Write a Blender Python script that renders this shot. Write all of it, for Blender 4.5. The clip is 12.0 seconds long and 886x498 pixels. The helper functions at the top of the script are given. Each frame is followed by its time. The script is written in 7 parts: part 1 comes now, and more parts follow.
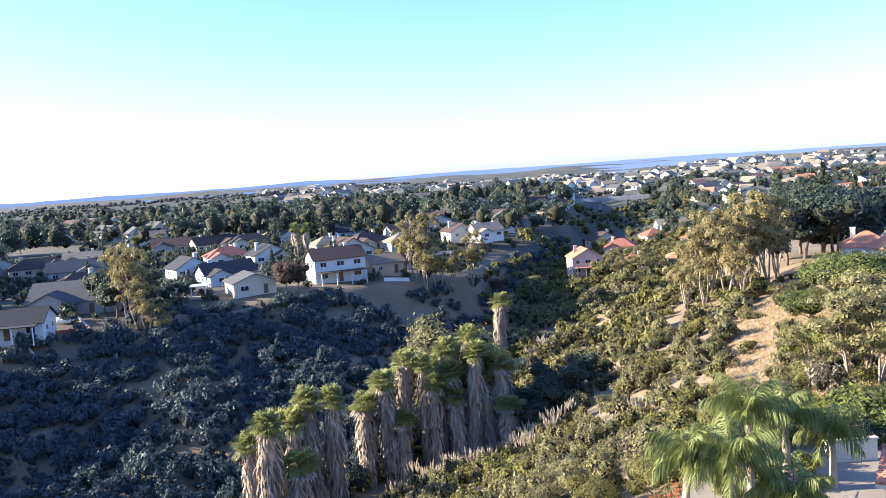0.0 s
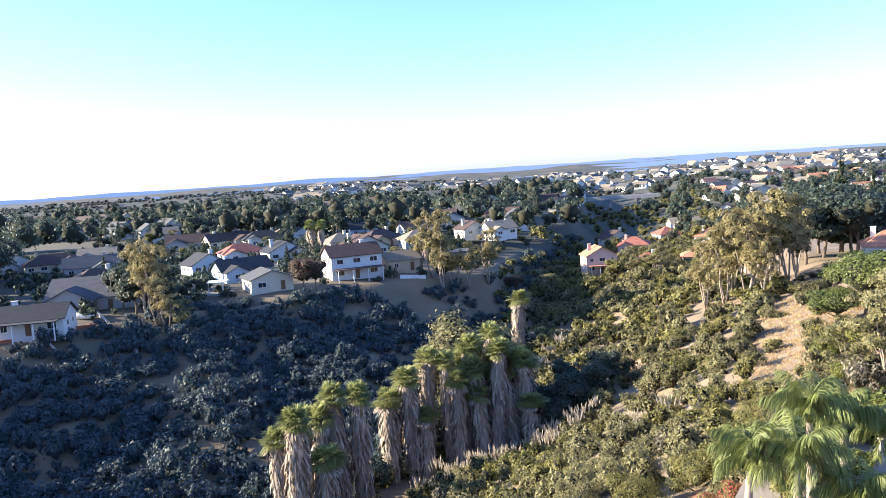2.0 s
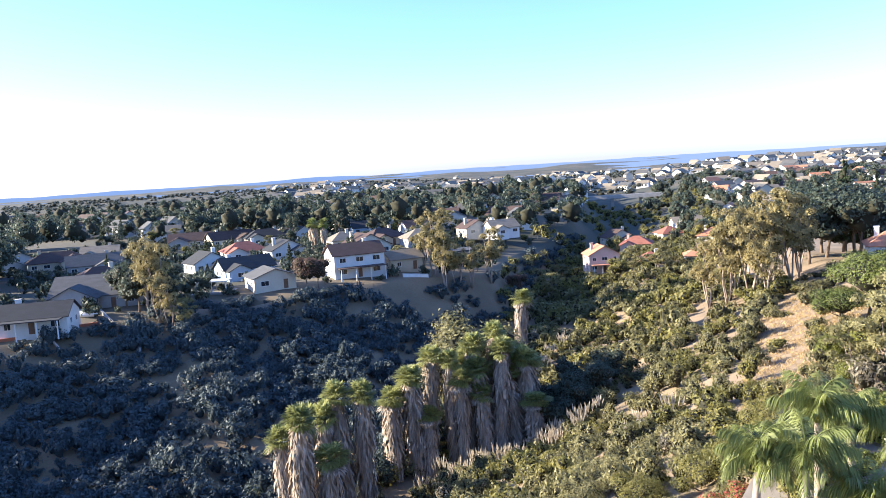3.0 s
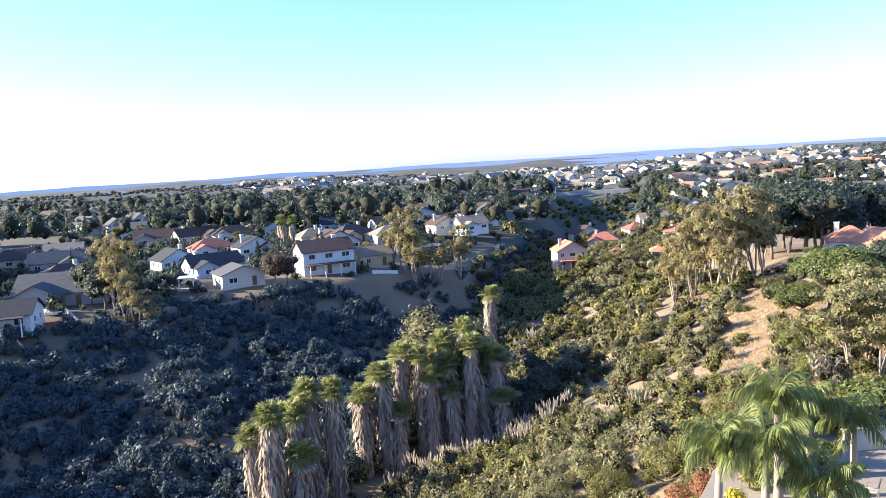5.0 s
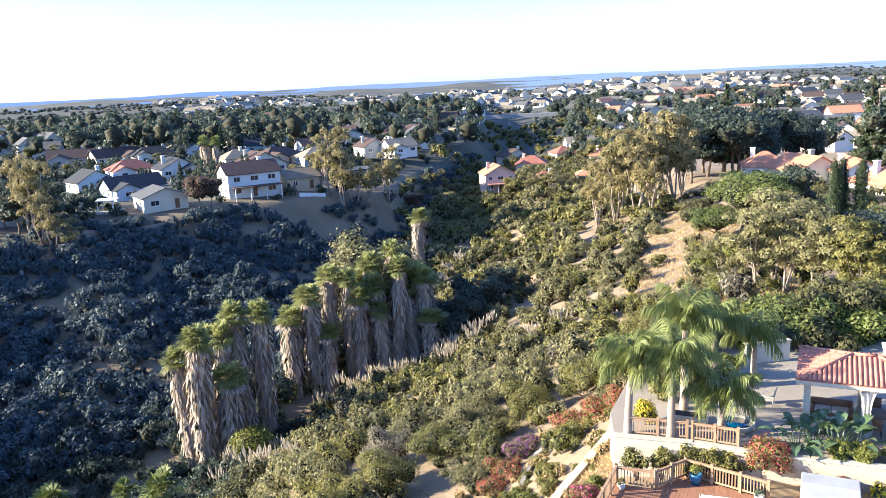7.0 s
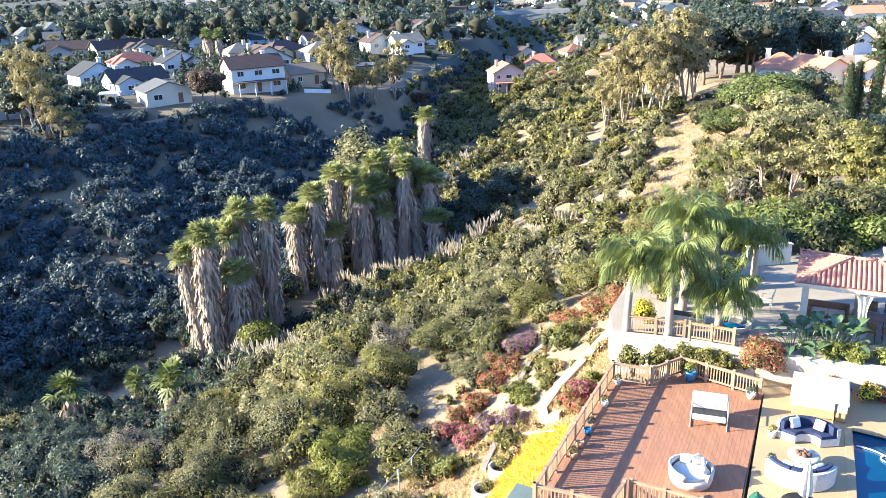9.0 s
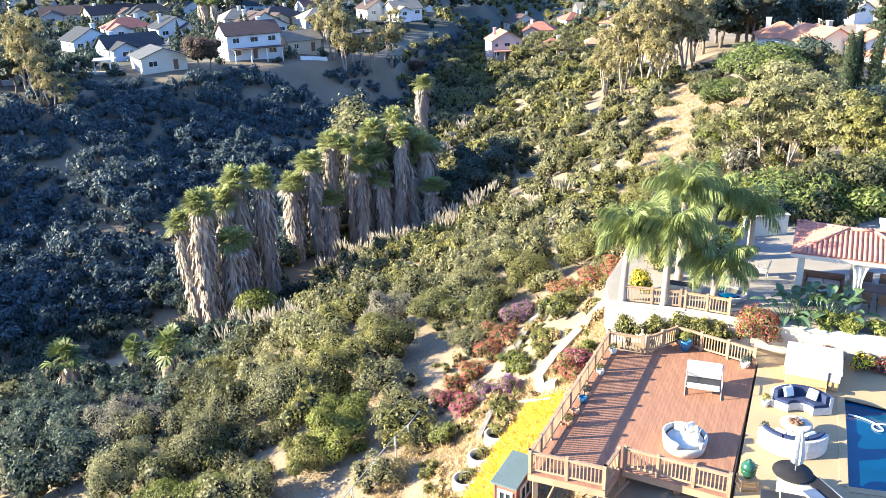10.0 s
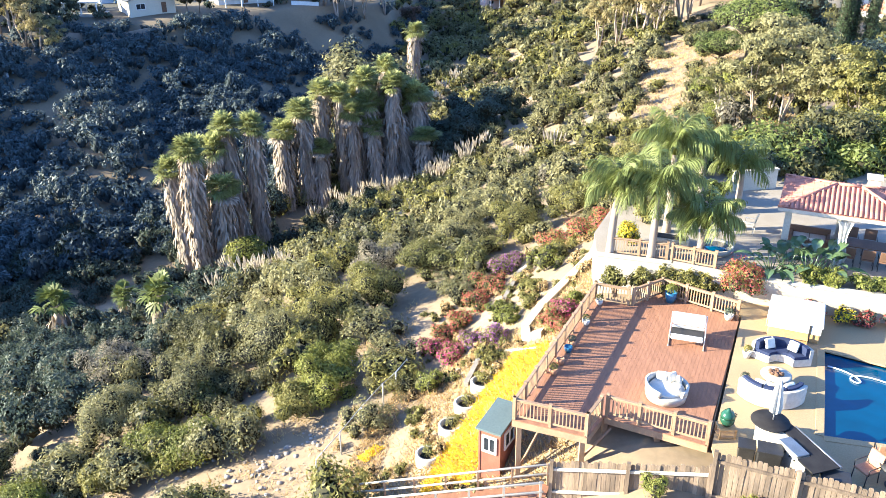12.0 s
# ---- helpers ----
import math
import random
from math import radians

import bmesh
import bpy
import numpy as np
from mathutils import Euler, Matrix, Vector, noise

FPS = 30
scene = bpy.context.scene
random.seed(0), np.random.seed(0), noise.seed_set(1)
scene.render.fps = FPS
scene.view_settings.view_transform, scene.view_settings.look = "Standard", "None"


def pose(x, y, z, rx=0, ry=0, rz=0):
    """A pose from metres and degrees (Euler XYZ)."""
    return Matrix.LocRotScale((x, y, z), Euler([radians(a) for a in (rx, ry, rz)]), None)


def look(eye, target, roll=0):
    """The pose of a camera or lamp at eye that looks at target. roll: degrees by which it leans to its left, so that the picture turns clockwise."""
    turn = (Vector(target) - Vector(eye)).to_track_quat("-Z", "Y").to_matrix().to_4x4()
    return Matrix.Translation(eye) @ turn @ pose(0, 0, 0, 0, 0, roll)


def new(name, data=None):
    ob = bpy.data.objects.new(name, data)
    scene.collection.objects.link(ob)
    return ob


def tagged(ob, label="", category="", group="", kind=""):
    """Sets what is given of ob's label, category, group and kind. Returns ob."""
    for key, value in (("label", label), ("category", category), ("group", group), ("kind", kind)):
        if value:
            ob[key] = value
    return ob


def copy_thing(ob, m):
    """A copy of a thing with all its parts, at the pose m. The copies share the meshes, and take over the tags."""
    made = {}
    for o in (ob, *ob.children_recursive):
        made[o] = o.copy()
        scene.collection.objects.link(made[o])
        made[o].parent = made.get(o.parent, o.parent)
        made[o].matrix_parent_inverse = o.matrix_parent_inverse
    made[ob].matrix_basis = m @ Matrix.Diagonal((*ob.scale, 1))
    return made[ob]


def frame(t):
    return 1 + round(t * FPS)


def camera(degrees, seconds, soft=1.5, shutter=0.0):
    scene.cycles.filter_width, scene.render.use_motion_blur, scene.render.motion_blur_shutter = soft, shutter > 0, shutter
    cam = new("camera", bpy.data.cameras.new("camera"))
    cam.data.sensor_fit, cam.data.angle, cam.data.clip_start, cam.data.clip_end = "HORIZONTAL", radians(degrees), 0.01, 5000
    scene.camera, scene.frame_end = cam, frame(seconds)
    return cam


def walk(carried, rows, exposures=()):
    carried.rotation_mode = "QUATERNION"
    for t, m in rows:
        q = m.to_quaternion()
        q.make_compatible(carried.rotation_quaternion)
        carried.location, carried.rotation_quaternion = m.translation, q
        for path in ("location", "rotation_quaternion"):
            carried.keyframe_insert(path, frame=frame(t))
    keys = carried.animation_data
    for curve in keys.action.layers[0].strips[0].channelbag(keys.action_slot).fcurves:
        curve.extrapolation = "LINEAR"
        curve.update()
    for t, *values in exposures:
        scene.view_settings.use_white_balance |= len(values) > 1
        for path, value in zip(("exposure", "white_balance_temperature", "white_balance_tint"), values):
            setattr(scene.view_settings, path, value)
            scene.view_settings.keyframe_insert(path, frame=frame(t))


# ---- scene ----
cam = camera(58.0, 12.0, soft=0.6)
PATH = [
    (0, (2.312, 0.977, 17.15), (2.086, 2.954, 16.954), -4.0),
    (0.5, (1.697, 0.885, 17.147), (1.468, 2.863, 16.951), -4.0),
    (1, (1.028, 0.784, 17.144), (0.794, 2.761, 16.948), -3.9),
    (1.5, (0.398, 0.736, 17.154), (0.16, 2.712, 16.956), -3.8),
    (2, (-0.007, 0.755, 17.181), (-0.25, 2.73, 16.981), -3.8),
    (2.5, (-0.207, 0.795, 17.199), (-0.454, 2.769, 16.998), -3.8),
    (3, (-0.284, 0.714, 17.242), (-0.531, 2.688, 17.039), -3.7),
    (5, (-0.29, 0.22, 17.381), (-0.461, 2.201, 17.163), -3.6),
    (5.5, (-0.234, 0.041, 17.41), (-0.345, 2.026, 17.187), -3.4),
    (6, (-0.099, -0.111, 17.43), (-0.128, 1.87, 17.158), -3.1),
    (6.5, (-0.096, -0.151, 17.402), (-0.099, 1.82, 17.062), -2.9),
    (7, (-0.068, -0.173, 17.414), (-0.072, 1.783, 16.997), -2.8),
    (9, (-0.006, -0.254, 17.331), (-0.034, 1.635, 16.675), -2.1),
    (9.5, (-0.013, -0.266, 17.331), (-0.04, 1.605, 16.626), -1.9),
    (10, (-0.034, -0.275, 17.32), (-0.056, 1.588, 16.592), -1.8),
    (10.5, (0.003, -0.293, 17.335), (-0.015, 1.559, 16.58), -1.6),
    (11, (0.039, -0.364, 17.298), (0.027, 1.468, 16.495), -1.4),
    (11.5, (0.082, -0.364, 17.285), (0.081, 1.458, 16.459), -1.1),
    (12, (0.061, -0.37, 17.284), (0.059, 1.445, 16.443), -0.8),
]
walk(cam, [(t, look(eye, aim, roll)) for t, eye, aim, roll in PATH], exposures=[(0.0, 2.05, 4720, 25), (6.0, 2.05, 4720, 25), (7.2, 2.2, 4650, 22), (9.0, 2.52, 4600, 18), (12.0, 2.55, 4620, 18)])

# ---- light ----
SUN_AZ, SUN_EL = -93.0, 18.5        # degrees east of +y, degrees up
world = bpy.data.worlds.new("world")
scene.world = world
world.use_nodes = True
wn = world.node_tree.nodes
sky = wn.new("ShaderNodeTexSky")
sky.sky_type, sky.sun_disc = "NISHITA", False
sky.sun_elevation, sky.sun_rotation = radians(SUN_EL), radians(SUN_AZ)
sky.altitude, sky.air_density, sky.dust_density, sky.ozone_density = 100, 1.0, 0.6, 1.6
wn["Background"].inputs["Strength"].default_value = 0.074
world.node_tree.links.new(sky.outputs[0], wn["Background"].inputs["Color"])
sun = new("sun", bpy.data.lights.new("sun", "SUN"))
sun.data.energy, sun.data.angle, sun.data.color = 5.0, radians(0.5), (1.0, 0.765, 0.36)
sun.matrix_world = look((-300, 0, 150), (-300 + math.sin(radians(SUN_AZ + 180)) * math.cos(radians(SUN_EL)),
                        math.cos(radians(SUN_AZ + 180)) * math.cos(radians(SUN_EL)), 150 - math.sin(radians(SUN_EL))))

# ---- materials ----
def mat(name, col, rough=0.7, col2=None, scale=4.0, fine=40.0, bump=0.3, metal=0.0, island=0.0, objrand=0.0, trans=0.0, spec=0.4, stretch=(1, 1, 1), contrast=0.5, coords="Object"):
    """A surface with two scales of colour variation, fine relief, and variation from piece to piece."""
    m = bpy.data.materials.new(name)
    m.use_nodes = True
    nt = m.node_tree
    n, l = nt.nodes, nt.links
    b = n["Principled BSDF"]
    b.inputs["Roughness"].default_value, b.inputs["Metallic"].default_value = rough, metal
    b.inputs["Specular IOR Level"].default_value = spec
    col2 = col2 or tuple(c * 0.7 for c in col)
    tc, mp = n.new("ShaderNodeTexCoord"), n.new("ShaderNodeMapping")
    mp.inputs["Scale"].default_value = stretch
    if coords == "World":
        geo = n.new("ShaderNodeNewGeometry")
        l.new(geo.outputs["Position"], mp.inputs["Vector"])
    else:
        l.new(tc.outputs["Object"], mp.inputs["Vector"])
    a, f = n.new("ShaderNodeTexNoise"), n.new("ShaderNodeTexNoise")
    a.inputs["Scale"].default_value, f.inputs["Scale"].default_value = scale, fine
    a.inputs["Detail"].default_value, f.inputs["Detail"].default_value = 5, 3
    l.new(mp.outputs[0], a.inputs["Vector"]), l.new(mp.outputs[0], f.inputs["Vector"])
    ramp = n.new("ShaderNodeMapRange")
    ramp.inputs["From Min"].default_value, ramp.inputs["From Max"].default_value = 0.5 - 0.25 * contrast - 0.1, 0.5 + 0.25 * contrast + 0.1
    l.new(a.outputs[0], ramp.inputs["Value"])
    mix = n.new("ShaderNodeMix")
    mix.data_type = "RGBA"
    mix.inputs["A"].default_value, mix.inputs["B"].default_value = (*col2, 1), (*col, 1)
    l.new(ramp.outputs[0], mix.inputs["Factor"])
    out = mix.outputs["Result"]
    hsv = n.new("ShaderNodeHueSaturation")
    l.new(out, hsv.inputs["Color"])
    val = n.new("ShaderNodeMath")
    val.operation = "MULTIPLY_ADD"
    val.inputs[1].default_value, val.inputs[2].default_value = 0.5, 0.75
    l.new(f.outputs[0], val.inputs[0])
    last = val.outputs[0]
    if island or objrand:
        src = n.new("ShaderNodeNewGeometry").outputs["Random Per Island"] if island else n.new("ShaderNodeObjectInfo").outputs["Random"]
        amount = island or objrand
        k = n.new("ShaderNodeMath")
        k.operation = "MULTIPLY_ADD"
        k.inputs[1].default_value, k.inputs[2].default_value = amount, -amount / 2
        l.new(src, k.inputs[0])
        add = n.new("ShaderNodeMath")
        l.new(last, add.inputs[0]), l.new(k.outputs[0], add.inputs[1])
        last = add.outputs[0]
    l.new(last, hsv.inputs["Value"])
    l.new(hsv.outputs[0], b.inputs["Base Color"])
    if bump:
        bp = n.new("ShaderNodeBump")
        bp.inputs["Strength"].default_value, bp.inputs["Distance"].default_value = bump, 0.02
        l.new(f.outputs[0], bp.inputs["Height"]), l.new(bp.outputs[0], b.inputs["Normal"])
    if trans:
        tr, mx = n.new("ShaderNodeBsdfTranslucent"), n.new("ShaderNodeMixShader")
        l.new(hsv.outputs[0], tr.inputs["Color"])
        mx.inputs[0].default_value = trans
        l.new(b.outputs[0], mx.inputs[1]), l.new(tr.outputs[0], mx.inputs[2]), l.new(mx.outputs[0], n["Material Output"].inputs["Surface"])
    return m


def leaf(name, col, col2, scale=0.12, island=0.6, trans=0.35):
    return mat(name, col, 0.55, col2, scale, 1.2, 0, island=island, trans=trans, spec=0.3, coords="World")


LEAF_SAGE = leaf("leaf_sage", (0.285, 0.260, 0.105), (0.160, 0.150, 0.060))
LEAF_OLIVE = leaf("leaf_olive", (0.270, 0.240, 0.055), (0.140, 0.138, 0.036))
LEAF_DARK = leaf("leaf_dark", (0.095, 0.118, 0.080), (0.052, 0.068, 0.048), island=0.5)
# far-slope leaf, haze painted in as a lighter, bluer green
LEAF_HAZY = leaf("leaf_hazy", (0.086, 0.112, 0.116), (0.062, 0.082, 0.086), island=0.25, trans=0.2)
LEAF_BRIGHT = leaf("leaf_bright", (0.255, 0.255, 0.038), (0.130, 0.145, 0.028))
LEAF_DRY = leaf("leaf_dry", (0.300, 0.265, 0.180), (0.190, 0.165, 0.110))
LEAF_EUC = leaf("leaf_eucalyptus", (0.36, 0.295, 0.115), (0.20, 0.175, 0.068))
LEAF_PALM = leaf("leaf_palm", (0.23, 0.255, 0.06), (0.09, 0.115, 0.03), trans=0.22)
LEAF_FAN = leaf("leaf_fan_palm", (0.36, 0.37, 0.13), (0.20, 0.215, 0.07), trans=0.45)
LEAF_CYP = leaf("leaf_cypress", (0.059, 0.081, 0.030), (0.032, 0.050, 0.019))
LEAF_RUST = leaf("leaf_russet", (0.189, 0.109, 0.072), (0.103, 0.072, 0.051))
# greyed, bluish leaf of the far woods: distance haze put into the colour
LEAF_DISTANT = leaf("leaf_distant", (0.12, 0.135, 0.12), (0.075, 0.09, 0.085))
LEAF_DEEP = leaf("leaf_deep_green", (0.160, 0.148, 0.050), (0.084, 0.084, 0.030))
LEAF_PINE = leaf("leaf_pine", (0.19, 0.215, 0.045), (0.10, 0.125, 0.028))
PETAL_PINK = leaf("petal_magenta", (0.60, 0.10, 0.26), (0.40, 0.08, 0.17))
PETAL_RED = leaf("petal_red", (0.52, 0.105, 0.085), (0.34, 0.09, 0.07))
PETAL_PURPLE = leaf("petal_purple", (0.400, 0.160, 0.420), (0.260, 0.100, 0.240))
PETAL_YELLOW = leaf("petal_yellow", (0.90, 0.70, 0.008), (0.82, 0.62, 0.01), island=0.25)
PLUME = leaf("pampas_plume", (0.60, 0.53, 0.41), (0.42, 0.37, 0.28), island=0.5)
GRASS_DRY = leaf("dry_grass", (0.58, 0.43, 0.18), (0.40, 0.28, 0.12), 0.5)
THATCH = mat("dead_fronds", (0.50, 0.415, 0.32), 0.9, (0.22, 0.175, 0.13), 1.5, 9, 0.6, island=0.6, stretch=(1, 1, 0.2))
BARK = mat("bark", (0.22, 0.17, 0.12), 0.9, (0.12, 0.09, 0.065), 1.5, 12, 0.6, stretch=(1, 1, 0.3))
BARK_PALE = mat("pale_bark", (0.45, 0.38, 0.30), 0.85, (0.24, 0.18, 0.13), 0.8, 8, 0.4, stretch=(1, 1, 0.3))
# filler behind the leaves, near black to stand in for shade within crowns
CORE = mat("crown_shade", (0.038, 0.036, 0.018), 0.95, (0.022, 0.022, 0.011), 1.5, 6, 0.4)
# lighter bluish filler of far shrubs, carrying the same painted haze
CORE_HAZY = mat("hazed_filling", (0.044, 0.057, 0.060), 0.95, (0.030, 0.039, 0.042), 1.5, 6, 0.4)


# ---- builders ----
def mesh_np(name, verts, faces, material, smooth=False):
    """A mesh from arrays of corners and of faces with equally many corners."""
    me = bpy.data.meshes.new(name)
    k = faces.shape[1]
    me.vertices.add(len(verts))
    me.vertices.foreach_set("co", np.ascontiguousarray(verts, dtype=np.float32).ravel())
    me.loops.add(faces.size)
    me.loops.foreach_set("vertex_index", np.ascontiguousarray(faces, dtype=np.int32).ravel())
    me.polygons.add(len(faces))
    me.polygons.foreach_set("loop_start", np.arange(0, faces.size, k, dtype=np.int32))
    me.update(calc_edges=True)
    if smooth:
        me.polygons.foreach_set("use_smooth", np.ones(len(faces), dtype=bool))
    me.materials.append(material)
    return me


def mesh_multi(name, pieces):
    """One mesh of several pieces (corners, faces, material); the pieces may differ in corners a face."""
    V, L, S, M, base, at = [], [], [], [], 0, 0
    for i, (v, f, m) in enumerate(pieces):
        V.append(v), L.append((f + base).ravel()), M.append(np.full(len(f), i, dtype=np.int32))
        S.append(at + np.arange(len(f), dtype=np.int32) * f.shape[1])
        base, at = base + len(v), at + f.size
    V, L, S = np.concatenate(V), np.concatenate(L), np.concatenate(S)
    me = bpy.data.meshes.new(name)
    me.vertices.add(len(V))
    me.vertices.foreach_set("co", np.ascontiguousarray(V, dtype=np.float32).ravel())
    me.loops.add(len(L))
    me.loops.foreach_set("vertex_index", np.ascontiguousarray(L, dtype=np.int32))
    me.polygons.add(len(S))
    me.polygons.foreach_set("loop_start", S.astype(np.int32))
    for p in pieces:
        me.materials.append(p[2])
    me.polygons.foreach_set("material_index", np.concatenate(M))
    me.update(calc_edges=True)
    return me


def part(name, bm, material, parent, label=""):
    """One mesh object under a thing or part, from a bmesh or a finished mesh."""
    if isinstance(bm, bmesh.types.BMesh):
        me = bpy.data.meshes.new(name)
        bm.to_mesh(me)
        bm.free()
        me.materials.append(material)
    else:
        me = bm
    ob = new(name, me)
    ob.parent = parent
    return tagged(ob, label) if label else ob


def thing(name, x, y, z, turn, label, category, group="", kind=""):
    ob = new(name)
    ob.empty_display_size = 0.3
    ob.matrix_basis = pose(x, y, z, 0, 0, turn)
    return tagged(ob, label, category, group, kind)


def box(bm, x0, x1, y0, y1, z0, z1, bevel=0.0):
    r = bmesh.ops.create_cube(bm, size=1, matrix=Matrix.Translation(((x0 + x1) / 2, (y0 + y1) / 2, (z0 + z1) / 2)) @ Matrix.Diagonal((abs(x1 - x0), abs(y1 - y0), abs(z1 - z0), 1)))
    if bevel:
        edges = list({e for v in r["verts"] for e in v.link_edges})
        bmesh.ops.bevel(bm, geom=edges, offset=bevel, segments=2, affect="EDGES", profile=0.6)
    return bm


def boxes(*specs, bevel=0.0):
    bm = bmesh.new()
    for s in specs:
        box(bm, *s, bevel=bevel)
    return bm


def lathe(profile, segs=20, bm=None, at=(0, 0, 0), sx=1.0, sy=1.0):
    """A turned body from (radius, height) pairs."""
    bm = bm or bmesh.new()
    rings = []
    for r, z in profile:
        rings.append([bm.verts.new((at[0] + sx * r * math.cos(2 * math.pi * i / segs), at[1] + sy * r * math.sin(2 * math.pi * i / segs), at[2] + z)) for i in range(segs)])
    for a, b in zip(rings, rings[1:]):
        for i in range(segs):
            f = bm.faces.new((a[i], a[(i + 1) % segs], b[(i + 1) % segs], b[i]))
            f.smooth = True
    for ring, flip in ((rings[0], True), (rings[-1], False)):
        if profile[0 if flip else -1][0] > 1e-4:
            bm.faces.new(ring[::-1] if flip else ring)
    return bm


def tube(points, radii, segs=7, bm=None):
    """A tapering limb along points."""
    bm = bm or bmesh.new()
    rings = []
    for i, p in enumerate(points):
        p = Vector(p)
        d = (Vector(points[min(i + 1, len(points) - 1)]) - Vector(points[max(i - 1, 0)])).normalized()
        u = d.orthogonal().normalized()
        w = d.cross(u)
        r = radii[i] if hasattr(radii, "__len__") else radii
        rings.append([bm.verts.new(p + r * (math.cos(2 * math.pi * k / segs) * u + math.sin(2 * math.pi * k / segs) * w)) for k in range(segs)])
    for a, b in zip(rings, rings[1:]):
        best = min(range(segs), key=lambda s: (a[0].co - b[s].co).length)
        for k in range(segs):
            f = bm.faces.new((a[k], a[(k + 1) % segs], b[(k + 1 + best) % segs], b[(k + best) % segs]))
            f.smooth = True
    bm.faces.new(rings[0][::-1]), bm.faces.new(rings[-1])
    return bm


def prism(outline, z0, z1, bm=None):
    """An upright slab over a plan outline (anticlockwise)."""
    bm = bm or bmesh.new()
    lo, hi = [bm.verts.new((x, y, z0)) for x, y in outline], [bm.verts.new((x, y, z1)) for x, y in outline]
    n = len(outline)
    for i in range(n):
        bm.faces.new((lo[i], lo[(i + 1) % n], hi[(i + 1) % n], hi[i]))
    bm.faces.new(hi), bm.faces.new(lo[::-1])
    return bm


# ---- the lie of the land: a canyon between two mesas ----
AXIS = np.array([(-85, -400, -38), (-80, -100, -33), (-72, 42, -30), (-60, 76, -28), (-27, 86, -26), (-9, 112, -24), (-6, 180, -25), (4, 250, -23), (20, 330, -21), (40, 450, -22), (60, 620, -30), (80, 1000, -34)], float)
RIM_R = np.array([(-60, -200, -5), (-6, -30, -6), (0, 10, -6), (-3, 26, -6), (-1, 34, -6), (3.5, 45, -5.5), (13, 62, -6), (28, 100, -8.3), (36, 128, -9), (44, 160, -10), (44, 215, -16), (52, 300, -17), (90, 420, -14), (130, 620, -12), (200, 1000, -12)], float)
# first four points lie out of view, added so the mesa shades the canyon
RIM_L = np.array([(-150, -400, -8), (-130, -100, -8), (-122, 50, -8), (-116, 98, -8.5), (-100, 121, -8.5), (-84, 138, -8.5), (-70, 164, -8.5), (-56, 167, -8.5), (-42, 179, -8.5), (-28, 189, -9), (-15, 205, -11), (-9, 250, -12), (2, 290, -13), (15, 360, -10), (25, 470, -9), (25, 650, -10), (30, 1000, -10)], float)


def beside(line, x, y):
    """Distance to a line in plan (positive on its right-hand side) and the line's height at the nearest point."""
    best, sign, height = np.full(x.shape, 1e12), np.ones(x.shape), np.zeros(x.shape)
    for (ax, ay, az), (bx, by, bz) in zip(line, line[1:]):
        dx, dy = bx - ax, by - ay
        t = np.clip(((x - ax) * dx + (y - ay) * dy) / (dx * dx + dy * dy), 0, 1)
        px, py = x - ax - t * dx, y - ay - t * dy
        d = px * px + py * py
        near = d < best
        best = np.where(near, d, best)
        sign = np.where(near, np.sign(px * dy - py * dx), sign)
        height = np.where(near, az + t * (bz - az), height)
    return np.sqrt(best) * sign, height


def waves(x, y, size, seed):
    """Smooth undulation between about -1 and 1."""
    r = np.random.RandomState(seed)
    s = 0
    for k in range(6):
        a, p, f = r.uniform(0, 6.283), r.uniform(0, 6.283), r.uniform(0.6, 1.7) * 6.283 / size
        s = s + np.sin((x * math.cos(a) + y * math.sin(a)) * f + p)
    return s / 3.4


def land(x, y):
    """Height of the ground."""
    x, y = np.asarray(x, float), np.asarray(y, float)
    da, za = beside(AXIS, x, y)
    dr, zr = beside(RIM_R, x, y)
    dl, zl = beside(RIM_L, x, y)
    right = da > 0
    pad = np.interp(y, [-100, 46, 60, 90, 160, 300, 600, 2000], [-0.6, -0.6, -1.5, -2.5, -6.5, -15, -13, -12])
    mesa = np.interp(y, [0, 350, 500, 900], [-7.5, -7.5, -8.5, -12])
    rim, rz = np.where(right, -dr, dl), np.where(right, zr, zl)     # distance still to go to the rim
    w = np.abs(da) / (np.abs(da) + np.maximum(rim, 0) + 1e-6)
    prof = np.where(right, 0.55 * w + 0.45 * w * w * (3 - 2 * w), 0.45 * w + 0.55 * w * w)
    slope = za + (rz - za) * prof + waves(x, y, 30, 3) * 1.2 * np.sin(np.pi * w)
    top = np.where(right, np.minimum(zr + np.interp(y, [40, 90], [0.66, 0.3]) * dr, pad), np.minimum(zl - 0.12 * dl, mesa))
    z = np.where(rim > 0, slope, top)
    far = np.clip((np.hypot(x, y) - 500) / 900, 0, 1)
    hills = -14 + waves(x, y, 1500, 5) * 11 + waves(x, y, 420, 8) * 5
    z = z * (1 - far) + hills * far
    return z + waves(x, y, 9, 9) * 0.15 * (rim > 0)


def land_at(x, y):
    return float(land(np.array([x]), np.array([y]))[0])

# ---- ground ----
def spread(lo, hi, step, end_lo, end_hi):
    mid = np.arange(lo, hi + step / 2, step)
    up, down, s = [hi], [lo], step
    while up[-1] < end_hi:
        s *= 1.16
        up.append(up[-1] + s)
    s = step
    while down[-1] > end_lo:
        s *= 1.16
        down.append(down[-1] - s)
    return np.array(down[:0:-1] + mid.tolist() + up[1:])


gx, gy = spread(-110, 110, 1.6, -4700, 4700), spread(-30, 240, 1.6, -3000, 4750)
GX, GY = np.meshgrid(gx, gy)
nx, ny = len(gx), len(gy)
idx = np.arange(nx * ny).reshape(ny, nx)
quads = np.stack([idx[:-1, :-1], idx[:-1, 1:], idx[1:, 1:], idx[1:, :-1]], -1).reshape(-1, 4)
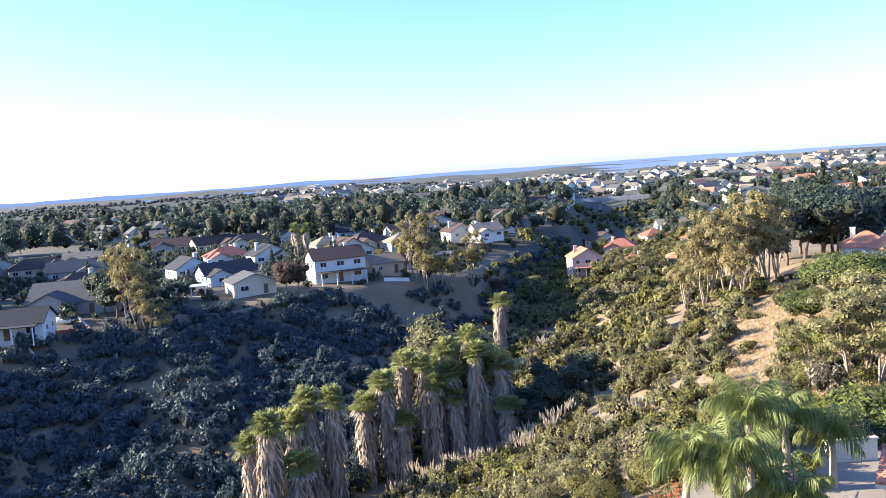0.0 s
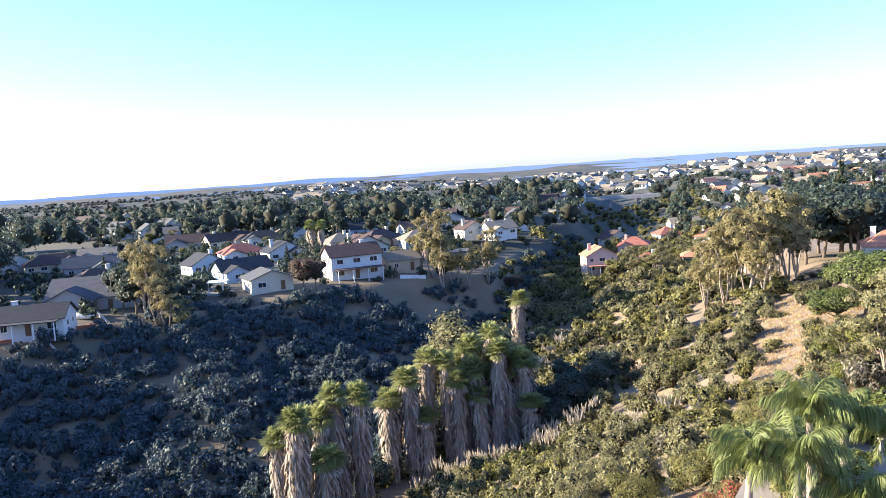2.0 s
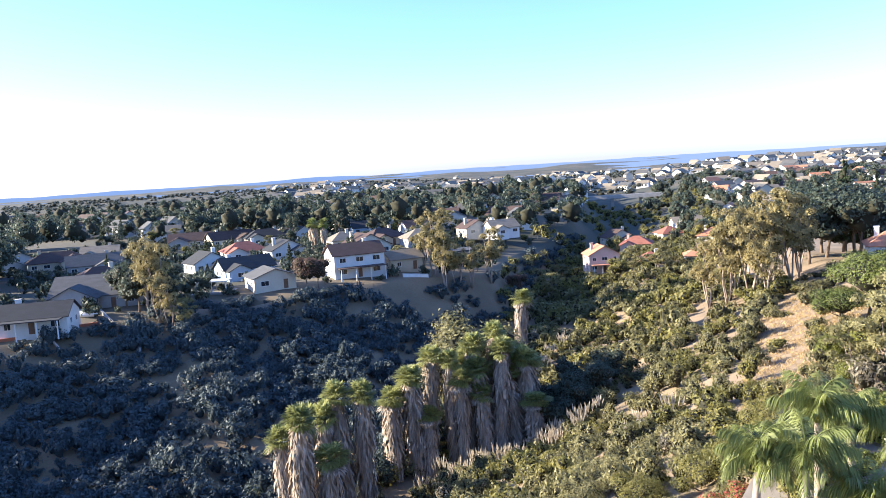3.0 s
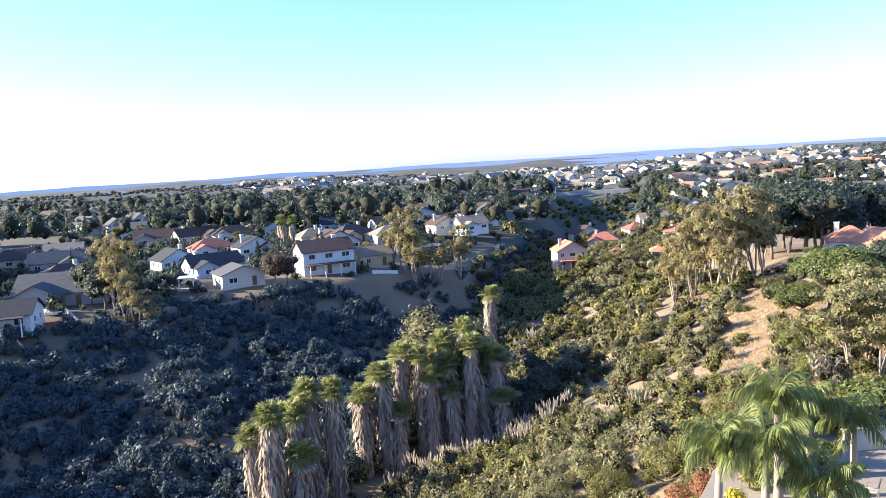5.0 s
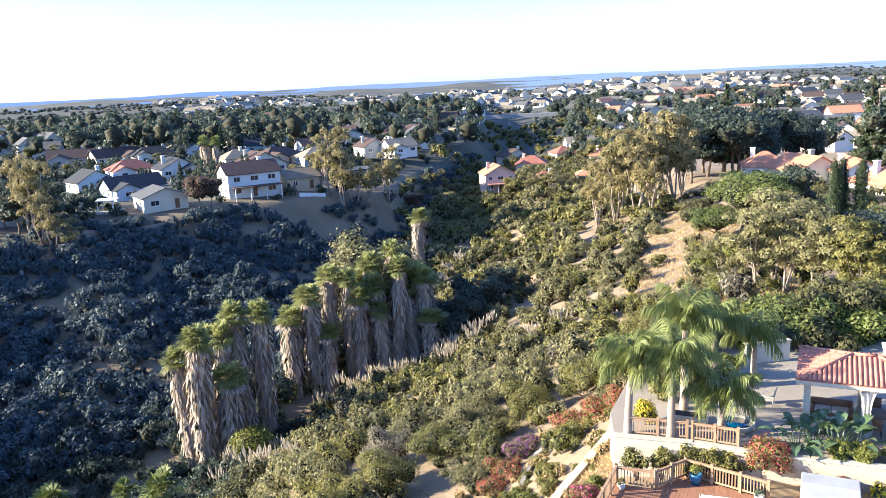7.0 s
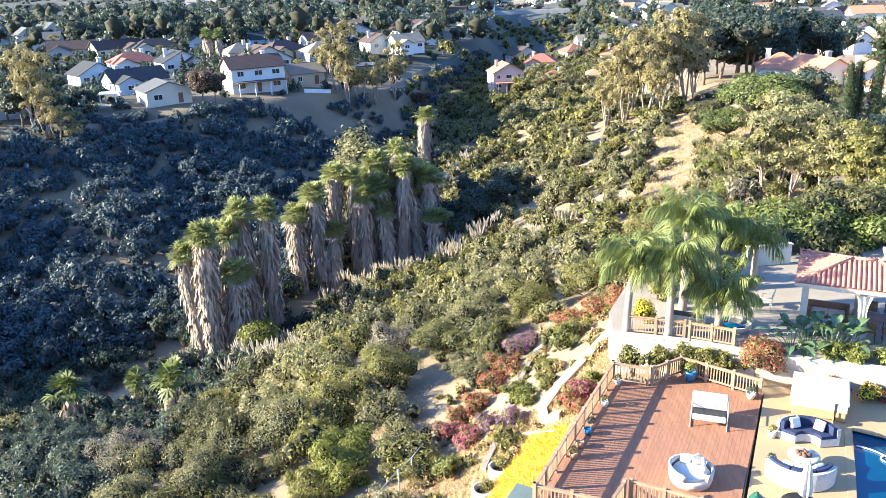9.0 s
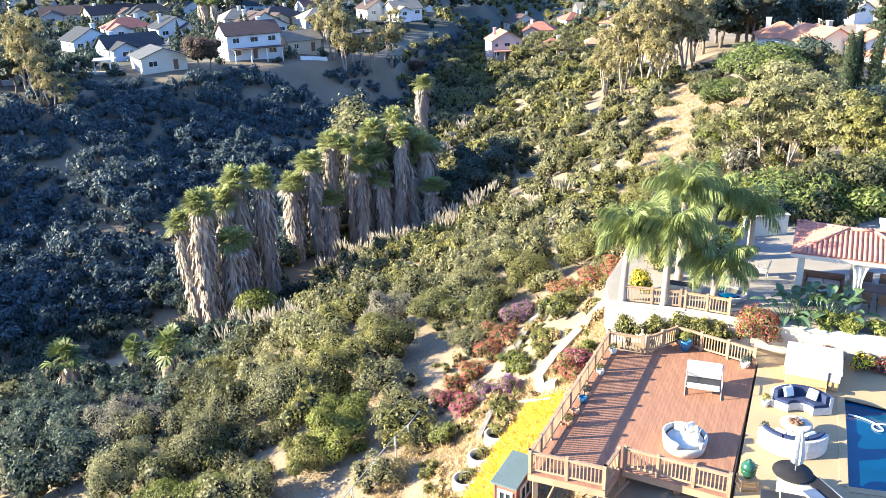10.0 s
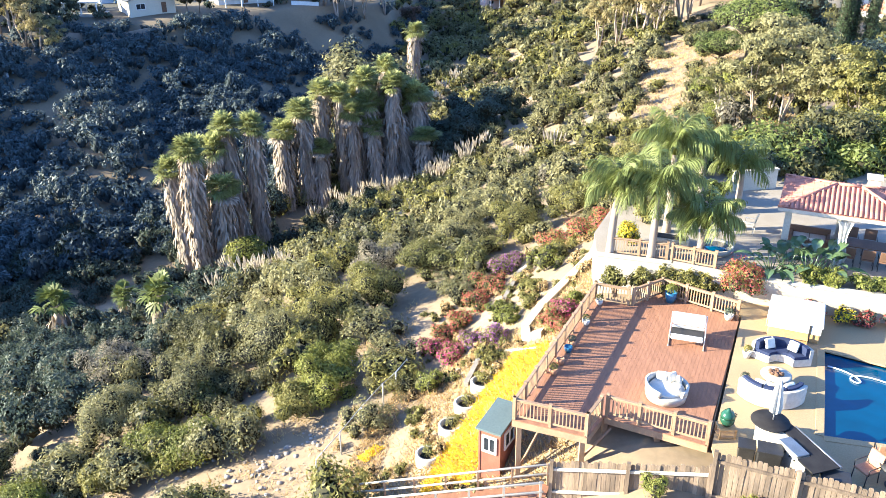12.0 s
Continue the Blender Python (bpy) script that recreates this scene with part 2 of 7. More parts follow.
SOIL = mat("dry_soil", (0.34, 0.25, 0.15), 0.95, (0.16, 0.125, 0.075), 0.09, 3.0, 0.8, coords="World", contrast=0.8)
# low weeds and scrub take over from bare soil away from the near slope
sn, sl = SOIL.node_tree.nodes, SOIL.node_tree.links
pos, sep = sn.new("ShaderNodeNewGeometry"), sn.new("ShaderNodeSeparateXYZ")
sl.new(pos.outputs["Position"], sep.inputs[0])
reach, blot = sn.new("ShaderNodeMapRange"), sn.new("ShaderNodeTexNoise")
reach.inputs["From Min"].default_value, reach.inputs["From Max"].default_value = 190, 285
west = sn.new("ShaderNodeMath")
west.operation = "MULTIPLY_ADD"
west.inputs[1].default_value = -1.2
sl.new(sep.outputs["X"], west.inputs[0]), sl.new(sep.outputs["Y"], west.inputs[2])
sl.new(west.outputs[0], reach.inputs["Value"])
blot.inputs["Scale"].default_value, blot.inputs["Detail"].default_value = 0.012, 6
sl.new(pos.outputs["Position"], blot.inputs["Vector"])
gain = sn.new("ShaderNodeMath")
gain.operation, gain.use_clamp = "MULTIPLY", True
both = sn.new("ShaderNodeMath")
both.operation, both.use_clamp = "MULTIPLY", True
gain.inputs[1].default_value = 1.9
sl.new(blot.outputs[0], gain.inputs[0]), sl.new(gain.outputs[0], both.inputs[0]), sl.new(reach.outputs[0], both.inputs[1])
weeds = sn.new("ShaderNodeMix")
weeds.data_type = "RGBA"
weeds.inputs["B"].default_value = (0.058, 0.060, 0.044, 1)
hue = [n for n in sn if n.type == "HUE_SAT"][0]
sl.new(hue.outputs[0], weeds.inputs["A"]), sl.new(both.outputs[0], weeds.inputs["Factor"])
sl.new(weeds.outputs["Result"], sn["Principled BSDF"].inputs["Base Color"])
ground = new("ground", mesh_np("ground", np.stack([GX, GY, land(GX, GY)], -1).reshape(-1, 3), quads, SOIL, True))
tagged(ground, "dry tan canyon soil and mesa ground reaching the horizon", "ground", kind="structure")


# ---- plants ----
def leaves(rng, lobes, n, size, out=0.9, long=1.9):
    """Corners and faces of n leaf sprays of two or three blades each, on the lobes (x, y, z, rx, rz) of a crown."""
    n, size, long = int(2.2 * n), 0.66 * size, 0.8 * long
    lobes = np.array(lobes, float)
    area = lobes[:, 3] * (lobes[:, 3] + lobes[:, 4])
    k = rng.choice(len(lobes), n, p=area / area.sum())
    d = rng.normal(size=(n, 3))
    d[:, 2] = np.where(d[:, 2] < -0.3, -d[:, 2], d[:, 2])
    d /= np.linalg.norm(d, axis=1)[:, None]
    r = (rng.uniform(0.8, 1.08, n) + 0.42 * rng.uniform(0, 1, n) ** 4)[:, None]
    L = lobes[k]
    c = L[:, :3] + d * r * L[:, [3, 3, 4]]
    nrm = d * out + rng.normal(size=(n, 3)) * 0.4
    nrm /= np.linalg.norm(nrm, axis=1)[:, None]
    u = d * 0.5 + np.array([0, 0, 0.55]) + rng.normal(size=(n, 3)) * 0.75
    u -= nrm * np.sum(u * nrm, axis=1)[:, None]
    u /= np.linalg.norm(u, axis=1)[:, None]
    v = np.cross(nrm, u)
    s = (size * rng.uniform(0.6, 1.3, n))[:, None]
    blade = np.stack([c - u * s * long / 2 - v * s * 0.42, c - u * s * long / 2 + v * s * 0.42 + nrm * s * 0.12, c + u * s * long / 2], 1)
    return blade.reshape(-1, 3), np.arange(3 * n).reshape(-1, 3)


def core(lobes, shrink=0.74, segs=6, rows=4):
    """Filler masses in a crown, coloured as its inner shade, one lumpy ball a lobe, as quads."""
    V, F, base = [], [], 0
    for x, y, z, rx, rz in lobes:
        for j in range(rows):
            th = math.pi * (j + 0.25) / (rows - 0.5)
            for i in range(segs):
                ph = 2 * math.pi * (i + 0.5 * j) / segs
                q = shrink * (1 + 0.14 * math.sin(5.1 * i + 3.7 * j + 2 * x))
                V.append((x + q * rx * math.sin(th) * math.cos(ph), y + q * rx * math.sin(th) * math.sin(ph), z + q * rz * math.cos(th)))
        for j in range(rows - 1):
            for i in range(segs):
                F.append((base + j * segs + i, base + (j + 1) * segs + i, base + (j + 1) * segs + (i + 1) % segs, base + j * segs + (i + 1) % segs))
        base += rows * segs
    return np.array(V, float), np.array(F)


def shrub_lobes(rng, r, h):
    out = [(0, 0, h * 0.42, r * 0.62, h * 0.42)]
    for i in range(rng.randint(8, 13)):
        a, q = rng.uniform(0, 6.28), rng.uniform(0.3, 0.92) * r
        out.append((q * math.cos(a), q * math.sin(a), h * rng.uniform(0.22, 0.82) * (1.15 - 0.4 * q / r), r * rng.uniform(0.2, 0.42), h * rng.uniform(0.14, 0.3)))
    return out


def scatter(name, spots, templates, rng, label, category="shrubs", squash=(0.7, 1.3)):
    """One object of plants that nobody could count: a template (pieces) at each spot (x, y, size)."""
    spots = np.asarray(spots, float)
    Z = land(spots[:, 0], spots[:, 1])
    bins = [[[], [], 0, m] for _, _, m in templates[0]]
    for (x, y, s), z in zip(spots, Z):
        a, hz = rng.uniform(0, 6.28), rng.uniform(*squash)
        c, q = math.cos(a) * s, math.sin(a) * s
        for b, (tv, tf, _) in zip(bins, templates[rng.randint(len(templates))]):
            b[0].append(np.stack([x + tv[:, 0] * c - tv[:, 1] * q, y + tv[:, 0] * q + tv[:, 1] * c, z + s * hz * tv[:, 2] - 0.1], 1))
            b[1].append(tf + b[2])
            b[2] += len(tv)
    ob = new(name, mesh_multi(name, [(np.concatenate(v), np.concatenate(f), m) for v, f, _, m in bins]))
    return tagged(ob, label, category, kind="stuff")


rng = np.random.RandomState(4)


def shrub_templates(material, count, n, size, h=1.5):
    made = []
    for i in range(count):
        lobes = shrub_lobes(rng, 1.0, h)
        made.append([(*leaves(rng, lobes, n, size), material), (*core(lobes[:5], 0.8, 5, 3 if n < 150 else 4), CORE_HAZY if material is LEAF_HAZY else CORE)])
    return made


# spots on the canyon's sides
def cover(x0, x1, y0, y1, step, keep):
    X, Y = np.meshgrid(np.arange(x0, x1, step), np.arange(y0, y1, step))
    X = X.ravel() + rng.uniform(-0.5, 0.5, X.size) * step
    Y = Y.ravel() + rng.uniform(-0.5, 0.5, Y.size) * step
    da, _ = beside(AXIS, X, Y)
    dr, _ = beside(RIM_R, X, Y)
    dl, _ = beside(RIM_L, X, Y)
    ok = keep(X, Y, da, dr, dl)
    return X[ok], Y[ok]


TRAIL = ((-1, 42), (-2.4, 38), (-4.8, 36.4), (-5.6, 31.4), (-8.5, 29.0), (-11, 28.4))


def bare(X, Y):
    """Open patches on the slopes, as (x, y, radius across, radius along)."""
    gap = np.zeros(X.shape, bool)
    for bx, by, ra, rb in ((35, 121, 5, 7), (26, 97, 4, 6), (26, 123, 4, 4), (31, 108, 3, 6), (-29, 178, 3, 2), (-19, 187, 2.5, 3), (-13, 202, 2, 3), (22, 108, 3, 3), (17, 76, 2.2, 4), (28, 134, 4, 3), (14, 98, 2.2, 3), (12, 132, 4, 3), (30, 150, 5, 6), (-67, 153, 4, 2.5), (-79, 133, 5, 3), (-92, 125, 5, 3), (40, 138, 4, 7), (20, 84, 2.5, 4), (-35.5, 178, 5.5, 4), (-27, 181, 5.5, 5), (-16, 197, 4, 6), (-40, 170, 3.5, 3)):
        gap |= ((X - bx) / ra) ** 2 + ((Y - by) / rb) ** 2 < 1 + 0.9 * waves(X, Y, 9, 44)
    for (ax, ay), (bx, by) in zip(TRAIL, TRAIL[1:]):
        t = np.clip(((X - ax) * (bx - ax) + (Y - ay) * (by - ay)) / ((bx - ax) ** 2 + (by - ay) ** 2), 0, 1)
        gap |= np.hypot(X - ax - t * (bx - ax), Y - ay - t * (by - ay)) < 1.15
    return gap


def near_slope(X, Y, da, dr, dl):
    return (da > -14) & (dr < -0.4) & ~bare(X, Y) & (waves(X, Y, 17, 21) < np.where((X < -13) & (Y < 60), 3, 0.62))


def far_slope(X, Y, da, dr, dl):
    return (da < -6) & (dl > 1.5) & ~bare(X, Y) & (waves(X, Y, 17, 22) < 0.95)


X1, Y1 = cover(-110, 40, 18, 132, 2.35, near_slope)
X2, Y2 = cover(-125, 25, 20, 330, 2.4, far_slope)
X4, Y4 = cover(6, 75, 46, 160, 2.6, lambda X, Y, da, dr, dl: (dr > -2) & (dr < 40) & ~bare(X, Y) & (waves(X, Y, 22, 41) < 0.35) & ~((X > 14) & (Y < 50)))
X3, Y3 = cover(-20, 60, 132, 330, 3.2, lambda X, Y, da, dr, dl: (dr < 1) & (dl > 1) & (da > -6) & ~bare(X, Y))
CLOSE = (Y1 < 58) & (X1 > -40)
kinds = (("sage_scrub", LEAF_SAGE, "grey-green sage scrub covering the canyon slope"), ("olive_scrub", LEAF_OLIVE, "olive-green chaparral covering the canyon slope"),
         ("dark_scrub", LEAF_DARK, "dark green scrub covering the canyon slope"), ("dry_scrub", LEAF_DRY, "pale dry brush between green canyon shrubs"))
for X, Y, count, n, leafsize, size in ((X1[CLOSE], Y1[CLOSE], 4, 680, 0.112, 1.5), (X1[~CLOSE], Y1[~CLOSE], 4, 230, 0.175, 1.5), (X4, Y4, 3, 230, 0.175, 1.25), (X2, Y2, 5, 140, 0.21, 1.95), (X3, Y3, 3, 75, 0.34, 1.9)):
    pick = waves(X, Y, 14, 31) + rng.normal(0, 0.45, X.size)
    # darker kinds to the west and on the far slope: shade put into leaf colour
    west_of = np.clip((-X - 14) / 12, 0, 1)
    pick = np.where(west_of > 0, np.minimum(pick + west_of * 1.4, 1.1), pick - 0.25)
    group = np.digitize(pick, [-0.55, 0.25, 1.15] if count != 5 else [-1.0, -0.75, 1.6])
    S = size * rng.uniform(0.4, 1.35, X.size)
    for i, (nm, m, lab) in enumerate(kinds):
        sel = group == (1, 0, 2, 3)[i]
        if not sel.any():
            continue
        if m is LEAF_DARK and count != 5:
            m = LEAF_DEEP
            # west of x = -18 the darker leaf stands in for canyon shade
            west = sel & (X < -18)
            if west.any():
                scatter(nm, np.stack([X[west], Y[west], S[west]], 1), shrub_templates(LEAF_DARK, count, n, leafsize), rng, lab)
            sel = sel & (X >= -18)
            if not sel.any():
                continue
        # the far slope's dark kind takes the leaf with haze in its colour
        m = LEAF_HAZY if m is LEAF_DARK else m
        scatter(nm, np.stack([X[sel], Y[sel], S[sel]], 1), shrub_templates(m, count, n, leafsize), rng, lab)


# ---- trees and palms ----
def tree_lobes(r, style, h, w):
    out = []
    if style == "round":
        out.append((0, 0, h * 0.62, w * 0.62, h * 0.3))
        for i in range(11):
            a, q, z = r.uniform(0, 6.28), r.uniform(0.3, 0.72) * w, r.uniform(0.38, 0.86)
            out.append((q * math.cos(a), q * math.sin(a), h * z, w * r.uniform(0.26, 0.42), h * r.uniform(0.10, 0.17)))
    elif style == "open":
        for i in range(30):
            a, z = r.uniform(0, 6.28), r.uniform(0.36, 0.97)
            q = w * r.uniform(0.1, 0.95) * (1.1 - abs(z - 0.62))
            out.append((q * math.cos(a), q * math.sin(a), h * z, w * r.uniform(0.16, 0.30), h * r.uniform(0.045, 0.085)))
    elif style == "cone":
        for i in range(20):
            z = 0.12 + 0.86 * i / 19
            a, q = i * 2.4, w * (1.05 - z) * 0.6
            out.append((q * math.cos(a), q * math.sin(a), h * z, w * (1.12 - z) * 0.5, h * 0.06))
    elif style == "column":
        for i in range(13):
            z = 0.06 + 0.88 * i / 12
            out.append((r.uniform(-0.1, 0.1) * w, r.uniform(-0.1, 0.1) * w, h * z, w * (0.8 if z < 0.75 else 0.8 - 1.7 * (z - 0.75)), h * 0.085))
    return out


def tree(name, seed, style, h, w, foliage, bark, n, size, label, category="tree", stems=1, lean=0.06):
    """A tree at the origin: trunk with limbs, and a crown of leaf sprays round dark inner masses."""
    r = np.random.RandomState(seed)
    ob = thing(name, 0, 0, 0, 0, label, category)
    lobes = tree_lobes(r, style, h, w)
    for s in range(stems):
        dx, dy = r.uniform(-lean, lean, 2) * h * (1 + 1.2 * (stems > 1))
        th = h * (0.62 if style in ("round", "open") else 0.9)
        pts = [(dx * t * 0.8 + 0.02 * h * math.sin(5 * t + s), dy * t + 0.015 * h * math.cos(4 * t), -0.5 + (th + 0.5) * t) for t in (0, 0.25, 0.5, 0.75, 1)]
        base = h * 0.022 if stems == 1 else h * 0.0115
        part("trunk", tube(pts, [base * k for k in (1.25, 0.95, 0.8, 0.6, 0.3)], 7), bark, ob)
        if style in ("round", "open"):
            for k in range(4 if stems > 1 else 5):
                L = lobes[r.randint(len(lobes))]
                p = Vector(pts[r.randint(2, 4)])
                q = Vector(L[:3])
                mid = (p + q) / 2 + Vector((0, 0, -0.03 * h))
                part("limb", tube([p, mid, q], [base * 0.5, base * 0.34, base * 0.12], 5), bark, ob)
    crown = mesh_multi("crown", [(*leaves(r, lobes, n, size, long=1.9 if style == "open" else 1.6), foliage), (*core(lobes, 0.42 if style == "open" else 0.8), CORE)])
    part("crown", crown, foliage, ob)
    return ob


def put(ob, x, y, size=1.0, turn=0.0, z=None, tall=1.0):
    """A copy of a tree or house standing on the ground."""
    zz = land_at(x, y) if z is None else z
    return copy_thing(ob, pose(x, y, zz, 0, 0, turn) @ Matrix.Diagonal((size, size, size * tall, 1)))


def retire(ob):
    """Removes a model after its copies are set out."""
    for o in (*ob.children_recursive, ob):
        bpy.data.objects.remove(o)


def strips(rows):
    """Quads from a list of four-corner pieces."""
    a = np.array(rows, float)
    return a.reshape(-1, 3), np.arange(len(a) * 4).reshape(-1, 4)


def fan_palm(seed, h, label, skirt=0.85, girth=0.95, young=False):
    """A fan palm: trunk, hanging skirt of dead fronds, crown of pleated fans."""
    r = np.random.RandomState(seed)
    ob = thing("fan_palm", 0, 0, 0, 0, label, "palm tree")
    bend = r.uniform(-0.03, 0.03, 2) * h
    at = lambda z: np.array([bend[0] * (z / h) ** 2 * 2, bend[1] * (z / h) ** 2 * 2, z])
    part("trunk", tube([tuple(at(z)) for z in np.linspace(-0.6, h, 6)], [0.42, 0.36, 0.32, 0.3, 0.28, 0.26], 9), BARK, ob)
    dead = []
    lowest = h * (1 - skirt)
    for i in range(int(150 * (h - lowest) * girth / 1.5)):
        z = h - 0.35 - (h - 0.35 - lowest) * r.uniform(0, 1) ** 0.9
        a = r.uniform(0, 6.28)
        frac = (h - z) / max(h - lowest, 1)
        rad = 1.25 * girth * (0.55 + 0.45 * min(1, 2.2 * frac + 0.4)) * r.uniform(0.5, 1.15) * (1 - 0.32 * frac)
        o, tng = np.array([math.cos(a), math.sin(a), 0]), np.array([-math.sin(a), math.cos(a), 0])
        top = at(z) + o * rad * 0.75
        ln, wd = r.uniform(0.8, 2.3), r.uniform(0.04, 0.15)
        tip = at(max(z - ln, 0)) + o * rad * r.uniform(0.75, 1.3) + tng * r.uniform(-0.45, 0.45)
        mid = (top + tip) / 2 + o * 0.12
        dead.append((top, mid - tng * wd, tip, mid + tng * wd))
    prof = [(girth * 0.34, lowest), (girth * 0.4, lowest + 0.4 * (h - lowest)), (girth * 0.52, h * 0.88), (0.3, h - 0.4)]
    inner = lathe([(a, b) for a, b in prof], 10)
    for v in inner.verts:
        q = at(max(v.co.z, 0))
        v.co.x += q[0] + 0.1 * math.sin(9 * v.co.z + 5 * v.co.y)
        v.co.y += q[1]
    part("skirt_core", inner, THATCH, ob)
    green = []
    for i in range(74 if not young else 26):
        a, up = r.uniform(0, 6.28), r.uniform(-1.0, 1.4)
        live = green if up > -0.55 or young else dead
        d = np.array([math.cos(a) * math.cos(up), math.sin(a) * math.cos(up), math.sin(up)])
        side = np.array([-math.sin(a), math.cos(a), 0])
        nrm = np.cross(side, d)
        pet = r.uniform(0.5, 1.3) * (1 if not young else 0.75)
        root, hub = at(h) + d * 0.1, at(h) + d * pet + np.array([0, 0, 0.35])
        live.append((root - side * 0.03, hub - side * 0.03, hub + side * 0.03, root + side * 0.03))
        ln = r.uniform(0.95, 1.4) * (1 if not young else 0.75)
        for k in range(9):
            b = (k - 4) * 0.33
            dd = d * math.cos(b) + side * math.sin(b)
            sd = -d * math.sin(b) + side * math.cos(b)
            tip = hub + dd * ln * (1 - 0.04 * abs(k - 4)) + np.array([0, 0, -0.2 * ln]) * r.uniform(0.6, 1.3)
            m = hub + dd * ln * 0.55 + nrm * 0.05 * (-1) ** k
            live.append((hub, m - sd * 0.105, tip, m + sd * 0.105))
    part("skirt", mesh_np("skirt", *strips(dead), THATCH), THATCH, ob, "grey-brown skirt of dead hanging fronds")
    fans = LEAF_PALM if young else LEAF_FAN
    part("crown", mesh_np("crown", *strips(green), fans), fans, ob, "green fan-shaped fronds" if young else "pale green fan-shaped fronds")
    return ob


def queen_palm(seed, h, label, spread=2.9, fronds=19):
    """A feather palm: smooth pale trunk, arching fronds with hanging leaflets."""
    r = np.random.RandomState(seed)
    ob = thing("queen_palm", 0, 0, 0, 0, label, "palm tree")
    bx, by = r.uniform(-0.25, 0.25, 2)
    part("trunk", tube([(bx * t * t, by * t * t, -0.3 + (h + 0.3) * t) for t in np.linspace(0, 1, 7)], [0.26, 0.2, 0.18, 0.17, 0.16, 0.15, 0.12], 12), BARK_PALE, ob, "smooth pale grey trunk")
    part("crownshaft", tube([(bx, by, h - 0.1), (bx, by, h + 0.45), (bx, by, h + 0.9)], [0.15, 0.17, 0.06], 9), LEAF_BRIGHT, ob)
    for i in range(fronds):
        rows = []
        a = i * 2.4 + r.uniform(-0.3, 0.3)
        up = 1.5 - 1.6 * i / fronds + r.uniform(-0.15, 0.15)
        ln = spread * r.uniform(0.85, 1.15)
        o, side = np.array([math.cos(a), math.sin(a), 0]), np.array([-math.sin(a), math.cos(a), 0])
        p, ang, spine = np.array([bx, by, h + 0.5]), up, []
        for k in range(13):
            spine.append(p.copy())
            p = p + (o * math.cos(ang) + np.array([0, 0, math.sin(ang)])) * ln / 12
            ang -= 0.085 + 0.12 * k / 12
        for k in range(12):
            s0, s1 = spine[k], spine[k + 1]
            rows.append((s0 - side * 0.025, s1 - side * 0.02, s1 + side * 0.02, s0 + side * 0.025))
            if k < 1:
                continue
            ll = 0.80 * math.sin(math.pi * (k + 1.5) / 14) + 0.12
            for q in (0, 0.25, 0.5, 0.75):
                b = s0 + (s1 - s0) * q
                for sg in (-1, 1):
                    fwd = (s1 - s0) / np.linalg.norm(s1 - s0)
                    d = side * sg * r.uniform(0.3, 0.7) + fwd * 0.55 + np.array([0, 0, -1]) * r.uniform(0.35, 1.1)
                    d /= np.linalg.norm(d)
                    m = b + d * ll * 0.5 + np.array([0, 0, 0.06])
                    rows.append((b, m - fwd * 0.03, b + d * ll + np.array([0, 0, -0.2 * ll]), m + fwd * 0.03))
        part("frond", mesh_np("frond", *strips(rows), LEAF_PALM), LEAF_PALM, ob)
    return ob


# fan palms of the canyon floor: (x, y of the foot, height of the crown, model)
PALM_LABEL = "tall fan palm with a thick dead-frond skirt on canyon floor"
models = [fan_palm(11, 15.0, PALM_LABEL, 0.97, 1.15), fan_palm(12, 12.0, PALM_LABEL, 0.95, 1.1), fan_palm(13, 14.0, PALM_LABEL, 0.55, 1.0)]
for x, y, top, k in ((-27.3, 81.5, -10.4, 0), (-29.0, 82.6, -10.9, 0), (-25.2, 83.2, -13.5, 1), (-26.6, 87.5, -9.6, 2), (-24.6, 89.5, -9.8, 0), (-22.6, 91.0, -9.2, 0), (-28.0, 88.5, -10.2, 1),
                     (-21.4, 103.0, -12.9, 1), (-18.4, 104.0, -11.6, 0), (-17.2, 106.5, -10.2, 0), (-16.6, 103.6, -14.2, 1), (-18.8, 106.5, -13.0, 1),
                     (-13.6, 106.5, -10.6, 0), (-11.6, 107.0, -9.6, 0), (-9.4, 107.5, -10.2, 0), (-7.2, 107.0, -9.8, 0), (-5.2, 109.0, -10.6, 0), (-10.6, 110.5, -8.8, 0), (-7.8, 111.5, -8.9, 0), (-3.4, 110.0, -11.6, 1), (-12.6, 110.5, -9.3, 0), (-5.0, 112.5, -9.6, 0), (-2.6, 107.5, -14.5, 1), (-9.0, 105.6, -12.4, 1), (-12.2, 105.4, -13.0, 1), (-6.2, 109.6, -9.4, 0), (-9.6, 109.2, -9.0, 0), (-3.8, 112.0, -10.4, 0), (-11.8, 108.8, -9.6, 2), (-8.4, 113.6, -8.6, 0)):
    z = land_at(x, y)
    base_h = (15.0, 12.0, 14.0)[k]
    tagged(copy_thing(models[k], pose(x, y, z, 0, 0, (x * 77) % 360) @ Matrix.Diagonal((0.82 + 0.4 * ((x * 3.7 + y) % 1), 0.82 + 0.4 * ((x * 3.7 + y) % 1), (top + 1.5 * math.sin(x * 5) - z) / base_h, 1))), group="fan palm grove")
tagged(copy_thing(models[2], pose(-5.6, 158, land_at(-5.6, 158), 0, 0, 40) @ Matrix.Diagonal((1.25, 1.25, (-9.9 - land_at(-5.6, 158)) / 14, 1))), "lone slender fan palm standing above canyon brush", group="fan palm grove")
for m in models:
    retire(m)
young = fan_palm(21, 3.2, "young fan palm with a short trunk among canyon shrubs", 0.9, 0.7, True)
for x, y, s in ((-34.4, 62, 1.25), (-24.4, 60, 1.2), (-31, 68, 0.9)):
    put(young, x, y, s, x * 50)
retire(young)

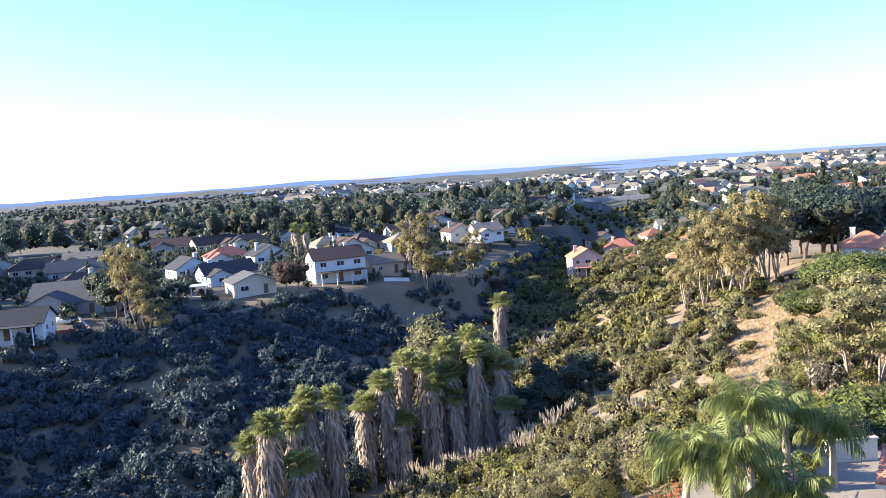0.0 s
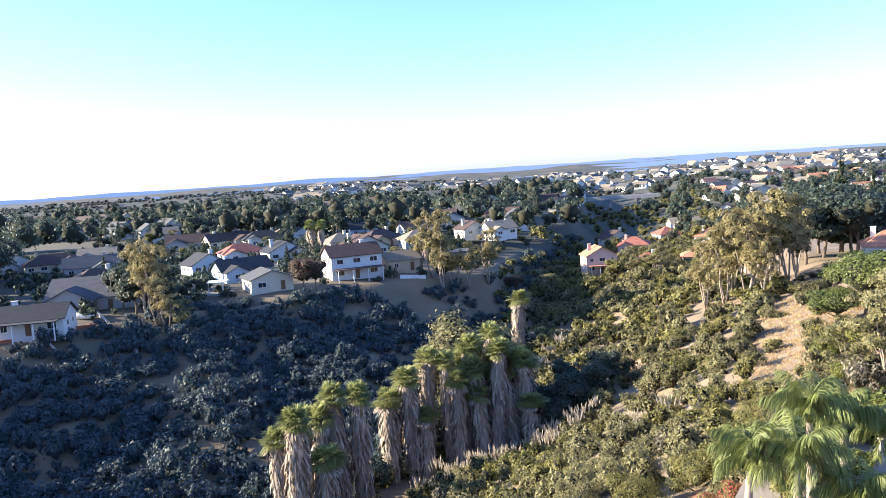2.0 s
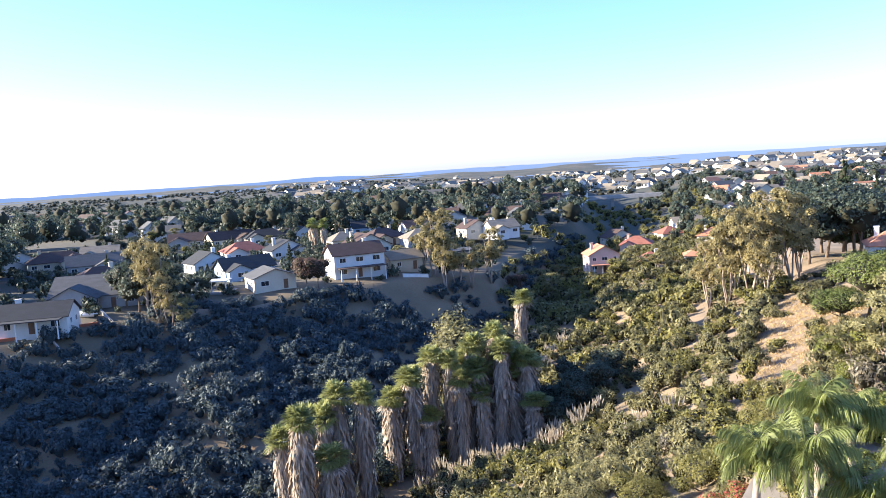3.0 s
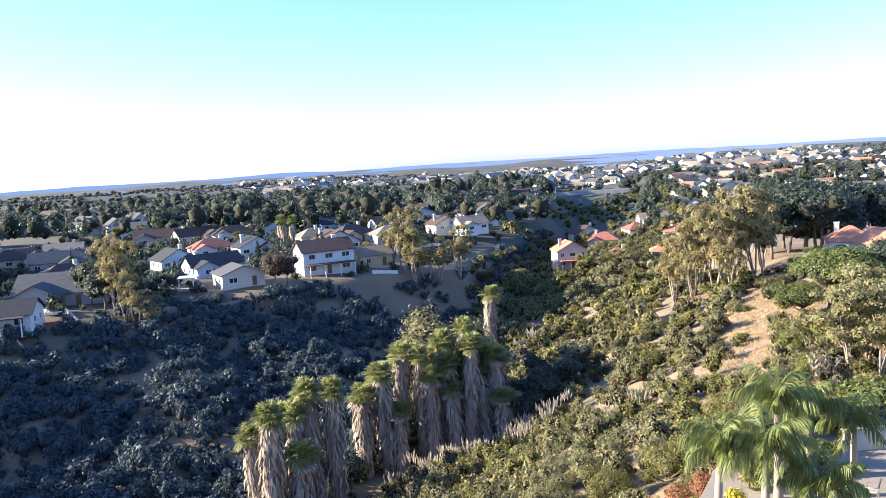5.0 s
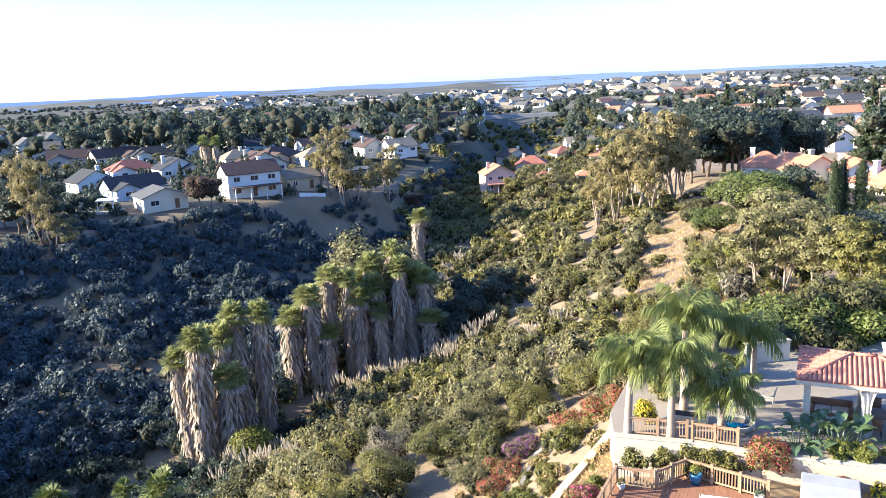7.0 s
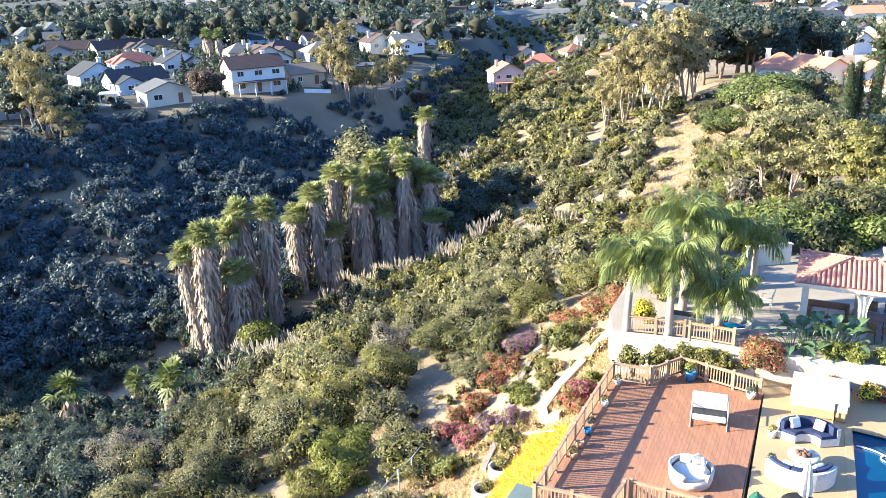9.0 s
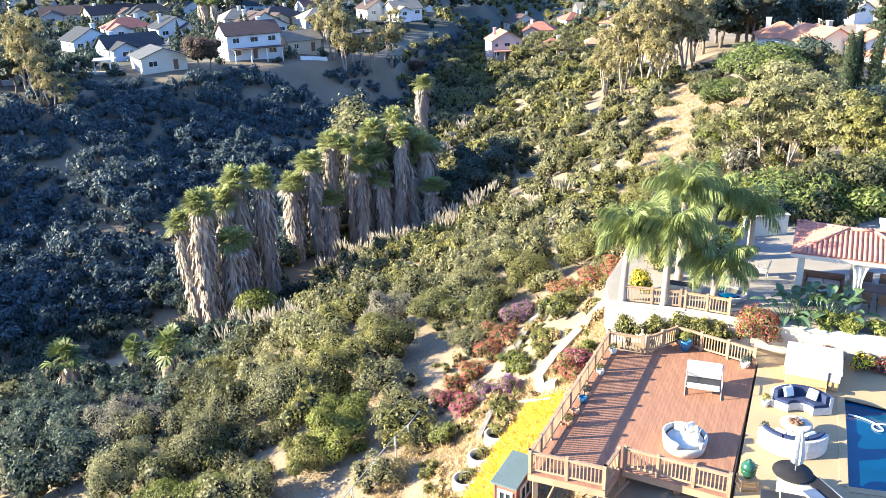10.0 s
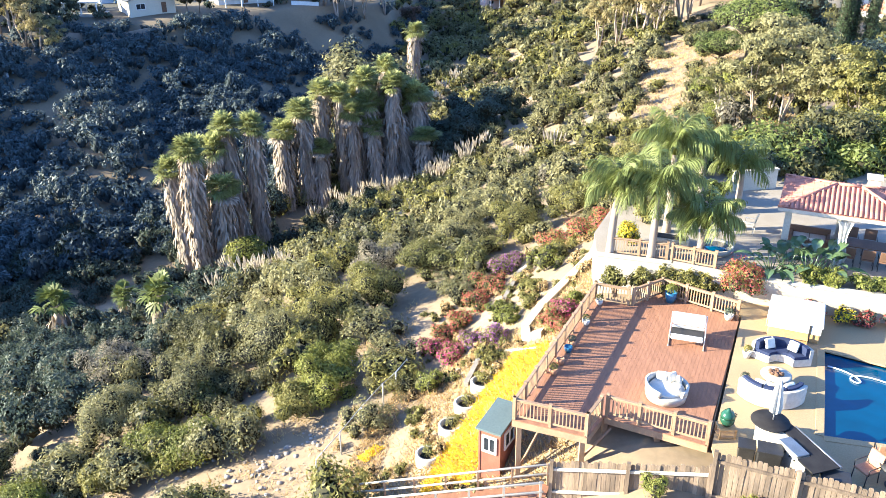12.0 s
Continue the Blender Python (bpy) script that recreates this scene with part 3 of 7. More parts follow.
# model trees
T_EUC = [tree("eucalyptus", 30 + i, "open", 17, 4.6, LEAF_EUC, BARK_PALE, 2600, 0.42, "tall open-crowned eucalyptus with pale trunks on the slope", stems=3) for i in range(3)]
T_EUC_MID = [tree("eucalyptus", 35 + i, "open", 14, 4.0, LEAF_DARK, BARK, 600, 0.68, "eucalyptus standing between houses on the mesa") for i in range(2)]
T_ROUND = [tree("broadleaf_tree", 40 + i, "round", 8, 3.9, m, BARK, 800, 0.48, "rounded dark green tree beside the houses") for i, m in enumerate((LEAF_DARK, LEAF_OLIVE, LEAF_DARK))]
T_CONE = [tree("conifer", 50 + i, "cone", 13, 3.4, LEAF_CYP, BARK, 900, 0.5, "dark conical conifer behind the houses") for i in range(2)]
T_OPEN = tree("feathery_tree", 60, "open", 9, 3.4, LEAF_SAGE, BARK_PALE, 2200, 0.30, "feathery grey-green tree with several pale stems on the slope", stems=3)
T_TAN = tree("feathery_tree", 66, "open", 9, 3.2, LEAF_OLIVE, BARK, 2200, 0.30, "feathery olive-tan tree with dark stems behind the pavilion", stems=2)
T_PINE = tree("pine_tree", 61, "round", 9, 5.4, LEAF_PINE, BARK, 3600, 0.34, "broad bright green pine on the slope's shoulder")
T_RUST = tree("russet_tree", 62, "round", 8, 4.2, LEAF_RUST, BARK, 1500, 0.4, "rounded russet-leaved tree at the mesa's edge")
T_CYP = tree("cypress", 63, "column", 9.2, 1.05, LEAF_CYP, BARK, 2200, 0.22, "narrow dark green column cypress beside a house")
T_GREY = tree("willow", 64, "round", 9, 3.2, LEAF_SAGE, BARK, 1700, 0.3, "grey-green feathery tree behind the fan palms")

for i, (x, y, top) in enumerate(((33, 152, 3), (37, 150, 5), (40, 156, 7), (43.5, 160, 8.6), (46, 158, 7.5), (49, 163, 5), (36, 158, 5.5), (52, 170, 6), (40, 164, 6.5), (30.5, 156, 0), (47, 168, 8), (38.5, 146, 1.5))):
    z = land_at(x, y)
    put(T_EUC[i % 3], x, y, (top - z) / 17.0, i * 67, tall=1.0)["group"] = "eucalyptus stand"
# dark trees behind the stand and far right
for i, (x, y, s) in enumerate(((56, 178, 1.9), (62, 185, 2.0), (66, 176, 1.8), (70, 190, 2.1), (76, 196, 2.0), (60, 196, 2.0), (82, 200, 1.9), (54, 190, 1.8), (72, 180, 1.6), (87, 190, 1.6), (66, 200, 2.1), (90, 205, 1.9))):
    put(T_ROUND[(0, 2)[i % 2]], x, y, s, i * 51)
for x, y, s in ((71.3, 200, 1.65), (81.6, 208, 1.4), (77, 205, 1.2)):
    put(T_CONE[0], x, y, s, x)
put(T_CONE[1], 80.9, 150, 1.5, 20), put(T_ROUND[0], 84, 148, 1.9, 10), put(T_CONE[0], 86, 154, 1.45, 10)
put(T_PINE, 41.5, 109, 1.2, 30, tall=0.78), put(T_PINE, 37.0, 107, 0.75, 100, tall=0.75), put(T_PINE, 46.5, 111, 0.95, 190, tall=0.8), put(T_ROUND[0], 49.5, 110, 0.9, 90)
put(T_OPEN, 26.4, 66, 0.85, 0), put(T_OPEN, 28.2, 64, 0.92, 120), put(T_OPEN, 28.6, 68, 0.98, 220), put(T_OPEN, 29.8, 62, 0.8, 60), put(T_OPEN, 24.6, 68, 0.6, 300)
for x, y, s in ((30.4, 57.0, 0.70), (33.2, 57.0, 0.74), (31.8, 61.0, 0.78), (35.2, 60.0, 0.75)):
    put(T_TAN, x, y, s, x * 40)
put(T_ROUND[0], 33.5, 64, 0.8, 15), put(T_ROUND[2], 36.5, 63, 0.8, 75), put(T_ROUND[0], 38, 69, 0.8, 200)
for i, (x, y) in enumerate(((44.8, 90.2), (46.2, 91.2), (47.7, 90.0))):
    put(T_CYP, x, y, 0.92, i * 90, z=-2.3)["group"] = "row of cypresses"
for x, y, s in ((0.5, 107, 0.75), (3.5, 110, 0.8), (6.5, 113, 0.75), (-0.5, 113.5, 0.95), (3.5, 118, 0.9), (8.5, 120, 0.75), (-18, 111, 0.9), (-23, 98, 0.8), (-31, 92, 0.8)):
    put(T_ROUND[(0, 2)[int(x) % 2]], x, y, s, x * 40)
put(T_GREY, -13.3, 115.5, 2.1, 20), put(T_GREY, -8.2, 121, 1.95, 200), put(T_GREY, -10.8, 118, 1.9, 100)
T_YEL = tree("willow", 65, "round", 5, 2.6, LEAF_BRIGHT, BARK, 1400, 0.28, "bright yellow-green young tree before the palms")
put(T_YEL, -22.0, 79.5, 1.15, 10)
put(T_YEL, -3.0, 114.0, 1.6, 80), put(T_YEL, 29.5, 78, 0.9, 44), put(T_YEL, 27.5, 80, 0.8, 144), put(T_YEL, 23.5, 66, 0.5, 90)
retire(T_YEL)
# trees along the far mesa's edge
put(T_EUC[0], -75.4, 147, 0.9, 10), put(T_EUC[2], -79.0, 151, 0.95, 130), put(T_EUC[1], -72.0, 145, 0.6, 80), put(T_OPEN, -70.0, 146, 0.75, 200)
put(T_ROUND[2], -82, 152, 1.2, 0), put(T_ROUND[0], -86, 155, 1.2, 100), put(T_ROUND[2], -78, 156, 1.15, 70), put(T_ROUND[0], -75, 168, 0.6, 10)
put(T_RUST, -53, 172, 0.95, 0), put(T_RUST, -51, 175, 0.8, 90)
for x, y, s in ((-24, 189, 0.85), (-21, 192, 0.8), (-27, 193, 0.95), (-18, 197, 0.7), (-30, 200, 0.8), (-14, 204, 0.8)):
    put(T_EUC[1], x, y, s, x * 31)
put(T_RUST, -8, 215, 0.8, 30), put(T_OPEN, 2, 232, 1.0, 30), put(T_OPEN, 33, 240, 1.1, 70), put(T_OPEN, 27, 246, 1.2, 150), put(T_ROUND[1], 22, 240, 1.0, 80), put(T_OPEN, 45, 232, 1.1, 0)


# ---- houses ----
STUCCO = {k: mat("stucco_" + k, c, 0.85, tuple(v * 0.88 for v in c), 0.5, 25, 0.2) for k, c in {"white": (0.66, 0.65, 0.62), "cream": (0.62, 0.56, 0.44), "blue": (0.42, 0.50, 0.60), "grey": (0.40, 0.38, 0.36), "tan": (0.52, 0.44, 0.31), "pink": (0.60, 0.46, 0.38)}.items()}
ROOFS = {k: mat("roof_" + k, c, 0.85, tuple(v * 0.7 for v in c), 0.6, 6, 0.5, stretch=(1, 1, 4)) for k, c in {"brown": (0.085, 0.055, 0.045), "dark": (0.035, 0.037, 0.042), "grey": (0.10, 0.10, 0.10), "red": (0.33, 0.13, 0.085), "orange": (0.52, 0.24, 0.13), "tan": (0.26, 0.22, 0.16)}.items()}
TRIM_WHITE = mat("white_trim", (0.78, 0.77, 0.74), 0.6, (0.66, 0.65, 0.62), 1.5, 30, 0.1)
GLASS_DARK = mat("window_glass", (0.03, 0.035, 0.045), 0.08, (0.02, 0.025, 0.03), 1, 4, 0, spec=0.6)
DOOR_WOOD = mat("door_wood", (0.20, 0.11, 0.06), 0.6, (0.12, 0.07, 0.04), 2, 20, 0.2)


def gable_walls(w, d, h, rise, along):
    """A solid of walls with gable ends; the ridge runs along x or y."""
    if along == "x":
        sec = [(-d / 2, -1.2), (d / 2, -1.2), (d / 2, h), (0, h + rise), (-d / 2, h)]
        ends = [[(s * w / 2, y, z) for y, z in sec] for s in (-1, 1)]
    else:
        sec = [(-w / 2, -1.2), (w / 2, -1.2), (w / 2, h), (0, h + rise), (-w / 2, h)]
        ends = [[(x, s * d / 2, z) for x, z in sec] for s in (-1, 1)]
    bm = bmesh.new()
    a, b = [[bm.verts.new(v) for v in e] for e in ends]
    for i in range(5):
        bm.faces.new((a[i], a[(i + 1) % 5], b[(i + 1) % 5], b[i]))
    bm.faces.new(a), bm.faces.new(b)
    bmesh.ops.recalc_face_normals(bm, faces=bm.faces)
    return bm


def slab(bm, corners, thick=0.16):
    """A roof plane with thickness."""
    n = (Vector(corners[1]) - Vector(corners[0])).cross(Vector(corners[2]) - Vector(corners[0])).normalized()
    if n.z < 0:
        corners, n = corners[::-1], -n
    hi, lo = [bm.verts.new(Vector(c) + n * thick) for c in corners], [bm.verts.new(Vector(c) + n * 0.012) for c in corners]
    k = len(corners)
    bm.faces.new(hi), bm.faces.new(lo[::-1])
    for i in range(k):
        bm.faces.new((lo[i], lo[(i + 1) % k], hi[(i + 1) % k], hi[i]))


def roof_planes(w, d, h, rise, along, hip, over=0.5):
    bm = bmesh.new()
    if along == "y":
        w, d = d, w
    slope = rise / (d / 2)
    e, zl, W, D = over, h - slope * over, w / 2 + over, d / 2 + over
    if hip:
        q = max(W - D, 0.3)
        planes = [[(-W, -D, zl), (W, -D, zl), (q, 0, h + rise), (-q, 0, h + rise)], [(W, D, zl), (-W, D, zl), (-q, 0, h + rise), (q, 0, h + rise)],
                  [(W, -D, zl), (W, D, zl), (q, 0, h + rise)], [(-W, D, zl), (-W, -D, zl), (-q, 0, h + rise)]]
    else:
        planes = [[(-W, -D, zl), (W, -D, zl), (W, 0, h + rise), (-W, 0, h + rise)], [(W, D, zl), (-W, D, zl), (-W, 0, h + rise), (W, 0, h + rise)]]
    for p in planes:
        if along == "y":
            p = [(-y, x, z) for x, y, z in p]
        slab(bm, p)
    return bm


def opening(name, parent, x, y, z, w, h, face, glass=GLASS_DARK):
    """A framed window or door standing 3 cm proud of a wall that faces face: s, n, e or w."""
    def lay(a0, a1, z0, z1, p0, p1):
        return {"s": (a0, a1, y - p1, y - p0, z0, z1), "n": (a0, a1, y + p0, y + p1, z0, z1), "e": (x + p0, x + p1, a0, a1, z0, z1), "w": (x - p1, x - p0, a0, a1, z0, z1)}[face]
    c = x if face in "sn" else y
    t = 0.09
    frame_ob = part(name, boxes(lay(c - w / 2, c - w / 2 + t, z, z + h, -0.05, 0.05), lay(c + w / 2 - t, c + w / 2, z, z + h, -0.05, 0.05), lay(c - w / 2 + t, c + w / 2 - t, z, z + t, -0.05, 0.05),
                                lay(c - w / 2 + t, c + w / 2 - t, z + h - t, z + h, -0.05, 0.05), lay(c - 0.03, c + 0.03, z + t, z + h - t, -0.05, 0.045)), TRIM_WHITE, parent)
    part("pane", boxes(lay(c - w / 2 + t, c + w / 2 - t, z + t, z + h - t, -0.04, 0.025)), glass, frame_ob)


def house(x, y, z, turn, w, d, storeys, along, hip, wall, roof, label, rise=None, garage=False, chimney=True, porch=False, wing=True, group="houses on the mesa"):
    h = 2.75 * storeys + 0.1
    rise = rise or 0.27 * (d if along == "x" else w)
    ob = thing("house", x, y, z, turn, label, "house", group)
    if hip:
        body = boxes((-w / 2, w / 2, -d / 2, d / 2, -1.2, h))
    else:
        body = gable_walls(w, d, h, rise, along)
    part("wall", body, STUCCO[wall], ob)
    part("roof", roof_planes(w, d, h, rise, along, hip), ROOFS[roof], ob)
    r = random.Random(int(x * 7 + y * 3))
    wing = wing and not porch and w > 9.5
    wx, ww, wd = w * r.choice((-0.26, 0.24)), w * 0.44, 2.6
    if wing:
        for name, bm, m in (("wing_wall", gable_walls(ww, wd + 1, 2.6, 0.25 * ww, "y"), STUCCO[wall]), ("wing_roof", roof_planes(ww, wd + 3, 2.6, 0.25 * ww, "y", False, 0.4), ROOFS[roof])):
            bmesh.ops.translate(bm, verts=bm.verts, vec=(wx, -d / 2 - wd / 2 + (0.5 if name == "wing_wall" else 1.2), 0))
            part(name, bm, m, ob)
        opening("window", ob, wx, -d / 2 - wd, 0.9, 1.7, 1.2, "s")
    for s in range(storeys):
        n = max(2, int(w / 3.2))
        for i in range(n):
            cx = -w / 2 + w * (i + 0.5) / n
            if s == 0 and wing and abs(cx - wx) < ww / 2 + 0.8:
                continue
            if s == 0 and garage and i == n - 1:
                part("garage_door", boxes((cx - 1.4, cx + 1.4, -d / 2 - 0.04, -d / 2 + 0.04, 0.02, 2.15), (cx - 1.3, cx + 1.3, -d / 2 - 0.06, -d / 2 - 0.045, 0.5, 0.9), (cx - 1.3, cx + 1.3, -d / 2 - 0.06, -d / 2 - 0.045, 1.1, 1.5)), TRIM_WHITE, ob)
            elif s == 0 and i == n // 2:
                part("door", boxes((cx - 0.5, cx + 0.5, -d / 2 - 0.05, -d / 2 + 0.04, 0, 2.1), (cx - 0.4, cx + 0.4, -d / 2 - 0.065, -d / 2 - 0.052, 0.3, 1.8)), DOOR_WOOD, ob)
            else:
                opening("window", ob, cx, -d / 2, s * 2.75 + 0.95, r.choice((1.2, 1.6, 1.9)), 1.2, "s")
        for sx, f in ((-w / 2, "w"), (w / 2, "e")):
            for cy in (-d / 5, d / 5):
                opening("window", ob, sx, cy, s * 2.75 + 1.0, 1.1, 1.1, f)
    if chimney:
        cx = w * r.choice((-0.28, 0.25))
        part("chimney", boxes((cx - 0.45, cx + 0.45, 0.4, 1.2, h - 0.5, h + rise + 0.7), (cx - 0.55, cx + 0.55, 0.3, 1.3, h + rise + 0.7, h + rise + 0.85)), STUCCO[wall], ob)
    if porch:
        part("porch_roof", boxes((-w / 2 + 0.5, w / 2 - 0.5, -d / 2 - 3.0, -d / 2 - 0.02, 2.5, 2.66)), ROOFS[roof], ob)
        for i in range(4):
            cx = -w / 2 + 0.8 + (w - 1.6) * i / 3
            part("post", boxes((cx - 0.09, cx + 0.09, -d / 2 - 2.9, -d / 2 - 2.72, -0.8, 2.5)), TRIM_WHITE, ob)
    return ob


M = -7.5
house(-46, 190.5, M, 30, 12.5, 9, 2, "x", False, "white", "brown", "white two-storey house with brown gable roof at canyon's edge", porch=True, rise=2.3)
house(-36, 199, M, 32, 8.5, 8, 1, "x", False, "tan", "tan", "tan single-storey house with a tan roof beside white house", rise=1.8, chimney=False)
house(-62.5, 176, M, 34, 9.5, 9, 1, "y", False, "cream", "grey", "small cream house with a front gable at canyon's edge", rise=1.7, chimney=False)
house(-76.5, 197, M, 40, 13, 9, 1, "x", False, "blue", "dark", "pale blue house with a dark roof on the mesa")
house(-94, 214, M, 44, 10, 9, 1, "y", False, "white", "dark", "white house with a dark gable roof on the mesa")
house(-94.5, 244, M, 34, 13, 9, 1, "x", True, "white", "red", "white house with a red hipped roof on the mesa")
house(-79.5, 240, M, 37, 11.5, 9, 1, "y", False, "white", "dark", "white house with a steep dark gable roof", rise=2.8)
house(-120.5, 298, M, 42, 17, 10, 1, "x", False, "cream", "brown", "cream house with brown roof and chimney on the mesa")
house(-106, 297, M, 30, 16, 10, 1, "x", True, "cream", "dark", "long house with a dark hipped roof on the mesa")
house(-94.5, 304, M, 42, 10, 10, 1, "y", False, "white", "dark", "white gabled house with dark roof on the mesa")
house(-137.5, 300, M, 22, 16, 10, 1, "x", False, "grey", "brown", "grey house with a brown gable roof on the mesa")
house(-67.5, 264, M, 32, 9, 9, 1, "x", True, "cream", "tan", "cream house with a tan hipped roof on the mesa")
house(-54, 238, M, 36, 13, 10, 1, "y", False, "cream", "brown", "cream house with a broad brown gable roof")
house(-54, 266, M, 42, 14, 10, 1, "x", True, "tan", "brown", "tan house with a brown hipped roof on the mesa")
house(-71.5, 319, M, 22, 11, 9, 1, "x", False, "blue", "dark", "blue-grey house with a dark roof among trees")
house(-48.5, 306, M, 32, 11, 9, 1, "x", False, "white", "brown", "white house with brown roof among mesa trees")
house(-24.5, 286, M, 30, 9.5, 9, 1, "y", False, "cream", "brown", "cream house with brown gable roof near canyon's head")
house(-14.5, 281, M, 28, 10, 9, 1, "x", False, "white", "tan", "low white house with tan roof near canyon's head")
house(-113.5, 328, M, 32, 11, 9, 1, "x", False, "cream", "tan", "cream house with tan roof far back on the mesa")
house(-40.5, 259, M, 28, 10, 9, 1, "x", True, "grey", "tan", "low grey house with a tan hipped roof")
house(-92, 134.5, M, 16, 12, 8, 1, "x", False, "white", "dark", "white two-storey house with dark roof at the canyon's edge", porch=True)
house(-93.5, 163, M, 14, 22, 13, 1, "x", False, "grey", "grey", "wide single-storey house with a large grey roof", rise=3.6)
house(-156, 241, M, 37, 18, 10, 1, "x", True, "tan", "brown", "low house with a brown hipped roof under trees")
house(-152, 260, M, 22, 12, 9, 1, "x", False, "cream", "tan", "low cream house under the mesa's trees")
house(-171, 243, M, 44, 12, 9, 1, "y", False, "white", "dark", "white gabled house under the mesa's trees")
house(-134, 225, M, 32, 15, 10, 1, "x", False, "grey", "grey", "low grey-roofed house behind the large grey house")
house(-112, 190, M, 42, 12, 9, 1, "x", True, "cream", "brown", "low cream house with brown hipped roof behind trees")
G2 = "houses at the canyon's head"
house(18.5, 264, -19.5, 10, 10, 9, 2, "y", False, "pink", "orange", "pink stucco house with orange tile roof at canyon's head", group=G2, porch=True)
house(34.5, 303, -18, -12, 11, 9, 1, "x", True, "pink", "red", "stucco house with a red hipped tile roof", group=G2)
house(50, 326, -17, 15, 9, 9, 1, "x", True, "white", "red", "white house with red tile roof at canyon's head", group=G2)
house(47.5, 252, -17, -8, 9, 8, 1, "x", True, "pink", "orange", "stucco house with orange hipped roof above the slope", group=G2)
house(34, 262, -19, 4, 7.5, 8, 1, "x", True, "white", "red", "small white house with a red roof at canyon's head", group=G2)
house(30, 330, -18, 20, 11, 9, 1, "y", False, "cream", "brown", "cream house with brown gable roof at canyon's head", group=G2)
house(62, 300, -16, -20, 11, 9, 1, "x", True, "white", "orange", "white house with an orange tile roof on the slope", group=G2)
house(60, 345, -15, 6, 12, 9, 1, "x", False, "white", "tan", "white house with a tan gable roof", group=G2)
G3 = "orange-roofed houses beyond the slope"
house(67.5, 166, -5.9, -16, 8.5, 9, 1, "x", True, "white", "orange", "white stucco house with orange tile roof behind the pine", group=G3)
house(71.5, 157, -5.9, 12, 9, 10, 1, "y", False, "cream", "orange", "cream stucco house with orange gabled tile roof", group=G3)
house(78, 150, -5.9, -10, 8, 10, 1, "y", False, "white", "orange", "white stucco house with orange gabled tile roof", group=G3)
house(76.5, 134, -5.9, 20, 11, 10, 1, "x", True, "white", "orange", "white stucco house with an orange hipped roof beside cypresses", group=G3)


# ---- mesa woods, far suburbs, bridge and horizon ----
rng = np.random.RandomState(9)
built = np.array([(o.location.x, o.location.y) for o in scene.objects if o.name.startswith("house")])


def clear_of_houses(x, y, gap=9.0):
    """True where a tree stands clear of every house and does not hide the ones nearer the canyon."""
    return np.min(np.hypot(built[:, 0] - x, built[:, 1] - y)) > gap


# single trees between the mesa's houses
count = 0
while count < 190:
    y = rng.uniform(196, 400)
    x = rng.uniform(-0.62, 0.0) * y + 8
    if not clear_of_houses(x, y) or beside(RIM_L, np.array([x]), np.array([y]))[0][0] > -3:
        continue
    count += 1
    kind = rng.choice(4, p=[0.3, 0.42, 0.14, 0.14])
    model = (T_EUC_MID[count % 2], T_ROUND[count % 3], T_CONE[count % 2], T_OPEN)[kind]
    near = 0.5 if y < 290 else 0.8
    put(model, x, y, near * rng.uniform(0.6, 1.1), rng.uniform(0, 360))
for x, y, s in ((-66, 228, 0.9), (-63, 226, 0.8), (-68, 231, 0.8)):
    p = fan_palm(int(s * 100), 9.0, "fan palm between the mesa's houses", 0.3, 0.6, True)
    p.matrix_basis = pose(x, y, -7.5) @ Matrix.Diagonal((1.4, 1.4, 1.15, 1))

# woods and far houses past counting
def far_tree(n, size, material, style="round"):
    lobes = tree_lobes(rng, style, 1.0, 0.48)[:9]
    return [(*leaves(rng, lobes, n, size), material), (*core([(0, 0, 0.62, 0.36, 0.3)], 0.85, 5, 4), CORE)]


def wooded(x0, x1, y0, y1, number, keep, lo, hi):
    out = []
    X, Y = rng.uniform(x0, x1, number * 4), rng.uniform(y0, y1, number * 4)
    ok = keep(X, Y)
    X, Y = X[ok][:number], Y[ok][:number]
    return np.stack([X, Y, rng.uniform(lo, hi, len(X))], 1)


left_mesa = lambda X, Y: (X < Y * 0.06 - 5) & (X > -0.75 * Y - 40) & (waves(X, Y, 140, 71) > -0.5)
scatter("mesa_woods", wooded(-520, 40, 330, 760, 1000, left_mesa, 6, 12), [far_tree(90, 0.13, LEAF_DARK) for i in range(4)], rng, "dark green trees covering the mesa beyond the houses", "trees", (0.8, 1.25))
scatter("mesa_woods", wooded(-420, 40, 300, 700, 420, left_mesa, 7, 14), [far_tree(90, 0.12, LEAF_DARK, "open") for i in range(4)], rng, "olive eucalyptus trees covering the mesa", "trees", (0.9, 1.4))
scatter("mesa_woods", wooded(-330, -100, 150, 330, 300, lambda X, Y: (X < -0.52 * Y - 42), 8, 15), [far_tree(260, 0.08, LEAF_DARK) for i in range(4)], rng, "dark trees on the mesa past the large grey house", "trees", (0.8, 1.25))
# these stand out of view, added only to throw shade into the canyon
scatter("mesa_woods", wooded(-185, -118, -60, 118, 210, lambda X, Y: beside(RIM_L, X, Y)[0] < -2, 10, 15.5), [far_tree(120, 0.11, LEAF_DARK) for i in range(4)], rng, "unseen trees along the mesa's nearer edge, added to shade the canyon", "trees", (0.8, 1.25))
right_side = lambda X, Y: (X > Y * 0.12 + 5) & (X < Y * 0.72) & (waves(X, Y, 120, 72) > -0.1)
scatter("suburb_trees", wooded(30, 560, 230, 800, 700, right_side, 5, 11), [far_tree(70, 0.14, LEAF_DARK) for i in range(4)], rng, "dark green trees between the suburb's houses", "trees", (0.7, 1.3))
canyon_far = lambda X, Y: (X > -20) & (X < Y * 0.16 + 20)
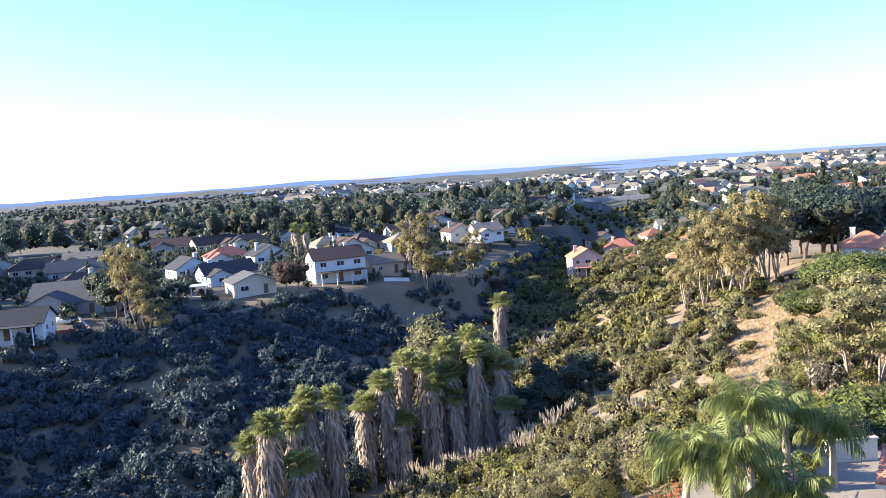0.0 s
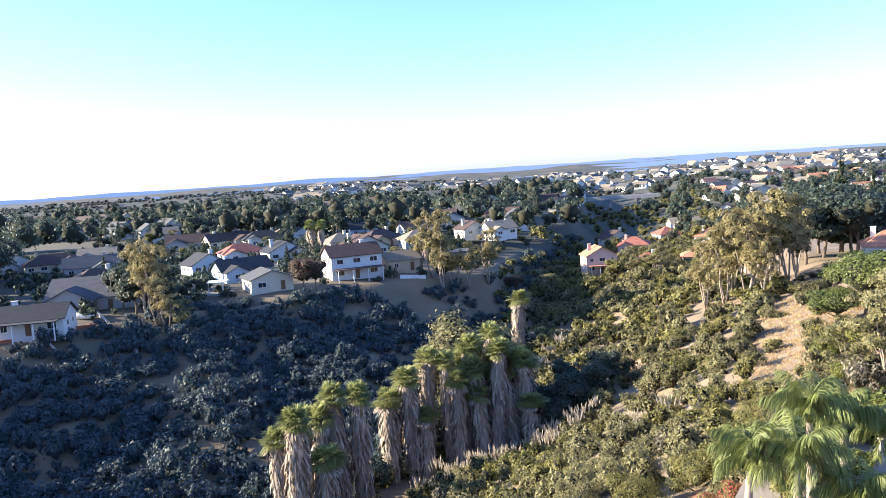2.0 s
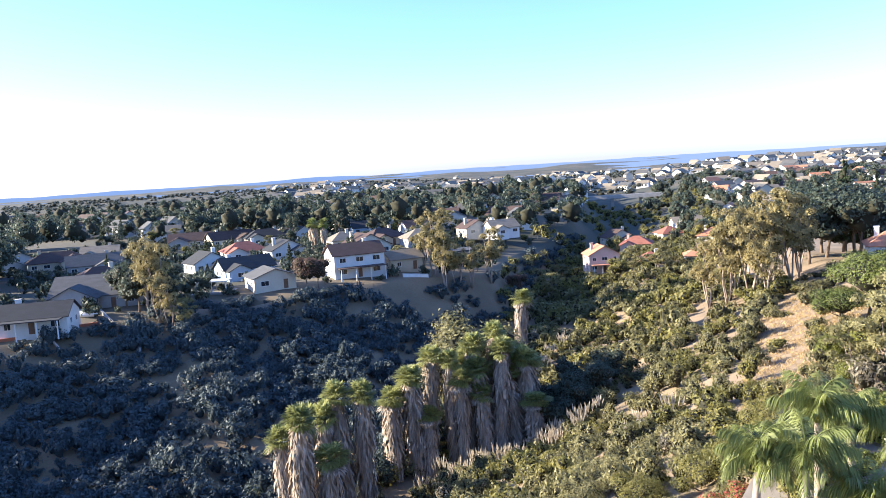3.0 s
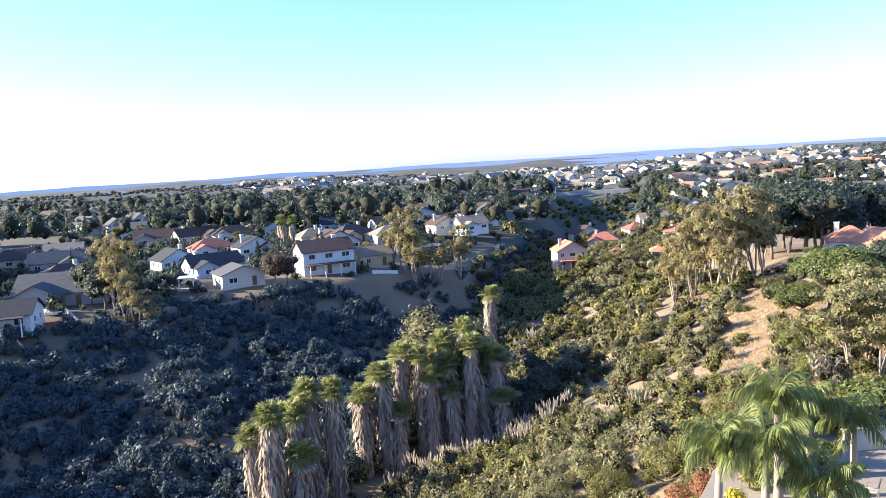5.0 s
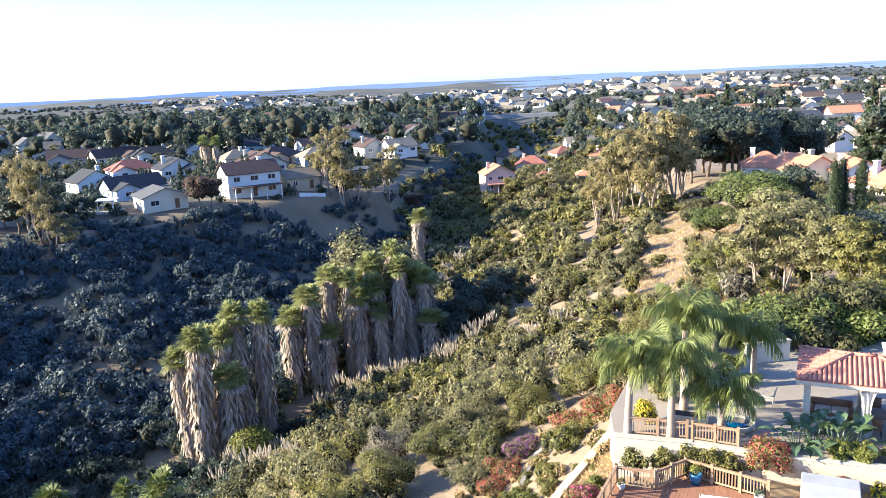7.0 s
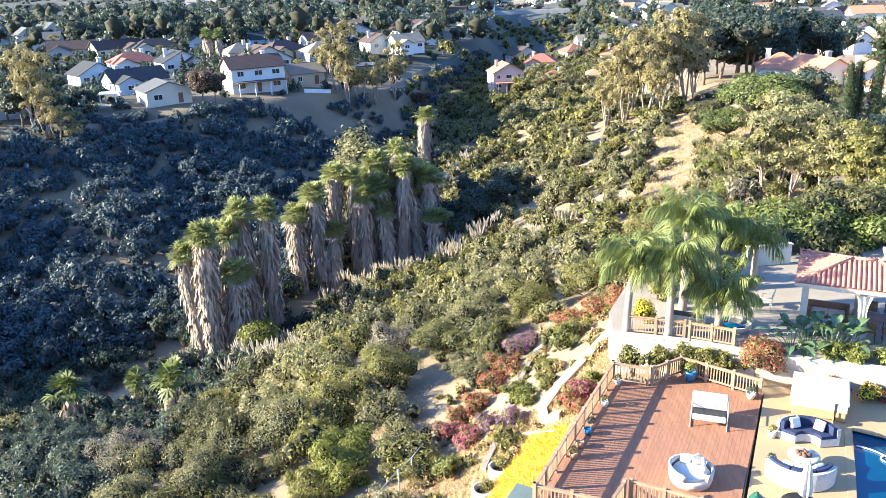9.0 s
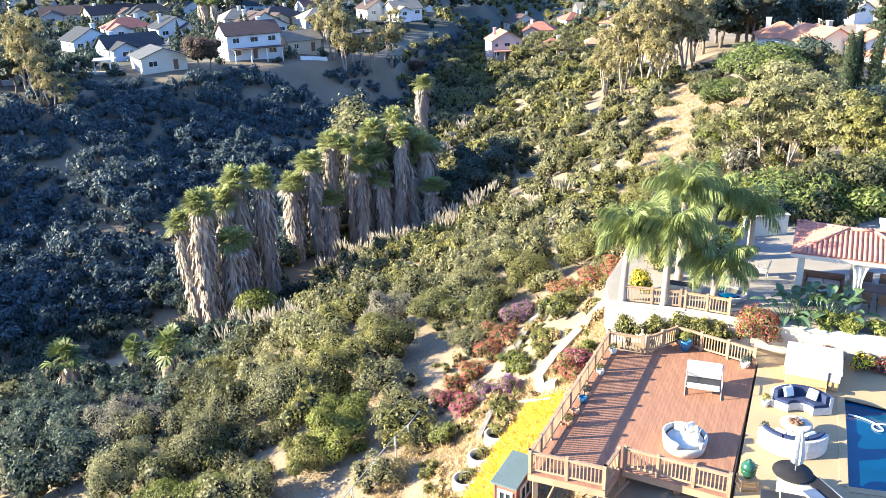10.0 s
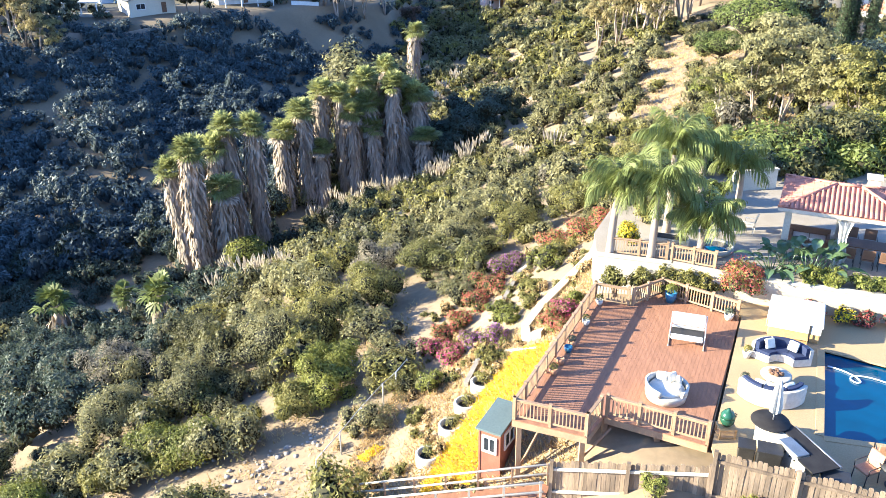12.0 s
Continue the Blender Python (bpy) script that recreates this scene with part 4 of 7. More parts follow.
scatter("canyon_woods", wooded(-20, 150, 285, 640, 420, canyon_far, 3, 6), [far_tree(70, 0.14, LEAF_OLIVE) for i in range(4)], rng, "green trees filling the canyon's upper reach", "trees", (0.7, 1.3))
distant = lambda X, Y: np.abs(X) < Y * 0.72
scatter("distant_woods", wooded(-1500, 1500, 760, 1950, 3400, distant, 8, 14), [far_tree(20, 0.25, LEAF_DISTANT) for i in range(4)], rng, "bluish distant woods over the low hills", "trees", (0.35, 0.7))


def far_house(n_seed):
    """Walls and a gable roof as plain quads, in three pieces."""
    r = np.random.RandomState(n_seed)
    w, d, h, k = r.uniform(0.9, 1.3), r.uniform(0.7, 0.9), r.uniform(0.35, 0.55), r.uniform(0.2, 0.3)
    a, b = w / 2, d / 2
    wall = [((-a, -b, -0.2), (a, -b, -0.2), (a, -b, h), (-a, -b, h)), ((a, -b, -0.2), (a, b, -0.2), (a, b, h), (a, -b, h)), ((a, b, -0.2), (-a, b, -0.2), (-a, b, h), (a, b, h)), ((-a, b, -0.2), (-a, -b, -0.2), (-a, -b, h), (-a, b, h)),
            ((-a, -b, h), (-a, b, h), (-a, 0, h + k), (-a, 0, h + k - 0.01)), ((a, b, h), (a, -b, h), (a, 0, h + k), (a, 0, h + k - 0.01))]
    o = 0.06
    roof = [((-a - o, -b - o, h - 0.03), (a + o, -b - o, h - 0.03), (a + o, 0, h + k), (-a - o, 0, h + k)), ((a + o, b + o, h - 0.03), (-a - o, b + o, h - 0.03), (-a - o, 0, h + k), (a + o, 0, h + k))]
    glass = [((x - 0.06, -b - 0.006, h * 0.45), (x + 0.06, -b - 0.006, h * 0.45), (x + 0.06, -b - 0.006, h * 0.8), (x - 0.06, -b - 0.006, h * 0.8)) for x in (-a * 0.6, 0, a * 0.6)]
    return wall, roof, glass


def far_houses(name, spots, wall, roof, label):
    models = [[(*strips(p), m) for p, m in zip(far_house(i), (STUCCO[wall], ROOFS[roof], GLASS_DARK))] for i in range(5)]
    tagged(scatter(name, spots, models, rng, label, "houses", (0.8, 1.1)))


suburb = lambda X, Y: (X > Y * 0.17 + 20) & (X < Y * 0.75)
for wl, rf, n in (("white", "tan", 110), ("cream", "grey", 90), ("white", "orange", 60), ("cream", "brown", 60)):
    far_houses("suburb_houses", wooded(60, 700, 260, 900, n, suburb, 9, 12.5), wl, rf, "pale stucco suburb houses with %s roofs" % rf)
for wl, rf, n in (("white", "grey", 160), ("cream", "brown", 130)):
    far_houses("mesa_suburb_houses", wooded(-480, 30, 330, 900, n, left_mesa, 10, 14), wl, rf, "pale houses with %s roofs among mesa trees" % rf)
for wl, rf, n in (("white", "tan", 420), ("cream", "grey", 350)):
    far_houses("distant_suburb_houses", wooded(-1500, 1500, 900, 1950, n, lambda X, Y: (np.abs(X) < Y * 0.72) & (waves(X, Y, 700, 75) > -0.2) & (X > -0.35 * Y), 9, 17), wl, rf, "pale distant buildings scattered over low hills")

# the road bridge over the canyon's upper reach
CONCRETE = mat("concrete", (0.42, 0.40, 0.37), 0.85, (0.30, 0.285, 0.26), 0.6, 12, 0.3)
bridge = thing("road_bridge", 56, 640, -13.6, -3, "grey concrete road bridge on slender piers over the canyon", "bridge")
part("deck", boxes((-38, 38, -6, 6, -2.0, -0.6)), CONCRETE, bridge)
for s in (-1, 1):
    part("parapet", boxes((-38, 38, s * 5.7 - 0.2, s * 5.7 + 0.2, -0.596, 0.7)), CONCRETE, bridge)
for x in (-22, 0, 22):
    part("pier", boxes((x - 1.2, x + 1.2, -4, 4, -26, -2.0), bevel=0.3), CONCRETE, bridge)
viaduct = thing("road_viaduct", -53, 560, -6.0, 2, "long pale viaduct crossing beyond the mesa's houses", "bridge")
part("deck", boxes((-36, 36, -5, 5, -1.8, -0.5)), CONCRETE, viaduct)
for s in (-1, 1):
    part("parapet", boxes((-36, 36, s * 4.7 - 0.2, s * 4.7 + 0.2, -0.496, 0.6)), CONCRETE, viaduct)
for x in (-26, -9, 9, 26):
    part("pier", boxes((x - 0.8, x + 0.8, -3, 3, -9, -1.8), bevel=0.2), CONCRETE, viaduct)

# low hills on the horizon, the blue haze of distance painted as a glow
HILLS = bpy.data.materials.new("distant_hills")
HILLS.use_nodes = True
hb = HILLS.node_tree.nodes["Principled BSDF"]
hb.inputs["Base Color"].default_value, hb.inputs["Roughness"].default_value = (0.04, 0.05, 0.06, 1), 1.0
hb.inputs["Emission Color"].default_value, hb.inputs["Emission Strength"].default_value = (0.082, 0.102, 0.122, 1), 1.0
V, F = [], []
for ring, (rad, base, amp) in enumerate(((2000, -19, 7), (2500, -14, 7), (3100, -10, 8), (3800, -5, 8), (4550, 1, 7))):
    n = 260
    az = np.linspace(-1.1, 1.1, n)
    x, y = rad * np.sin(az), rad * np.cos(az)
    top = base + amp * 0.6 * waves(x, y, 900, 80 + ring) + amp * 0.25 * waves(x, y, 210, 90 + ring)
    k = len(V)
    V += list(zip(x, y, np.full(n, -60.0))) + list(zip(x, y, top)) + list(zip(x * 1.06, y * 1.06, top - 12))
    for i in range(n - 1):
        F += [(k + i, k + i + 1, k + n + i + 1, k + n + i), (k + n + i, k + n + i + 1, k + 2 * n + i + 1, k + 2 * n + i)]
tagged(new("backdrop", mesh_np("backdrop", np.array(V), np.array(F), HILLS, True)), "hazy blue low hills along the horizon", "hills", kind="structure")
for model in (*T_EUC, *T_EUC_MID, *T_ROUND, *T_CONE, T_OPEN, T_TAN, T_PINE, T_RUST, T_CYP, T_GREY):
    retire(model)

# gardens between the houses
GXs, GYs = rng.uniform(-190, -12, 1500), rng.uniform(126, 330, 1500)
edge_d, _ = beside(RIM_L, GXs, GYs)
near_house = np.min(np.hypot(GXs[:, None] - built[None, :, 0], GYs[:, None] - built[None, :, 1]), axis=1)
ok = (edge_d < -1.5) & (near_house > 8.5) & (waves(GXs, GYs, 16, 83) > -0.55)
GXs, GYs = GXs[ok], GYs[ok]
scatter("garden_hedges", np.stack([GXs, GYs, rng.uniform(0.7, 2.0, len(GXs))], 1), shrub_templates(LEAF_DARK, 5, 60, 0.38), rng, "dark garden shrubs and hedges between the mesa's houses", "shrubs", (0.7, 1.6))

# a street between the mesa's houses
ASPHALT = mat("asphalt", (0.09, 0.09, 0.092), 0.9, (0.06, 0.06, 0.062), 0.3, 8, 0.3)
road = new("road", bpy.data.meshes.new("road"))
bm = prism([(-190, 205), (-110, 228), (-60, 215), (-20, 236), (-20, 245), (-62, 224), (-110, 238), (-190, 214)], -7.9, -7.44)
bm.to_mesh(road.data), bm.free()
road.data.materials.append(ASPHALT)
tagged(road, "grey asphalt street between the mesa's houses", "road", kind="structure")

# yards along the mesa's edge
cover_ob = thing("patio_cover", -74.5, 172.5, -7.5, 6, "white flat-roofed patio cover on posts at canyon's edge", "patio cover")
part("roof", boxes((-3.6, 3.6, -2.2, 2.2, 2.5, 2.72), bevel=0.03), TRIM_WHITE, cover_ob)
part("slab", boxes((-4.4, 4.4, -3, 3, -1.0, 0.12)), CONCRETE, cover_ob)
for x in (-3.2, 0, 3.2):
    for y in (-1.9, 1.9):
        part("post", boxes((x - 0.12, x + 0.12, y - 0.12, y + 0.12, 0.12, 2.5)), TRIM_WHITE, cover_ob)
TERR_BLOCK = mat("block_wall", (0.34, 0.28, 0.22), 0.9, (0.24, 0.20, 0.155), 0.8, 10, 0.4)
ORANGE_TIMBER = mat("orange_timber", (0.40, 0.13, 0.06), 0.8, (0.28, 0.10, 0.05), 1, 12, 0.3)


def yard_wall(a, b, h, th, m, label, name="yard_wall"):
    d = Vector((b[0] - a[0], b[1] - a[1], 0))
    za, zb = land_at(*a), land_at(*b)
    ob = thing(name, a[0], a[1], za, math.degrees(math.atan2(d.y, d.x)), label, "wall", "yard walls of the mesa")
    bm = boxes((0, d.length, -th / 2, th / 2, -1.5, h), (-0.02, d.length + 0.02, -th / 2 - 0.04, th / 2 + 0.04, h + 0.002, h + 0.08))
    for v in bm.verts:
        v.co.z += (zb - za) * v.co.x / d.length
    part("body", bm, m, ob)


yard_wall((-88.5, 149), (-73, 134.4), 0.9, 0.3, STUCCO["grey"], "pale wall running down the canyon's edge")
yard_wall((-72.5, 153.5), (-63.5, 160), 1.2, 0.4, TERR_BLOCK, "brown block retaining wall below the patio cover")
yard_wall((-72, 146.5), (-62, 156), 1.0, 0.4, TERR_BLOCK, "brown block retaining wall on the bare bank")
yard_wall((-63.5, 160), (-58, 163), 1.0, 0.3, TERR_BLOCK, "low block wall before the cream gabled house")
yard_wall((-95, 131), (-84.5, 141.5), 0.5, 0.4, ORANGE_TIMBER, "orange-brown timber edging of a yard terrace")
yard_wall((-101, 124), (-90, 133), 0.45, 0.4, ORANGE_TIMBER, "orange-brown timber edging of a yard terrace")
yard_wall((-34, 189), (-28, 190.5), 0.8, 0.3, TRIM_WHITE, "low pale wall at the yard's edge")
slide = thing("timber_chute", -90.5, 133.5, land_at(-90.5, 133.5), -38, "orange timber frame with a pale chute down the bank", "timber frame")
for x in (-0.8, 0.8):
    part("post", boxes((x - 0.15, x + 0.15, -0.15, 0.15, -0.5, 2.2)), ORANGE_TIMBER, slide)
part("crossbeam", boxes((-1.1, 1.1, -0.12, 0.12, 2.2, 2.5)), ORANGE_TIMBER, slide)
part("chute", tube([(0.2, 0, 1.6), (4.5, 0, -1.0), (9.0, 0.2, -2.8)], 0.22, 6), STUCCO["pink"], slide)
tarp = thing("covered_boat", -91, 146.2, -7.5, -6, "white tarpaulin-covered boat in a back yard", "boat")
bm = lathe([(0.0, 0.0), (0.9, 0.1), (1.15, 0.7), (0.7, 1.15), (0.0, 1.3)], 18, sx=3.4, sy=1.0)
part("cover", bm, TRIM_WHITE, tarp)


# ---- the garden: deck, patio, pool, terrace ----
U, W = Vector((0.4309, 0.9024, 0)), Vector((0.9024, -0.4309, 0))      # along and across the deck's planks
TURN = math.degrees(math.atan2(W.y, W.x))
DECK_WOOD = mat("deck_wood", (0.35, 0.175, 0.092), 0.75, (0.26, 0.13, 0.07), 0.9, 14, 0.3, objrand=0.12, stretch=(6, 1, 1))
RAIL_WOOD = mat("rail_wood", (0.38, 0.255, 0.145), 0.75, (0.27, 0.175, 0.10), 2, 18, 0.3, objrand=0.2)
PATIO = mat("patio_concrete", (0.42, 0.305, 0.155), 0.85, (0.34, 0.245, 0.125), 0.35, 18, 0.25)
PALE_WALL = mat("pale_wall", (0.52, 0.475, 0.38), 0.85, (0.42, 0.375, 0.29), 0.6, 14, 0.3)
TERRACE = mat("terrace_paving", (0.38, 0.33, 0.26), 0.85, (0.28, 0.24, 0.185), 0.5, 16, 0.3)
GREY_FENCE = mat("weathered_boards", (0.29, 0.215, 0.14), 0.9, (0.12, 0.09, 0.062), 1.2, 14, 0.5, objrand=0.5, stretch=(3, 3, 0.5))
WICKER = mat("pale_wicker", (0.60, 0.56, 0.48), 0.8, (0.46, 0.43, 0.36), 6, 60, 0.6)
NAVY = mat("navy_cushion", (0.024, 0.034, 0.09), 0.9, (0.017, 0.025, 0.065), 3, 40, 0.3)
CREAM_CLOTH = mat("cream_cloth", (0.64, 0.61, 0.53), 0.9, (0.54, 0.51, 0.44), 3, 40, 0.3)
METAL_PALE = mat("pale_metal", (0.62, 0.60, 0.56), 0.4, (0.52, 0.50, 0.47), 3, 30, 0.1, metal=0.5)
METAL_DARK = mat("dark_metal", (0.055, 0.052, 0.05), 0.45, (0.035, 0.033, 0.032), 3, 30, 0.1, metal=0.4)
GRANITE = mat("black_granite", (0.020, 0.018, 0.018), 0.6, (0.035, 0.032, 0.03), 3, 60, 0.05, spec=0.12)
STEEL = mat("stainless_steel", (0.42, 0.42, 0.41), 0.55, (0.32, 0.32, 0.31), 2, 40, 0.05, metal=1.0)
GALV = mat("galvanised_steel", (0.55, 0.56, 0.57), 0.45, (0.42, 0.43, 0.44), 3, 30, 0.1, metal=0.6)
CLAY = mat("clay_tile", (0.52, 0.245, 0.165), 0.85, (0.38, 0.16, 0.10), 1.2, 20, 0.3, objrand=0.35)
SHED_RED = mat("red_brown_boards", (0.30, 0.12, 0.07), 0.75, (0.22, 0.085, 0.05), 2, 20, 0.3)
SHED_ROOF = mat("green_grey_roof", (0.13, 0.17, 0.165), 0.6, (0.10, 0.13, 0.125), 1, 15, 0.2)
SOIL_DARK = mat("planting_soil", (0.06, 0.045, 0.032), 0.95, (0.035, 0.028, 0.02), 3, 20, 0.6)
GREEN_GLAZE = mat("green_ceramic", (0.025, 0.085, 0.05), 0.25, (0.02, 0.06, 0.035), 2, 20, 0.1)
BLUE_GLAZE = mat("blue_ceramic", (0.04, 0.14, 0.26), 0.3, (0.03, 0.10, 0.2), 2, 20, 0.1)
TERRACOTTA = mat("terracotta", (0.42, 0.24, 0.13), 0.8, (0.33, 0.18, 0.10), 3, 25, 0.2)
TUB_WOOD = mat("tub_cladding", (0.50, 0.32, 0.13), 0.6, (0.40, 0.25, 0.10), 1.5, 18, 0.2)
TUB_COVER = mat("tub_cover", (0.46, 0.46, 0.45), 0.7, (0.36, 0.36, 0.35), 1, 20, 0.2)
STONE_MAT = mat("pale_stone", (0.36, 0.32, 0.26), 0.9, (0.22, 0.19, 0.155), 0.8, 10, 0.5, island=0.4)
HOSE_WHITE = mat("white_hose", (0.75, 0.78, 0.80), 0.5, (0.68, 0.7, 0.72), 3, 30, 0.1)
WATER = mat("pool_water", (0.006, 0.065, 0.14), 0.06, (0.004, 0.04, 0.09), 0.3, 1.6, 0.35, spec=0.6)


def rail_run(a, b, z=0.0, z2=None, label="brown wooden deck railing with upright balusters", group="deck railings"):
    """A railing from a to b: posts, rails, balusters."""
    z2 = z if z2 is None else z2
    a, b = Vector((*a, z)), Vector((*b, z2))
    flat = Vector((b.x - a.x, b.y - a.y, 0))
    ln, rise = flat.length, b.z - a.z
    ob = thing("deck_railing", a.x, a.y, a.z, math.degrees(math.atan2(flat.y, flat.x)), label, "railing", group)
    k = rise / ln
    def beam(x0, x1, y0, y1, z0, z1):
        bm = boxes((x0, x1, y0, y1, z0, z1), bevel=0.008)
        for v in bm.verts:
            v.co.z += k * v.co.x
        return bm
    n = max(1, round(ln / 1.12))
    for i in range(n + 1):
        x = min(max(ln * i / n, 0.05), ln - 0.05)
        zz = k * x
        bm = boxes((x - 0.05, x + 0.05, -0.05, 0.05, zz - 0.25, zz + 0.90), (x - 0.062, x + 0.062, -0.062, 0.062, zz + 0.902, zz + 0.94))
        part("post", bm, RAIL_WOOD, ob)
    part("handrail", beam(0.05, ln - 0.05, -0.06, 0.06, 0.82, 0.86), RAIL_WOOD, ob)
    part("top_rail", beam(0.06, ln - 0.06, -0.02, 0.02, 0.74, 0.815), RAIL_WOOD, ob)
    part("bottom_rail", beam(0.06, ln - 0.06, -0.02, 0.02, 0.10, 0.18), RAIL_WOOD, ob)
    bal = None
    m = int(ln / 0.125)
    for i in range(1, m):
        x = ln * i / m
        if bal is None:
            bal = part("baluster", boxes((-0.019, 0.019, -0.019, 0.019, 0.182, 0.738)), RAIL_WOOD, ob)
            me = bal.data
        else:
            bal = part("baluster", me, RAIL_WOOD, ob)
        bal.location = (x, 0, k * x)
    return ob


DECK = ((2.35, 22.6), (4.87, 21.55), (5.62, 22.7), (8.8, 21.0), (12.7, 29.4), (9.93, 31.75), (8.3, 30.75), (6.78, 31.4))
UV = [(Vector((*p, 0)).dot(U), Vector((*p, 0)).dot(W)) for p in DECK]


def crossings(v):
    out = []
    for (u0, v0), (u1, v1) in zip(UV, UV[1:] + UV[:1]):
        if (v0 - v) * (v1 - v) < 0:
            out.append(u0 + (u1 - u0) * (v - v0) / (v1 - v0))
    return sorted(out)


deck = thing("deck", 0, 0, 0, 0, "reddish-brown wooden plank deck raised over the slope", "deck")
for (x0, y0), (x1, y1) in zip(DECK, DECK[1:] + DECK[:1]):
    d = Vector((x1 - x0, y1 - y0, 0))
    m = Matrix.Translation((x0, y0, 0)) @ Matrix.Rotation(math.atan2(d.y, d.x), 4, "Z")
    part("fascia", boxes((0.03, d.length - 0.03, 0.012, 0.05, -0.30, -0.034)), RAIL_WOOD, deck).matrix_basis = m
vmin, vmax = min(v for _, v in UV), max(v for _, v in UV)
v = vmin + 0.03
while v < vmax - 0.16:
    c0, c1 = crossings(v), crossings(v + 0.141)
    if len(c0) >= 2 and len(c1) >= 2:
        joint = (c0[0] + c0[-1]) / 2 + 1.3 * math.sin(v * 9)
        for (s0, e0), (s1, e1) in (((c0[0], joint - 0.003), (c1[0], joint - 0.003)), ((joint + 0.003, c0[-1]), (joint + 0.003, c1[-1]))):
            pts = [U * s0 + W * v, U * s1 + W * (v + 0.141), U * e1 + W * (v + 0.141), U * e0 + W * v]
            area = [(p.x, p.y) for p in pts]
            part("plank", prism(area[::-1] if (pts[1] - pts[0]).cross(pts[2] - pts[0]).z < 0 else area, -0.03, 0.0), DECK_WOOD, deck)
    v += 0.145
for x, y in ((2.65, 22.75), (4.75, 21.85), (5.75, 23.0), (3.9, 25.2), (5.1, 27.7), (6.4, 30.2), (7.4, 22.1), (6.4, 24.6)):
    g = land_at(x, y)
    if g < -0.45:
        part("support_post", boxes((x - 0.09, x + 0.09, y - 0.09, y + 0.09, g - 0.4, -0.3)), RAIL_WOOD, deck)
        part("brace", tube([(x, y, g + 0.35), (x + 1.1, y + 0.6, -0.32)], 0.05, 4), RAIL_WOOD, deck)
corners = list(DECK)
for i, j in ((0, 1), (1, 2), (2, 3), (7, 0), (6, 7), (5, 6), (4, 5)):
    a, b = Vector(corners[i]), Vector(corners[j])
    d = (b - a).normalized()
    inward = Vector((-d.y, d.x)) * 0.09
    rail_run(a + inward + d * 0.02, b + inward - d * 0.02)

# patio with the pool
POOL = ((15.14, 26.74), (14.0, 24.1), (12.77, 21.36), (14.7, 20.85), (17.5, 19.3), (21.0, 19.5), (22.2, 22.5), (19.6, 24.2), (17.0, 25.55))
outer = ((8.86, 20.9), (8.75, 20.2), (9.4, 18.9), (13.5, 17.0), (30, 10), (34, 24), (23.0, 27.2), (18.5, 28.85), (14.4, 30.35), (12.95, 30.9), (12.78, 29.42))
bm = bmesh.new()
ring_o = [bm.verts.new((x, y, 0.0)) for x, y in outer]
ring_i = [bm.verts.new((x, y, 0.0)) for x, y in POOL]
es = [bm.edges.new((r[i], r[(i + 1) % len(r)])) for r in (ring_o, ring_i) for i in range(len(r))]
bmesh.ops.triangle_fill(bm, edges=es, use_beauty=True)
bmesh.ops.recalc_face_normals(bm, faces=bm.faces)
if sum(f.normal.z for f in bm.faces) < 0:
    bmesh.ops.reverse_faces(bm, faces=bm.faces)
low = bmesh.ops.extrude_face_region(bm, geom=list(bm.faces))
for e in low["geom"]:
    if isinstance(e, bmesh.types.BMVert):
        e.co.z += 0.06
patio_me = bpy.data.meshes.new("patio")
bm.to_mesh(patio_me), bm.free()
patio_me.materials.append(PATIO)
patio = new("patio", patio_me)
patio.location.z = 0.0
tagged(patio, "warm cream concrete patio round the pool", "patio", kind="structure")
pool = thing("swimming_pool", 0, 0, 0, 0, "deep blue swimming pool set in a concrete patio", "pool")
part("water", prism(POOL, -0.5, -0.06), WATER, pool)
n = len(POOL)
for i in range(n):
    (x0, y0), (x1, y1) = POOL[i], POOL[(i + 1) % n]
    d = Vector((x1 - x0, y1 - y0, 0))
    m = Matrix.Translation((x0, y0, 0)) @ Matrix.Rotation(math.atan2(d.y, d.x), 4, "Z")
    part("coping", boxes((0.0, d.length, -0.26, 0.03, 0.0, 0.085), bevel=0.015), PATIO, pool).matrix_basis = m
hose = thing("pool_hose", 0, 0, -0.02, 0, "white looping pool cleaner hose floating on water", "hose")
pts = []
for i in range(90):
    t = i / 89
    c = Vector((14.75, 25.35)) + Vector((3.0, -2.0)) * t
    pts.append((c.x + 0.42 * math.sin(t * 15) + 0.1, c.y + 0.42 * math.cos(t * 15 + 0.5), 0.0))
part("tube", tube(pts, 0.028, 6), HOSE_WHITE, hose)

# upper terrace and its walls
EDGE = ((7.25, 33.55), (10.5, 32.45), (13.0, 31.1), (18.5, 29.0), (23.2, 27.3))
TERR = EDGE + ((34, 30), (34, 47), (13.5, 46.5), (9.8, 41.0), (7.6, 36.2))
terrace = new("terrace", bpy.data.meshes.new("terrace"))
bm = prism(TERR, -2.5, 1.12)
bm.to_mesh(terrace.data), bm.free()
terrace.data.materials.append(TERRACE)
tagged(terrace, "grey paved upper terrace held by pale walls", "terrace", kind="structure")
for i, ((x0, y0), (x1, y1)) in enumerate(zip(EDGE, EDGE[1:])):
    d = Vector((x1 - x0, y1 - y0, 0))
    wall = thing("retaining_wall", x0, y0, 0, math.degrees(math.atan2(d.y, d.x)), "smooth pale stucco retaining wall below the terrace" if i == 0 else "pale block retaining wall behind the patio", "wall", "terrace walls")
    low_z = -1.4 if i == 0 else -0.2
    part("face", boxes((0.0, d.length, -0.2, -0.005, low_z, 1.22)), PALE_WALL if i == 0 else STUCCO["tan"], wall)
    part("cap", boxes((-0.03, d.length + 0.03, -0.25, 0.08, 1.222, 1.30), bevel=0.01), PALE_WALL, wall)
